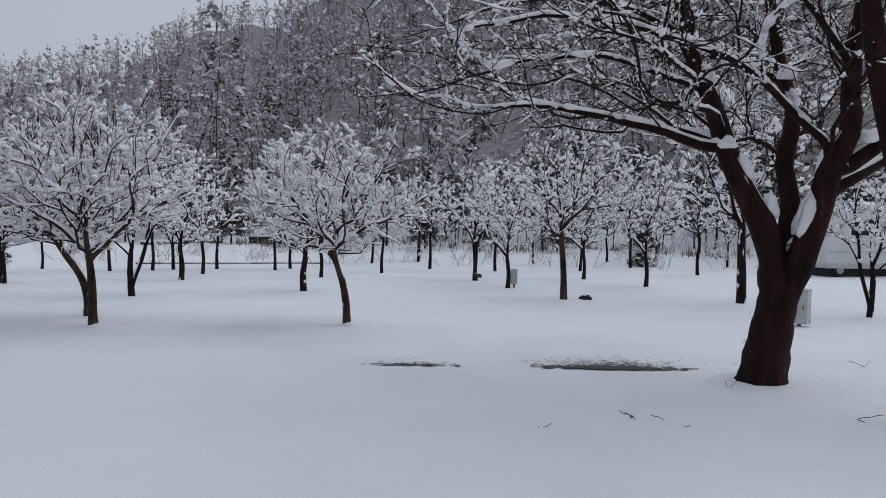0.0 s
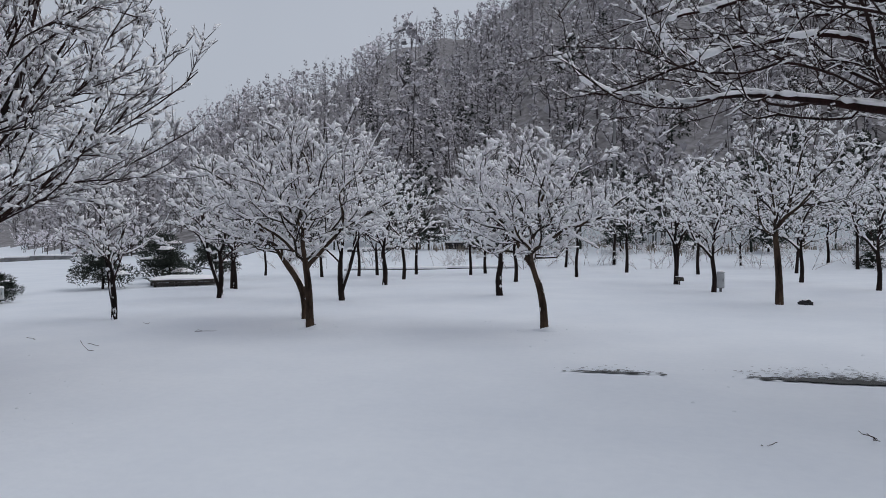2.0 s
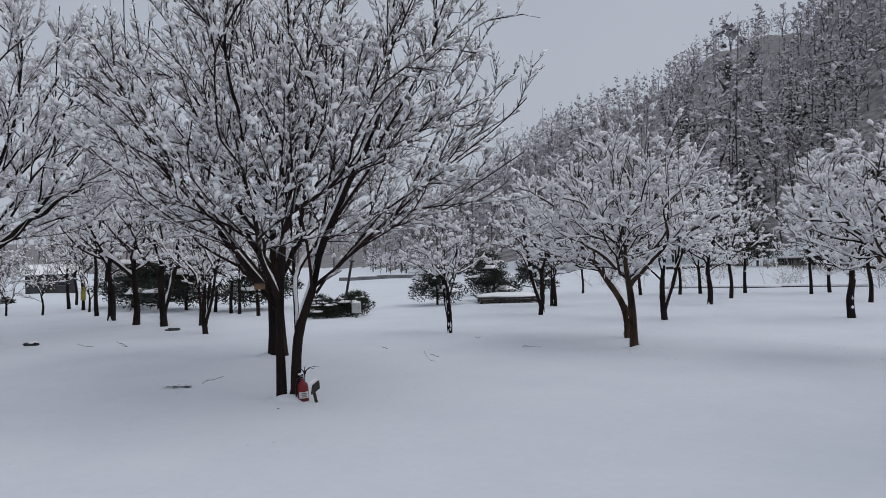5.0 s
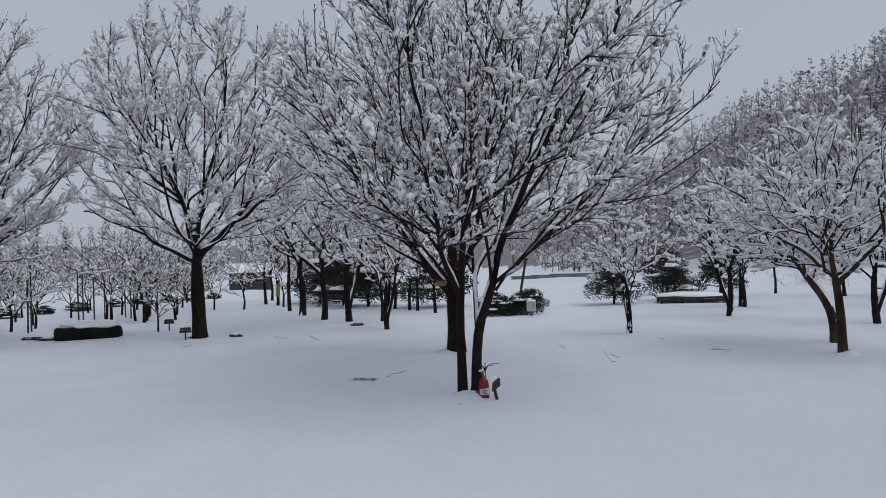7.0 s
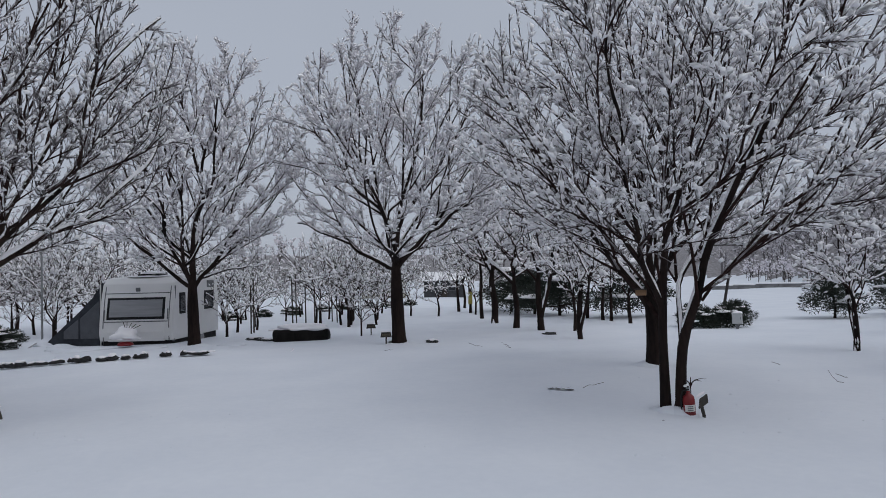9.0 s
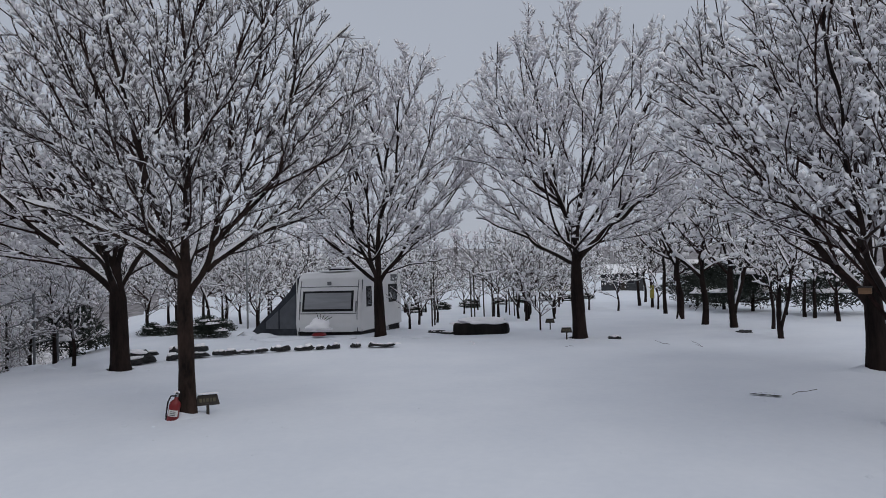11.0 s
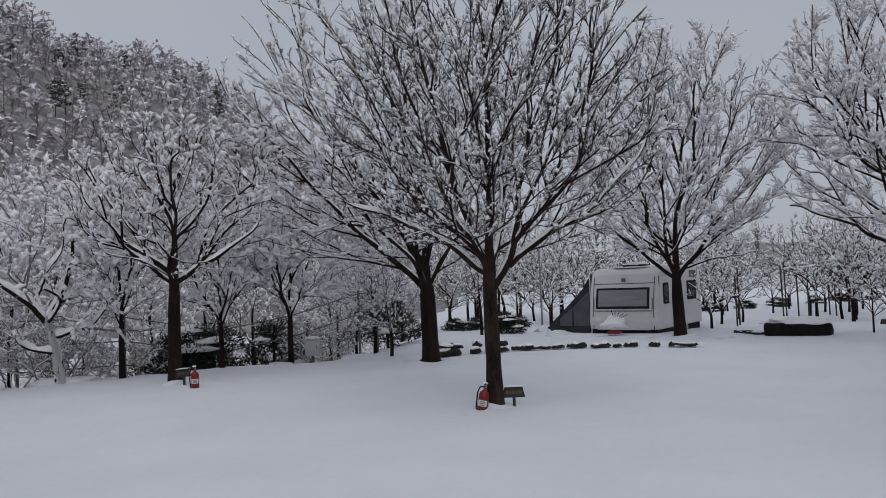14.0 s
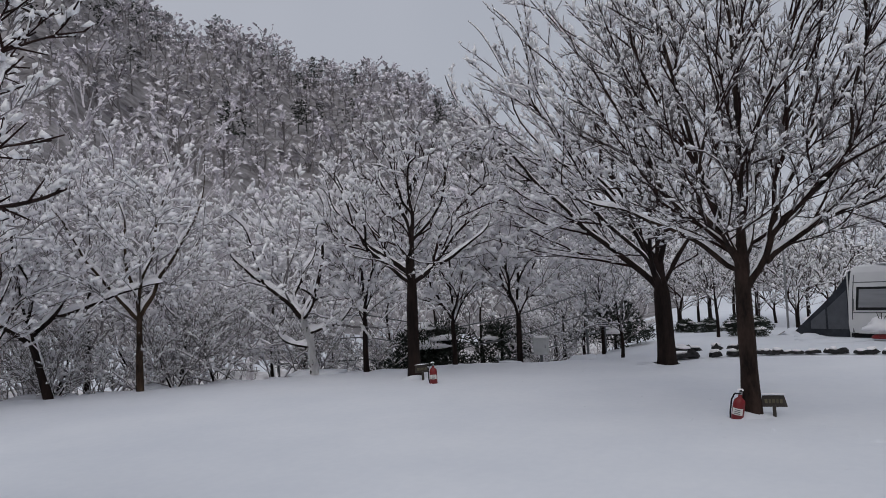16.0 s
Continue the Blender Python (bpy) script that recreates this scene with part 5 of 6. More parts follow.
pines = [pine(1, 1.35, 1.2, "low spreading dark green pine under snow"), pine(2, 1.9, 1.1, "upright dark green pine dusted with snow"), pine(3, 1.0, .9, "clipped dark evergreen shrub half buried in snow")]
plant(pines[0], -17.2, 20.2, 0, .95)
plant(pines[1], -19.5, 26.5, 0, 1.0)
plant(pines[2], -16.6, 14.4, 0, .55)
for k, (x, y, s) in enumerate([(-16.5, 22.8, 0), (-15.8, 24.6, 1), (-26.9, 16.0, 0), (-23.2, 16.8, 0), (-29.6, 16.3, 0), (-18.7, 17.6, 2), (-32.7, 16.7, 0), (-35.0, 18.5, 1),
                               (-16.3, -9.9, 1), (-15.7, -10.3, 0), (-18.2, -9.2, 1), (-21.5, -7.2, 0), (-26.0, -4.6, 2), (-23.5, -4.0, 2), (-1.0, 41.0, 1), (2.5, 42.0, 0), (-4.5, 42.5, 1), (-8.5, 40.5, 0), (6.5, 41.0, 1),
                               (-12, 41, 1), (11, 40, 0), (-16.5, 15.2, 2), (-17.6, 14.9, 2), (9.5, 34.5, 2), (15.5, 33.5, 2), (-26.6, -6.3, 2), (-26.0, -5.4, 2), (-26.6, -4.7, 2), (-27.2, -4.1, 2)]):
    again(pines[s], x, y, 67 * k, 1.45 if -33 < x < -22 and 15 < y < 18 else .9 + .25 * ((k * 7) % 5) / 5 if s < 2 else .5 if x < -25 else .7, 1.1 if y < -7 else 1.0, 0.1)

for k in range(13):
    f = k / 12
    again(pines[2], -37.2 - 10.5 * f, 2.0 + 14.6 * f + .8 * math.sin(k * 2.1), 77 * k, .6, .8, .12)


# ---- undergrowth on the bank ----
def thicket(seed, h, label):
    rng = np.random.default_rng(seed)
    M = 12
    az, el = rng.uniform(0, 6.28, M), rng.uniform(.8, 1.55, M)
    d = np.stack([np.cos(az) * np.cos(el), np.sin(az) * np.cos(el), np.sin(el)], 1)
    o = np.stack([rng.normal(0, .4, M), rng.normal(0, .4, M), np.full(M, -.1)], 1)
    pts, dd = [o], d
    for k in range(5):
        dd = unit(dd + rng.normal(0, .12, dd.shape) - UP * .05)
        pts.append(pts[-1] + dd * h / 5 * rng.uniform(.8, 1.2, (M, 1)))
    P = np.stack(pts, 1)
    R = np.full((M, 1), .010) * np.linspace(1, .4, 6)
    P2, R2 = sprout(rng, P, R, 6, .25, 1.0, .3, 40, .1, 4, .6, -.05, .12, None, .005)
    top = new("thicket")
    part_mesh("brushwood", mesh_arrays("brushwood", [(*tubes(P, R, 4), 0), (*tubes(P2, R2, 3), 0)], [TWIG_RIMED]), top)
    part_mesh("snow_cover", mesh_arrays("snow_cover", [(*snow_on(P, R, .003, .02, rng), 0), (*clumps(rng, P2, 2.0, .03, .1, False, .45, 1.3), 0)], [SNOW]), top, "snow clumps on thin stems")
    return tagged(top, label, "shrub", "bank undergrowth")


thickets = [thicket(1, 1.7, "tangled brushwood on the bank, weighed down by snow"), thicket(2, 1.2, "low brushwood on the bank, weighed down by snow")]
plant(thickets[0], -11.0, -12.9, 0)
plant(thickets[1], -9.6, -14.0, 0)
for k in range(28):
    x = rng.uniform(-13.0, -5.5) if k < 22 else rng.uniform(-30, -20)
    y = float(np.interp(x, CREST_X, CREST_Y)) - rng.uniform(.9 if x > -14 else 2.6, 5.5)
    again(thickets[k % 2], x, y, rng.uniform(0, 360), rng.uniform(.9, 1.5), rng.uniform(.9, 1.3))


for k in range(16):
    a = radians(-26 + 2.6 * k)
    r = 43 + 2.5 * math.sin(k * 2.3)
    again(thickets[k % 2], -r * math.sin(a), r * math.cos(a), 40 * k, rng.uniform(.9, 1.3))
for k in range(26):
    a, r = radians(-22 + 2.1 * k + 1.6 * math.sin(k * 4.1)), 36.5 + 2.5 * math.sin(k * 1.7)
    again(thickets[k % 2], -r * math.sin(a), r * math.cos(a), 55 * k, rng.uniform(.75, 1.25), rng.uniform(.7, 1.0))


# ---- caravan with its awning ----
def caravan():
    top = new("caravan")
    W, L, H = 2.12, 3.65, 1.78
    bm = bmesh.new()
    # side outline swept across the width: rounded nose
    prof = [(0.0, .37), (-.05, .55), (.0, .95), (.10, 1.35), (.22, 1.68), (.42, 1.80), (.8, 1.84), (L - .3, 1.84), (L - .06, 1.74), (L, 1.4), (L, .37)]
    rings = []
    for sx, k in ((-W / 2, .0), (-W / 2 + .03, .0), (W / 2 - .03, .0), (W / 2, .0)):
        inset = .05 if abs(sx) > W / 2 - .01 else 0
        rings.append([bm.verts.new((sx, y + (inset if y < L / 2 else -inset), z - (inset if z > 1 else 0))) for y, z in prof])
    for a, b in zip(rings, rings[1:]):
        for i in range(len(prof)):
            j = (i + 1) % len(prof)
            bm.faces.new((a[i], a[j], b[j], b[i]))
    bm.faces.new(rings[0][::-1])
    bm.faces.new(rings[-1])
    bmesh.ops.recalc_face_normals(bm, faces=bm.faces)
    bmesh.ops.bevel(bm, geom=list(bm.edges), offset=.022, segments=2, affect="EDGES", profile=.6)
    part("body", bm, WHITE_SHELL, top, smooth=True)

    def front(u, z, out=.0):
        """A place on the sloping nose."""
        y = float(np.interp(z, [.3, .55, .95, 1.35, 1.68], [0, -.05, 0, .1, .22])) - out
        return (u, y, z)

    def panel(name, u0, u1, z0, z1, out, mat, label="", inset=0.0, parent=None):
        b = bmesh.new()
        grid = [[b.verts.new(front(u0 + (u1 - u0) * i / 4, z0 + (z1 - z0) * j / 4, out)) for i in range(5)] for j in range(5)]
        back = [[b.verts.new(front(u0 + (u1 - u0) * i / 4, z0 + (z1 - z0) * j / 4, -.01)) for i in range(5)] for j in range(5)]
        for j in range(4):
            for i in range(4):
                b.faces.new((grid[j][i], grid[j][i + 1], grid[j + 1][i + 1], grid[j + 1][i]))
        for i in range(4):
            b.faces.new((grid[0][i + 1], grid[0][i], back[0][i], back[0][i + 1]))
            b.faces.new((grid[4][i], grid[4][i + 1], back[4][i + 1], back[4][i]))
            b.faces.new((grid[i][0], grid[i + 1][0], back[i + 1][0], back[i][0]))
            b.faces.new((grid[i + 1][4], grid[i][4], back[i][4], back[i + 1][4]))
        return part(name, b, mat, parent or top, label)

    win = panel("front_window", -.84, .80, .86, 1.36, .012, RUBBER, "wide dark-edged front window with drawn blind")
    panel("pane", -.77, .73, .92, 1.31, .017, BLIND, parent=win)
    panel("locker_lid", -.80, .80, .36, .78, .010, WHITE_SHELL)
    for s in (-1, 1):
        part("grab_handle", rod((s * .9, front(0, .85)[1] - .035, .85), (s * .9, front(0, 1.1)[1] - .035, 1.1), .016), GREY_TRIM, top)
    part("badge", box(.13, .02, .09, (0, .14, 1.5), .01), GREY_TRIM, top, at=None)
    for u in (-.93, .93):
        panel("seam", u - .012, u + .012, .38, 1.62, .006, GREY_TRIM)
    panel("seam", -.9, .9, .80, .82, .013, GREY_TRIM)
    panel("seam", -.95, .95, 1.45, 1.47, .006, GREY_TRIM)
    part("corner_trim", rod((W / 2 - .02, .04, .35), (W / 2 - .02, .2, 1.62), .02, 6), GREY_TRIM, top)
    # side with door and windows
    for y, z, sy, sz in ((.62, .95, .42, .5), (2.75, .98, .8, .48)):
        w = part("side_window", box(.03, sy, sz, (W / 2, y, z), .03), RUBBER, top, "dark side window")
        part("pane", box(.012, sy - .1, sz - .1, (W / 2 + .012, y, z + .05), .02), GLASS, w)
    part("vent_grille", box(.02, .6, .18, (W / 2, 2.9, 1.54), .01), GREY_TRIM, top)
    dr = part("door", box(.02, .62, 1.3, (W / 2, 1.9, .36), .015), WHITE_SHELL, top)
    part("handle", box(.03, .1, .04, (W / 2 + .02, 1.68, .95), .01), GREY_TRIM, dr)
    part("roof_hatch", box(.62, .62, .06, (.1, .9, 1.85), .02), RUBBER, top, "dark roof hatch under snow")
    part("hatch_snow", lump(.33, .33, .07, (.1, .9, 1.91), .3, 5, 3, -.2), SNOW, top, smooth=True)
    part("roof_rail", box(.5, .04, .05, (.75, 2.2, 1.85), .01), GREY_TRIM, top)
    # black block in the gap under the floor, standing in for its shade
    part("chassis", box(1.98, 3.5, .3, (0, 1.83, .09), .02), RUBBER, top, "dark underside")
    part("drawbar", rod((0, .2, .2), (0, -1.1, .22), .05), STEEL, top)
    for s in (-1, 1):
        wheel = part("wheel", rod((s * .92, 2.2, .22), (s * 1.04, 2.2, .22), .3, 20), RUBBER, top)
        part("rim", rod((s * .97, 2.2, .22), (s * 1.05, 2.2, .22), .17, 16), STEEL, wheel)
    g = lump(.95, 1.7, .07, (0, 2.1, 1.84), .15, 4, 3, 0.0)
    part("roof_snow", g, SNOW, top, "thin settled snow", smooth=True)
    return tagged(top, "white touring caravan with wide front window on a snowy terrace", "caravan")


CX, CY, CT = -22.5, -.33, 66.0
van = caravan()
van.matrix_basis = pose(CX, CY, gz(CX, CY) - .33, 0, 0, CT) @ Matrix.Diagonal((1, 1, 1.21, 1))


def awning():
    top = new("awning_tent")
    prof = [(-1.08, 1.62), (-1.35, 1.28), (-1.75, .92), (-2.25, .55), (-2.85, .12)]
    bm = bmesh.new()
    rows_ = []
    for y in (.25, .9, 1.8, 2.8):
        rows_.append([bm.verts.new((x, y, z + .02 * math.sin(5 * y + 3 * x))) for x, z in prof])
    for a, b in zip(rows_, rows_[1:]):
        for i in range(len(prof) - 1):
            bm.faces.new((a[i], a[i + 1], b[i + 1], b[i]))
    part("roof", bm, TENT, top, smooth=True)
    sol = top.children[0].modifiers.new("thick", "SOLIDIFY")
    sol.thickness = .015
    for y in (.25, 2.8):
        b = bmesh.new()
        f = [b.verts.new((x, y, z)) for x, z in prof] + [b.verts.new((-2.85, y, -.1)), b.verts.new((-1.08, y, -.1))]
        b.faces.new(f)
        e = bmesh.ops.extrude_face_region(b, geom=b.faces[:])["geom"]
        bmesh.ops.translate(b, vec=(0, .015, 0), verts=[v for v in e if isinstance(v, bmesh.types.BMVert)])
        part("end_wall", b, TENT, top)
    for x0, x1, za, zb in ((-1.72, -1.18, .8, 1.2), (-2.2, -1.78, .5, .78)):
        b = bmesh.new()
        f = [b.verts.new(p) for p in ((x0, .235, .32), (x1, .235, .32), (x1, .235, zb), (x0, .235, za))]
        b.faces.new(f)
        e = bmesh.ops.extrude_face_region(b, geom=b.faces[:])["geom"]
        bmesh.ops.translate(b, vec=(0, .008, 0), verts=[v for v in e if isinstance(v, bmesh.types.BMVert)])
        part("window_film", b, TENT_MESH, top, "pale clear film window")
    part("piping", rod((-1.12, .22, 0), (-1.12, .22, 1.6), .02), LABEL, top)
    part("snow_cover", lump(.55, .9, .1, (-2.35, 1.5, .5), .3, 8, 3), SNOW, top, smooth=True)
    part("guy_pole", rod((-2.9, .1, .25), (-3.35, -.35, -.05), .015), STEEL, top)
    return tagged(top, "grey cloth awning tent sloping from the caravan side", "tent")


awn = awning()
awn.matrix_basis = pose(CX, CY, gz(CX, CY) - .2, 0, 0, CT) @ Matrix.Diagonal((1, 1, 1.2, 1))

stand = new("tow_hitch_cover")
part("cover", lump(.2, .2, .1, (.05, -.08, .16), .2, 3, 3), RED, stand, "red cover peeping from snow", smooth=True)
part("snow_cover", lump(.36, .34, .28, (0, .05, .34), .4, 9, 3), SNOW, stand, smooth=True)
for k in range(5):
    part("twig", rod((.05, 0, .5), (.05 + .12 * k - .1, 0, .8 - .03 * k), .008, 4), TWIG, stand)
tagged(stand, "red tow hitch cover under a heap of snow", "cover")
stand.matrix_basis = pose(-21.6, -.6, gz(-21.6, -.6) - .1, 0, 0, CT)


# ---- stone edging of the terrace ----
edging = new("stone_edging")
shapes = [lump(1, 1, 1, (0, 0, 0), .75, 20 + k, 2) for k in range(5)]
stone_meshes = []
for k, b in enumerate(shapes):
    me = bpy.data.meshes.new("stone")
    b.to_mesh(me)
    b.free()
    me.materials.append(ROCK)
    stone_meshes.append(me)
cap_bm = lump(1, 1, 1, (0, 0, 0), .35, 90, 2, -.2)
cap_mesh = bpy.data.meshes.new("snow_cap")
cap_bm.to_mesh(cap_mesh)
cap_bm.free()
cap_mesh.materials.append(SNOW)
cap_mesh.polygons.foreach_set("use_smooth", [True] * len(cap_mesh.polygons))
line = [(-16.7, -4.25), (-17.1, -3.9), (-17.8, -2.9), (-18.1, -1.4), (-17.95, .2), (-17.6, 1.5)]
d = np.concatenate([[0], np.cumsum(np.linalg.norm(np.diff(np.array(line), axis=0), axis=1))])
s = 0.0
srng = np.random.default_rng(9)
while s < d[-1]:
    x, y = float(np.interp(s, d, [p[0] for p in line])), float(np.interp(s, d, [p[1] for p in line]))
    pile = s < 1.5
    w = srng.uniform(.06, .14) if not pile else srng.uniform(.1, .22)
    for row in range(2 if pile else 1):
        st = new("stone", stone_meshes[int(srng.integers(5))])
        st.parent = edging
        tall = srng.uniform(.06, .12) if not pile else srng.uniform(.08, .15)
        st.matrix_basis = pose(x + srng.uniform(-.06, .06) - .12 * row, y, gz(x + .4, y) + .03 + .12 * row, srng.uniform(-8, 8), srng.uniform(-8, 8), srng.uniform(0, 360)) @ Matrix.Diagonal((w, w * srng.uniform(.8, 1.2), tall, 1))
        if srng.random() < .7:
            cap_ob = new("snow_cap", cap_mesh)
            cap_ob.parent = st
            cap_ob.matrix_basis = pose(0, 0, .8, 0, 0, srng.uniform(0, 360)) @ Matrix.Diagonal((.8, .8, .45, 1))
    s += w * srng.uniform(1.3, 2.4) + (srng.random() < .15) * .2
part("snow_cover", lump(.01, .01, .01, (-17.5, -3, gz(-17.5, -3))), SNOW, edging)
tagged(edging, "row of dark rough edging stones capped with snow", "stone edging")
cap = []
cr = np.random.default_rng(10)
pts = np.array([[np.interp(q, d, [p[0] for p in line]) - .05, np.interp(q, d, [p[1] for p in line]), 0] for q in np.linspace(0, d[-1], 60)])
pts[:, 2] = [gz(p[0] + .5, p[1]) + .07 for p in pts]
pts[:, :2] += cr.normal(0, .02, (60, 2))
me = mesh_arrays("snow_cap", [(*snow_on(pts[None], np.full((1, 60), .03), .1, .07, cr, arc=5, clump=.45), 0)], [SNOW])
edging.children[-1].data = me


# ---- planter, signs, extinguishers ----
def planter():
    top = new("raised_bed")
    bm = bmesh.new()
    rings = []
    n = 36
    for z, f in ((-.08, .97), (.0, .99), (.1, 1.0), (.2, .99), (.28, .97), (.33, .93), (.335, .5)):
        ring = []
        for k in range(n):
            a = k * math.tau / n
            c, d = math.cos(a), math.sin(a)
            x, y = .8 * abs(c) ** .45 * math.copysign(1, c), .46 * abs(d) ** .45 * math.copysign(1, d)
            w = 1 + .025 * math.sin(5 * a + 9 * z) + .015 * math.sin(11 * a)
            ring.append(bm.verts.new((x * f * w, y * f * w, z + .012 * math.sin(3 * a))))
        rings.append(ring)
    for p, q in zip(rings, rings[1:]):
        for k in range(n):
            bm.faces.new((p[k], p[(k + 1) % n], q[(k + 1) % n], q[k]))
    bm.faces.new(rings[-1])
    bmesh.ops.recalc_face_normals(bm, faces=bm.faces)
    part("bed_wall", bm, BLACK_WOOD, top, smooth=True)
    part("snow_cover", lump(.82, .5, .15, (0, 0, .32), .3, 6, 4, -.2), SNOW, top, "rounded white snow", smooth=True)
    return tagged(top, "black round-cornered raised bed topped with snow", "planter")


pl = planter()
pl.matrix_basis = pose(-21.35, 4.05, gz(-21.35, 4.05), 0, 0, 75)


def extinguisher():
    top = new("fire_extinguisher")
    bm = bmesh.new()
    prof = [(.001, 0), (.058, 0), (.066, .012), (.066, .27), (.058, .31), (.035, .335), (.022, .345), (.022, .375), (.001, .375)]
    vs = [[bm.verts.new((r * math.cos(a), r * math.sin(a), z)) for r, z in prof] for a in [k * math.tau / 20 for k in range(20)]]
    for k in range(20):
        for i in range(len(prof) - 1):
            bm.faces.new((vs[k][i], vs[(k + 1) % 20][i], vs[(k + 1) % 20][i + 1], vs[k][i + 1]))
    bmesh.ops.remove_doubles(bm, verts=bm.verts, dist=.0015)
    bmesh.ops.recalc_face_normals(bm, faces=bm.faces)
    part("cylinder", bm, RED, top, smooth=True)
    b = bmesh.new()
    for k in range(9):
        a0, a1 = -math.pi / 2 - .95 + k * .21, -math.pi / 2 - .95 + (k + 1) * .21
        q = [b.verts.new((.0672 * math.cos(a), .0672 * math.sin(a), z)) for a, z in ((a0, .15), (a1, .15), (a1, .225), (a0, .225))]
        b.faces.new(q)
    lab = part("label", b, LABEL, top, "white printed label")
    for k in range(3):
        part("print_bar", box(.06, .003, .008, (0, -.068, .163 + .02 * k)), GREY_TRIM, lab)
    part("valve", rod((0, 0, .37), (0, 0, .41), .02, 10), STEEL, top)
    part("lever", box(.022, .14, .014, (0, .03, .415), .004), RUBBER, top)
    part("carry_handle", box(.02, .12, .012, (0, .03, .385), .004), RUBBER, top)
    pts_ = [(.0, -.02, .39), (-.06, -.02, .38), (-.085, 0, .30), (-.082, .01, .16), (-.07, .01, .08)]
    hb = bmesh.new()
    for p, q in zip(pts_, pts_[1:]):
        rod(p, q, .009, 6, hb)
    part("hose", hb, RUBBER, top)
    part("snow_cover", lump(.035, .05, .022, (-.01, .02, .42), .3, 3, 2), SNOW, top, smooth=True)
    return tagged(top, "red fire extinguisher with white label standing in snow", "fire extinguisher", "fire extinguishers")


ext = extinguisher()
ext.matrix_basis = pose(-9.72, -2.05, gz(-9.72, -2.05) - .1, 0, 11, 92)
copy_thing(ext, pose(-11.6, -7.25, gz(-11.6, -7.25) - .07, 0, 0, 121))
copy_thing(ext, pose(-7.02, 5.61, gz(-7.02, 5.61) - .11, 0, -3, 60))


def small_sign(post_h=.16):
    top = new("site_sign")
    part("post", box(.035, .035, post_h + .1, (0, .01, -.1), .004), WOOD_DARK, top)
    b = box(.29, .02, .13, (0, 0, post_h - .02), .008)
    for v in b.verts:
        v.co.x *= 1 - 1.6 * (v.co.z - post_h + .02)
    bd = part("board", b, WOOD_DARK, top, at=pose(0, 0, 0, -14))
    for k in range(5):
        part("letter_bar", box(.022 if k % 2 else .03, .004, .045, (-.08 + .04 * k, -.012, post_h + .02), 0), PAINT_MARK, bd)
    part("snow_cover", lump(.14, .025, .015, (0, .03, post_h + .12), .2, 2, 2), SNOW, top, smooth=True)
    return tagged(top, "small dark wooden site sign with faded yellow marks", "sign", "site signs")


sign = small_sign()
sign.matrix_basis = pose(-9.95, -1.66, gz(-9.95, -1.66) - .03, 0, 0, 103)
copy_thing(sign, pose(-12.05, -7.75, gz(-12.05, -7.75), 0, 0, 150))
copy_thing(sign, pose(-6.83, 5.62, gz(-6.83, 5.62) + .02, 0, 18, 112 + 170) @ Matrix.Diagonal((.55, 1, .9, 1)))
copy_thing(sign, pose(3.28, 18.0, gz(3.28, 18.0) - .1, -70, 10, -10))
copy_thing(sign, pose(1.2, 24.3, gz(1.2, 24.3) - .02, 0, 0, 0))
copy_thing(sign, pose(-21.6, 6.2, gz(-21.6, 6.2) + .06, 0, 0, 75))
copy_thing(sign, pose(-18.05, 5.55, gz(-18.05, 5.55) + .05, 0, 0, 75))

feeder = new("bird_feeder")
part("box_body", box(.17, .08, .09, (0, 0, 0), .008), WOOD_TAN, feeder)
part("roof", box(.2, .1, .02, (0, 0, .09), .006), WOOD_DARK, feeder)
tagged(feeder, "small tan wooden plaque fixed to a tree trunk", "plaque")
feeder.matrix_basis = pose(-7.5, 5.36, 1.3, 0, 0, 45) @ Matrix.Scale(.72, 4)


# ---- posts, boxes, fence, buildings ----
def post(name, x, y, h, r, mat, label, category="post", lean=0):
    top = new(name)
    part("pole", rod((0, 0, -.2), (0, 0, h), r, 10, None, r * .8), mat, top)
    part("cap", box(r * 2.6, r * 2.6, r, (0, 0, h), r * .2), mat, top)
    tagged(top, label, category)
    top.matrix_basis = pose(x, y, gz(x, y), 0, lean, 0)
    return top


post("steel_post", -25.4, -3.0, 2.7, .035, STEEL, "plain grey steel post beside the awning")
post("utility_pole", -1.2, 36.6, 7.9, .09, CONCRETE, "tall thin grey utility pole at the field edge", "utility pole")
post("stake", -18.7, 17.0, 1.75, .05, WOOD_DARK, "leaning dark wooden stake in the snow", "stake", 15)


stake_rng = np.random.default_rng(44)
for k in range(11):
    post("stake", -24.6 - .95 * k + stake_rng.uniform(-.3, .3), 1.6 + .75 * k + stake_rng.uniform(-1.2, 1.2), stake_rng.uniform(1.5, 2.1), .028, WOOD_DARK, "thin dark wooden stake among the orchard trees", "stake", stake_rng.uniform(-4, 4))


def cabinet(name, x, y, sx, sy, sz, lift, mat, turn, label):
    top = new(name)
    part("body", box(sx, sy, sz, (0, 0, lift), .02), mat, top)
    dr = part("door", box(sx * .86, .015, sz * .86, (0, -sy / 2, lift + sz * .07), .006), mat, top)
    part("handle", box(.02, .02, .08, (sx * .3, -sy / 2 - .012, lift + sz * .45), .004), GREY_TRIM, dr)
    part("hood", box(sx * 1.08, sy * 1.1, .03, (0, 0, lift + sz), .008), mat, top)
    part("conduit", rod((0, 0, -.2), (0, 0, lift + .02), .035, 8), GREY_TRIM, top)
    part("snow_cover", lump(sx * .52, sy * .55, .05, (0, 0, lift + sz + .03), .2, 3, 2), SNOW, top, smooth=True)
    tagged(top, label, "electric box", "electric boxes")
    top.matrix_basis = pose(x, y, gz(x, y), 0, 0, turn)
    return top


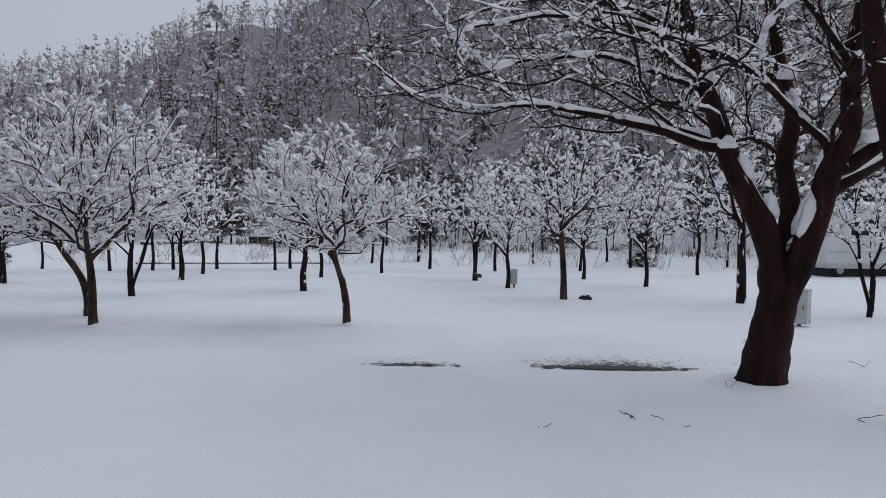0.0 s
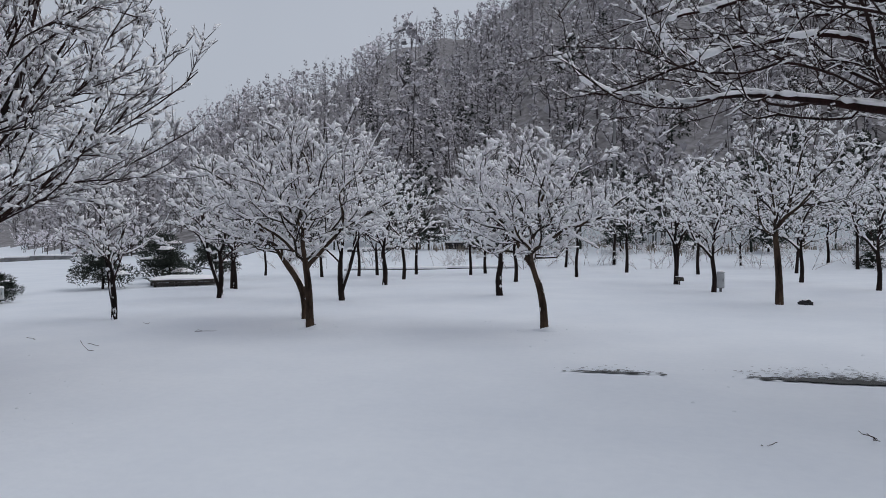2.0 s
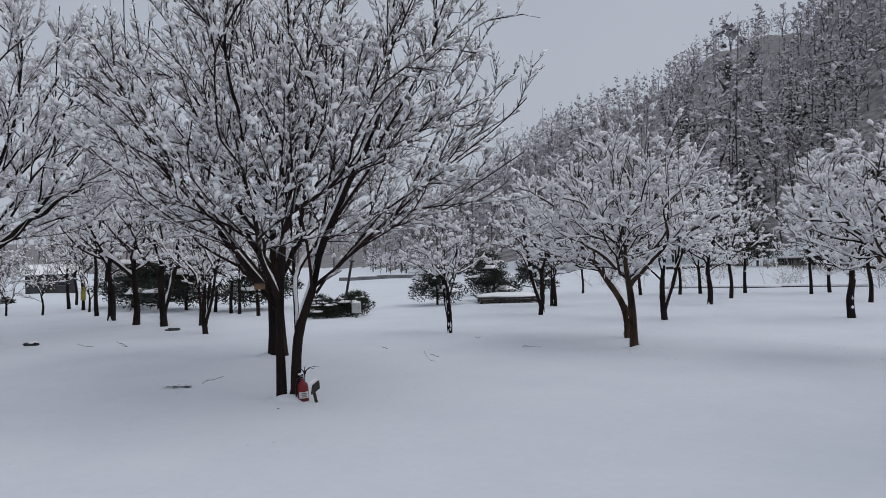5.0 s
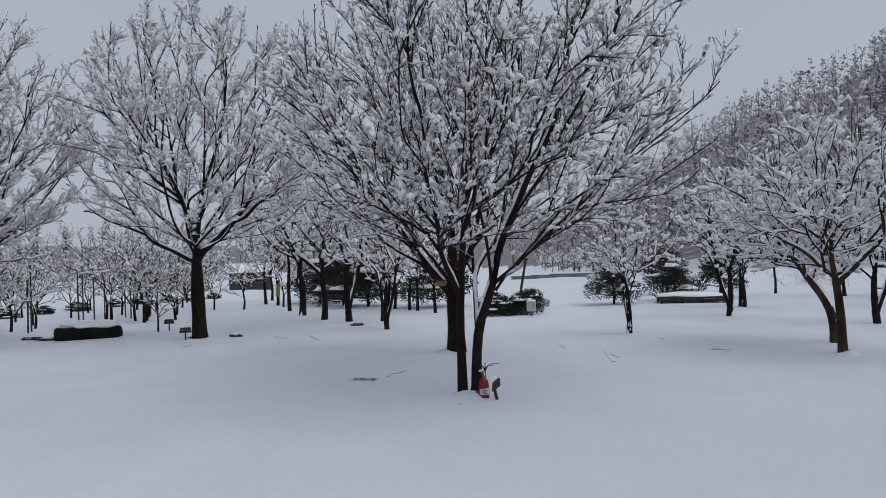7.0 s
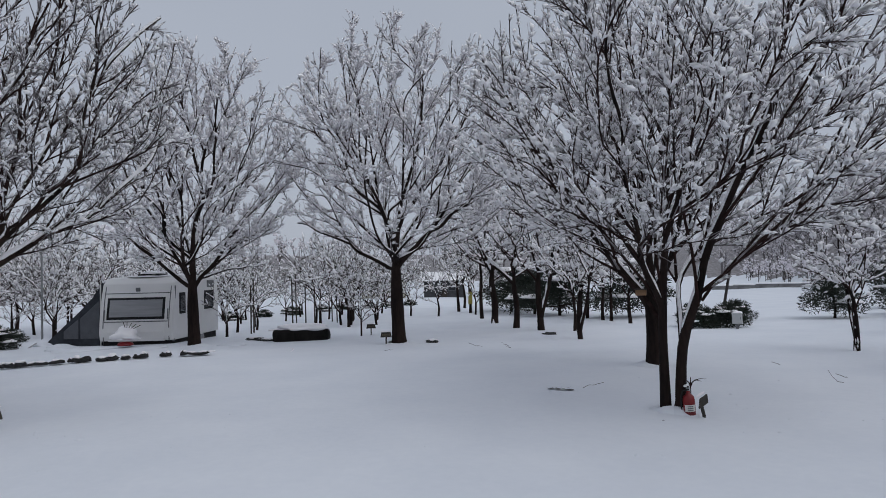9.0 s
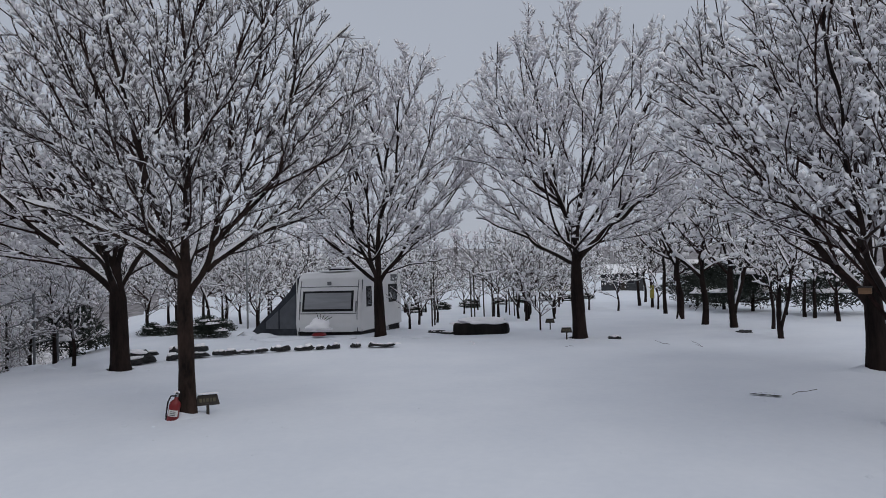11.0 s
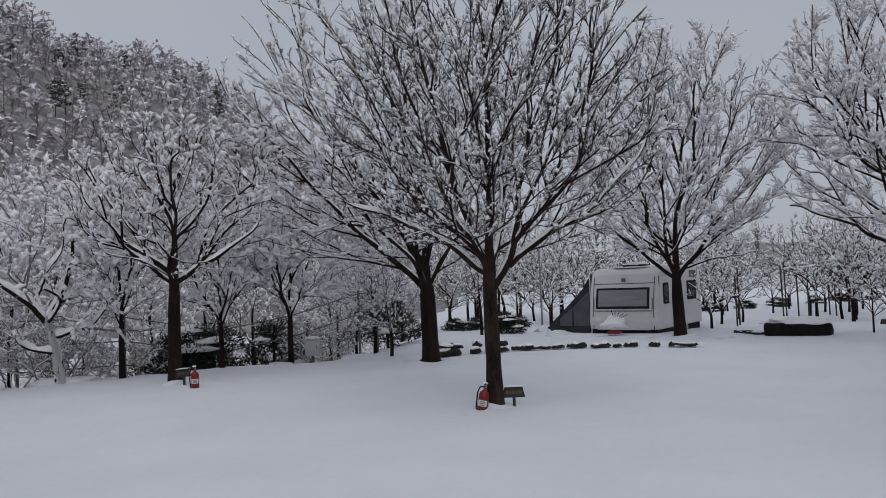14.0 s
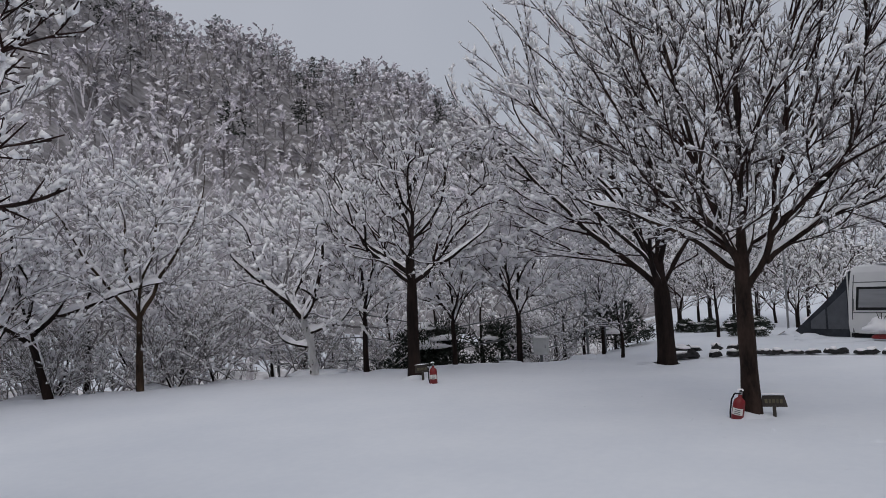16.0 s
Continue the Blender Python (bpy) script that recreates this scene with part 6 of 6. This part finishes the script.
cabinet("power_box", 6.55, 13.2, .34, .22, .6, .05, GREY_BOX, -45, "grey electric power box behind the large tree")
cabinet("power_box", 2.15, 21.6, .2, .18, .42, .1, GREY_BOX, -5, "small grey electric box beside a tree trunk")
cabinet("power_box", -15.6, 14.65, .26, .2, .26, .14, GREY_BOX, 45, "pale grey electric box on two short legs")
cabinet("power_box", -16.4, -7.3, .34, .3, .36, .25, GREY_BOX, 110, "white electric box at the bank edge")


def platform():
    top = new("sitting_platform")
    part("deck", box(2.2, 1.3, .07, (0, 0, .28), .01), WOOD_DARK, top)
    for x in (-1, -.33, .33, 1):
        for y in (-.55, .55):
            part("leg", box(.08, .08, .4, (x, y, -.1), .008), WOOD_DARK, top)
    part("apron", box(2.1, .03, .09, (0, -.6, .18), .005), WOOD_DARK, top)
    part("snow_cover", lump(1.14, .7, .13, (0, 0, .36), .12, 5, 4, -.1), SNOW, top, "smooth cushion of snow", smooth=True)
    return tagged(top, "low wooden sitting platform under a snow cushion", "bench")


pf = platform()
pf.matrix_basis = pose(-15.2, 21.8, gz(-15.2, 21.8) - .13, 0, 0, 42)


def fence(name, pts, h, label):
    top = new(name)
    for (x0, y0), (x1, y1) in zip(pts, pts[1:]):
        L = math.hypot(x1 - x0, y1 - y0)
        cnt = max(int(L / 1.5), 1)
        for k in range(cnt):
            x, y = x0 + (x1 - x0) * k / cnt, y0 + (y1 - y0) * k / cnt
            xn, yn = x0 + (x1 - x0) * (k + 1) / cnt, y0 + (y1 - y0) * (k + 1) / cnt
            part("fence_post", rod((x, y, gz(x, y) - .2), (x, y, gz(x, y) + h), .03, 6), GREY_TRIM, top)
            for z in (.35, .65, .95):
                part("rail", rod((x, y, gz(x, y) + h * z), (xn, yn, gz(xn, yn) + h * z), .016, 5), GREY_TRIM, top)
    return tagged(top, label, "fence")


fence("bank_fence", [(-13.2, -12.4), (-16.2, -9.6), (-18.4, -6.9), (-24.0, -7.4)], 1.75, "thin grey rail fence along the bank below the meadow")


def low_wall(name, pts, h, thick, mat, label):
    top = new(name)
    for (x0, y0), (x1, y1) in zip(pts, pts[1:]):
        L = math.hypot(x1 - x0, y1 - y0)
        a = math.degrees(math.atan2(y1 - y0, x1 - x0))
        cnt = max(int(L / 1.6), 1)
        for k in range(cnt):
            f = (k + .5) / cnt
            x, y = x0 + (x1 - x0) * f, y0 + (y1 - y0) * f
            part("block", box(L / cnt * .985, thick, h + .3, (0, 0, -.3), .02), mat, top, at=pose(x, y, gz(x, y), 0, 0, a))
            part("snow_cover", box(L / cnt, thick * 1.3, .12, (0, 0, h), .05), SNOW, top, at=pose(x, y, gz(x, y), 0, 0, a), smooth=True)
    return tagged(top, label, "wall")


low_wall("field_wall", [(-17.0, 40.6), (-12.9, 42.1)], .14, .3, ROCK, "low dark retaining wall below the wooded hill")
low_wall("field_wall", [(-11.4, 42.5), (-8.2, 43.2)], .4, .5, ROCK, "short dark retaining wall under a thick snow cap")
low_wall("field_wall", [(-49.9, 45.2), (-38.5, 53.5)], .3, .4, CONCRETE, "low dark stone road wall with snow on top")
low_wall("ditch_edge", [(-13.3, 31.3), (-5.6, 33.5)], .03, .15, ROCK, "dark ditch edge in the snowy field")


def house(x, y, turn, w, dp, h, mat, label):
    top = new("house")
    part("wall", box(w, dp, h + .3, (0, 0, -.3), .02), mat, top)
    b = bmesh.new()
    e = .35
    v = [b.verts.new(p) for p in ((-w / 2 - e, -dp / 2 - e, h), (w / 2 + e, -dp / 2 - e, h), (w / 2 + e, dp / 2 + e, h), (-w / 2 - e, dp / 2 + e, h), (-w / 2 - e, 0, h + .75), (w / 2 + e, 0, h + .75))]
    for f in ((0, 1, 5, 4), (2, 3, 4, 5), (0, 4, 3), (1, 2, 5), (3, 2, 1, 0)):
        b.faces.new([v[i] for i in f])
    part("roof", b, SNOW, top, "roof under thick snow")
    for k in range(2):
        wd = part("window", box(w * .18, .06, h * .35, (-w * .25 + k * w * .45, -dp / 2, h * .4), .01), GREY_TRIM, top)
        part("pane", box(w * .15, .03, h * .29, (-w * .25 + k * w * .45, -dp / 2 - .025, h * .43)), GLASS, wd)
    part("door", box(w * .12, .06, h * .7, (w * .02, -dp / 2, 0), .01), WOOD_DARK, top)
    tagged(top, label, "house", "far buildings")
    top.matrix_basis = pose(x, y, gz(x, y), 0, 0, turn)
    return top


house(-57.5, 23.2, 68, 3.3, 3.4, 1.4, BUILDING_DARK, "low dark cabin beyond the snowy field")
house(-60.0, 18.7, 70, 3.6, 3.4, 1.4, BUILDING_PALE, "low pale building beyond the snowy field")


def camper():
    top = new("camper_trailer")
    L, W, H = 6.6, 2.2, 2.55
    bm = box(L, W, H, (0, 0, .5), .16, None, 4)
    part("body", bm, CAMPER_SHELL, top, smooth=True)
    part("underbody", box(L * .96, W * .9, .35, (0, 0, .05), .02), RUBBER, top, "dark underside")
    part("skirt", box(L * .98, W * .98, .3, (0, 0, .36), .03), GREY_BOX, top)
    part("stripe", box(L * .96, .01, .1, (0, -W / 2 - .003, 1.0)), GREY_BOX, top)
    part("stripe", box(L * .96, .01, .06, (0, -W / 2 - .003, 2.65)), GREY_BOX, top)
    for x in (-1.6, 1.5):
        w = part("side_window", box(1.15, .04, .65, (x, -W / 2, 1.75), .03), RUBBER, top, "dark side window")
        part("pane", box(1.0, .02, .5, (x, -W / 2 - .018, 1.82), .02), GLASS, w)
    for x in (-2.6, .2, 2.0):
        wheel = part("wheel", rod((x, -W / 2 + .05, .3), (x, -W / 2 + .25, .3), .32, 18), RUBBER, top)
        part("rim", rod((x, -W / 2 + .04, .3), (x, -W / 2 + .1, .3), .17, 12), STEEL, wheel)
    part("roof_snow", lump(3.2, 1.0, .2, (0, 0, 3.0), .1, 4, 3), SNOW, top, smooth=True)
    return tagged(top, "long white camper trailer parked behind the trees", "camper")


cp = camper()
cp.matrix_basis = pose(18.9, 31.3, gz(18.9, 31.3) - .12, 0, 0, 8)


wrap = new("trunk_wrap")
part("band", rod((0, 0, .45), (.03, 0, 1.05), .105, 12, None, .095), YELLOW, wrap)
tagged(wrap, "yellow band wrapped round a far tree trunk", "trunk wrap")
wrap.matrix_basis = pose(-33.4, 14.8, gz(-33.4, 14.8), 0, 0, 0)


# ---- dry reeds along the end of the field ----
def reeds():
    rng = np.random.default_rng(52)
    n = 1500
    a = np.radians(-27 + 47 * (np.floor(rng.random(n) * 26) + rng.normal(.5, .2, n)) / 26)
    r = 42.5 + 1.6 * np.sin(a * 23) + rng.normal(0, .7, n)
    base = np.stack([-r * np.sin(a), r * np.cos(a), 0 * r], 1)
    base[:, 2] = ground_z(base[:, 0], base[:, 1]) - .05
    h = rng.uniform(.2, .65, (n, 1))
    tip = base + np.concatenate([rng.normal(0, .12, (n, 2)) * h, h], 1)
    w = np.stack([np.cos(a), np.sin(a), 0 * a], 1) * .018
    tri = np.stack([base - w, base + w, tip], 1).reshape(-1, 3)
    ob = new("dry_reeds", mesh_arrays("dry_reeds", [(tri, np.arange(n * 3).reshape(-1, 3), 0)], [REED], smooth=False))
    return tagged(ob, "dry brown reeds standing out of the snow at the field edge", "reeds", kind="stuff")


reeds()

for x, y, a, h, c in ((3.55, 17.9, .16, .1, 1), (-17.6, 10.05, .2, .05, 0), (-22.5, 2.9, .35, .06, 1), (-21.9, 3.2, .3, .06, 1), (-17.9, 6.75, .22, .07, 1)):
    rock = part("stone", lump(a, a * .7, h, (0, 0, 0), .6, int(x * 3) % 17, 3, -.3), ROCK, smooth=True)
    rock.matrix_basis = pose(x, y, gz(x, y) + .01, 0, 0, 40 * x)
    if c:
        part("snow_cap", lump(a * .75, a * .5, h * .45, (0, 0, h * .75), .4, 5, 3, -.3), SNOW, rock, smooth=True)
    tagged(rock, "dark stone half buried in the snow", "stone", "loose stones")

sprig = new("dry_sprig")
for k in range(5):
    b = bmesh.new()
    a, p = 1.2 * k, Vector((0, 0, 0))
    for j in range(4):
        q = p + Vector((math.cos(a) * .018 * (j + 1), math.sin(a) * .018 * (j + 1), .045 - .016 * j))
        rod(p, q, .008 - .0015 * j, 5, b, .0065 - .0015 * j)
        p = q
    part("leaf", b, TWIG, sprig)
tagged(sprig, "dark curled sprig standing behind the fire extinguisher", "sprig")
sprig.matrix_basis = pose(-7.05, 5.65, gz(-7.05, 5.65) + .3, 0, 0, 0)
part("stem", rod((0, 0, -.34), (0, 0, .01), .006, 5), TWIG, sprig)


# ---- thawed patches and litter on the snow ----
def thawed(name, x, y, a, b, turn, count, seed, label):
    """Broken flakes of dark turf showing through the snow, densest in the middle."""
    rng = np.random.default_rng(seed)
    bm = bmesh.new()
    for k in range(count):
        u, v = rng.normal(0, .42), -.75 + abs(rng.normal(0, .6))
        if u * u + v * v > 1.2 + .3 * rng.random():
            continue
        s = rng.uniform(.012, .04) * (1.1 if v < -.45 else .55 - .25 * min(1, v + .45))
        px_, py_ = u * a, v * b
        m = pose(0, 0, 0, 0, 0, turn)
        ring = []
        for j in range(7):
            t = j * math.tau / 7
            q = m @ Vector((px_ + s * 1.7 * math.cos(t) * rng.uniform(.6, 1.3), py_ + s * math.sin(t) * rng.uniform(.6, 1.3), 0))
            ring.append(bm.verts.new((q.x, q.y, gz(x + q.x, y + q.y) - gz(x, y) + .014 + .0004 * k / count * 10)))
        bm.faces.new(ring)
    ob = part(name, bm, SOIL)
    ob.location = (x, y, gz(x, y))
    return tagged(ob, label, "thawed patch", kind="stuff")


thawed("thawed_patch", 2.1, 9.2, 1.05, .62, 0, 800, 1, "dark wet turf showing through thin snow")
thawed("thawed_patch", -.35, 8.9, .7, .3, 1, 110, 2, "specks of dark turf in thin snow")
thawed("thawed_patch", -9.1, 5.2, .35, .12, 45, 22, 3, "specks of dark turf in thin snow")


def litter(x, y, seed, size):
    rng = np.random.default_rng(seed)
    bm = bmesh.new()
    for k in range(int(rng.integers(1, 4))):
        a = rng.uniform(0, 6.28)
        p = Vector((rng.uniform(-.03, .03), rng.uniform(-.03, .03), .004))
        for j in range(4):
            a += rng.uniform(-.5, .5)
            q = p + Vector((math.cos(a), math.sin(a), rng.uniform(-.1, .55))) * size / 4
            q.z = max(q.z, .004)
            rod(p, q, .003, 4, bm)
            p = q
    ob = part("fallen_twig", bm, TWIG)
    ob.location = (x, y, gz(x, y))
    return tagged(ob, "thin fallen twig lying on the snow", "twig", "fallen twigs")


for k, (x, y, s) in enumerate([(1.71, 6.38, .18), (1.95, 6.3, .12), (3.81, 6.54, .25), (4.5, 9.3, .2), (.85, 6.0, .07), (2.1, 6.1, .06), (-7.29, 10.75, .35), (-7.63, 8.74, .45), (-7.9, 9.2, .15), (-9.5, 9.6, .12), (5.4, 9.2, .2),
                               (3.1, 7.7, .2), (-15.6, 7.1, .4), (-9.0, 5.5, .3), (-16.2, 4.9, .2), (-14.8, 7.4, .3), (-6.9, 5.1, .06), (4.6, 11.0, .25), (-8.9, 11.6, .1)]):
    litter(x, y, 100 + k, s)


# ---- snow dropped from the branches ----
def dropped_snow():
    rng = np.random.default_rng(77)
    chunks = []
    for cx, cy, spread, cnt in ((-6.9, 5.4, 1.9, 80), (-9.9, -1.9, 1.9, 60), (3.2, 8.6, 2.2, 80), (-5.6, 11.7, 1.3, 50), (-1.6, 12.4, 1.2, 50), (-12.2, -8.0, 1.4, 60), (-15.3, -4.2, 2.0, 60)):
        x, y = cx + rng.normal(0, spread * .6, cnt), cy + rng.normal(0, spread * .6, cnt)
        c = np.stack([x, y, ground_z(x, y)], 1)
        r = .012 * rng.lognormal(0, .5, (cnt, 1))
        a = rng.uniform(0, 6.28, (cnt, 1))
        s, t = np.concatenate([np.cos(a), np.sin(a), 0 * a], 1), np.concatenate([-np.sin(a), np.cos(a), 0 * a], 1)
        V = np.stack([c + s * r * 1.5, c + t * r * 1.1, c - s * r * 1.3, c - t * r, c + UP * r * .8, c - UP * r * .5], 1)
        k = np.arange(cnt)[:, None] * 6
        chunks.append((V.reshape(-1, 3), np.concatenate([k + [[0, 1, 4]], k + [[1, 2, 4]], k + [[2, 3, 4]], k + [[3, 0, 4]]]), 0))
    ob = new("dropped_snow", mesh_arrays("dropped_snow", chunks, [SNOW_GROUND]))
    return tagged(ob, "small clods of snow dropped from branches onto the snowfield", "snow", kind="stuff")


dropped_snow()


# ---- collars of snow round the trunks ----
def collar(x, y, r, seed):
    rng = np.random.default_rng(seed)
    bm = bmesh.new()
    rings = []
    for k, (f, z) in enumerate(((.85, .05), (1.15, .045), (1.6, .02), (2.3, -.015))):
        ring = []
        for j in range(18):
            a = j * math.tau / 18
            q = r * f * (1 + .18 * math.sin(a * 2 + seed) + rng.uniform(-.08, .08))
            px_, py_ = x + q * math.cos(a), y + q * math.sin(a)
            ring.append(bm.verts.new((px_, py_, gz(px_, py_) + z * (1 + .5 * math.sin(a + seed)))))
        rings.append(ring)
    for a, b in zip(rings, rings[1:]):
        for j in range(18):
            bm.faces.new((a[j], b[j], b[(j + 1) % 18], a[(j + 1) % 18]))
    bmesh.ops.recalc_face_normals(bm, faces=bm.faces)
    ob = part("snow_collar", bm, SNOW_GROUND, smooth=True)
    return tagged(ob, "low collar of snow round a tree trunk", "snow", "snow collars")


for k, (x, y, r) in enumerate(((3.61, 8.13, .33), (-5.6, 11.6, .1), (-1.63, 12.4, .1), (-9.95, -1.9, .13), (-15.3, -4.18, .24), (-18.2, 5.9, .24), (-20.6, 1.08, .21), (-12.3, -8.1, .14), (-7.29, 5.5, .085), (-7.18, 5.61, .09), (-10.5, 7.9, .2))):
    collar(x, y, r, k)


# ---- drifts on the caravan terrace ----
for k, (x, y, a, b, c) in enumerate(((-24.2, -2.7, .5, .4, .2), (-23.3, -2.3, .35, .3, .12), (-21.2, -1.6, .8, .35, .1), (-20.6, .1, .5, .4, .08), (-20.3, 2.0, .45, .35, .1), (-19.5, -1.4, .6, .9, .06), (-22.0, -2.1, .4, .3, .13))):
    drift = part("snow_drift", lump(a, b, c, (0, 0, 0), .35, 40 + k, 3, -.2), SNOW_GROUND, smooth=True)
    drift.matrix_basis = pose(x, y, gz(x, y) - .02, 0, 0, 50 * k)
    tagged(drift, "low lumpy drift of snow beside the caravan", "snow drift", "snow drifts")


# ---- humps of snow over the brush along the bank edge ----
hump_rng = np.random.default_rng(31)
for k in range(18):
    x = -17.0 + .62 * k + hump_rng.uniform(-.25, .25)
    y = float(np.interp(x, CREST_X, CREST_Y)) - hump_rng.uniform(.3, 1.3)
    s = hump_rng.uniform(.22, .6)
    hump = part("snow_hump", lump(s, s * hump_rng.uniform(.5, .9), s * hump_rng.uniform(.1, .22), (0, 0, 0), .45, 60 + k, 3, -.3), SNOW_GROUND, smooth=True)
    hump.matrix_basis = pose(x, y, gz(x, y), 0, 0, hump_rng.uniform(0, 180))
    tagged(hump, "rounded hump of snow over brush on the bank edge", "snow hump", "snow humps")
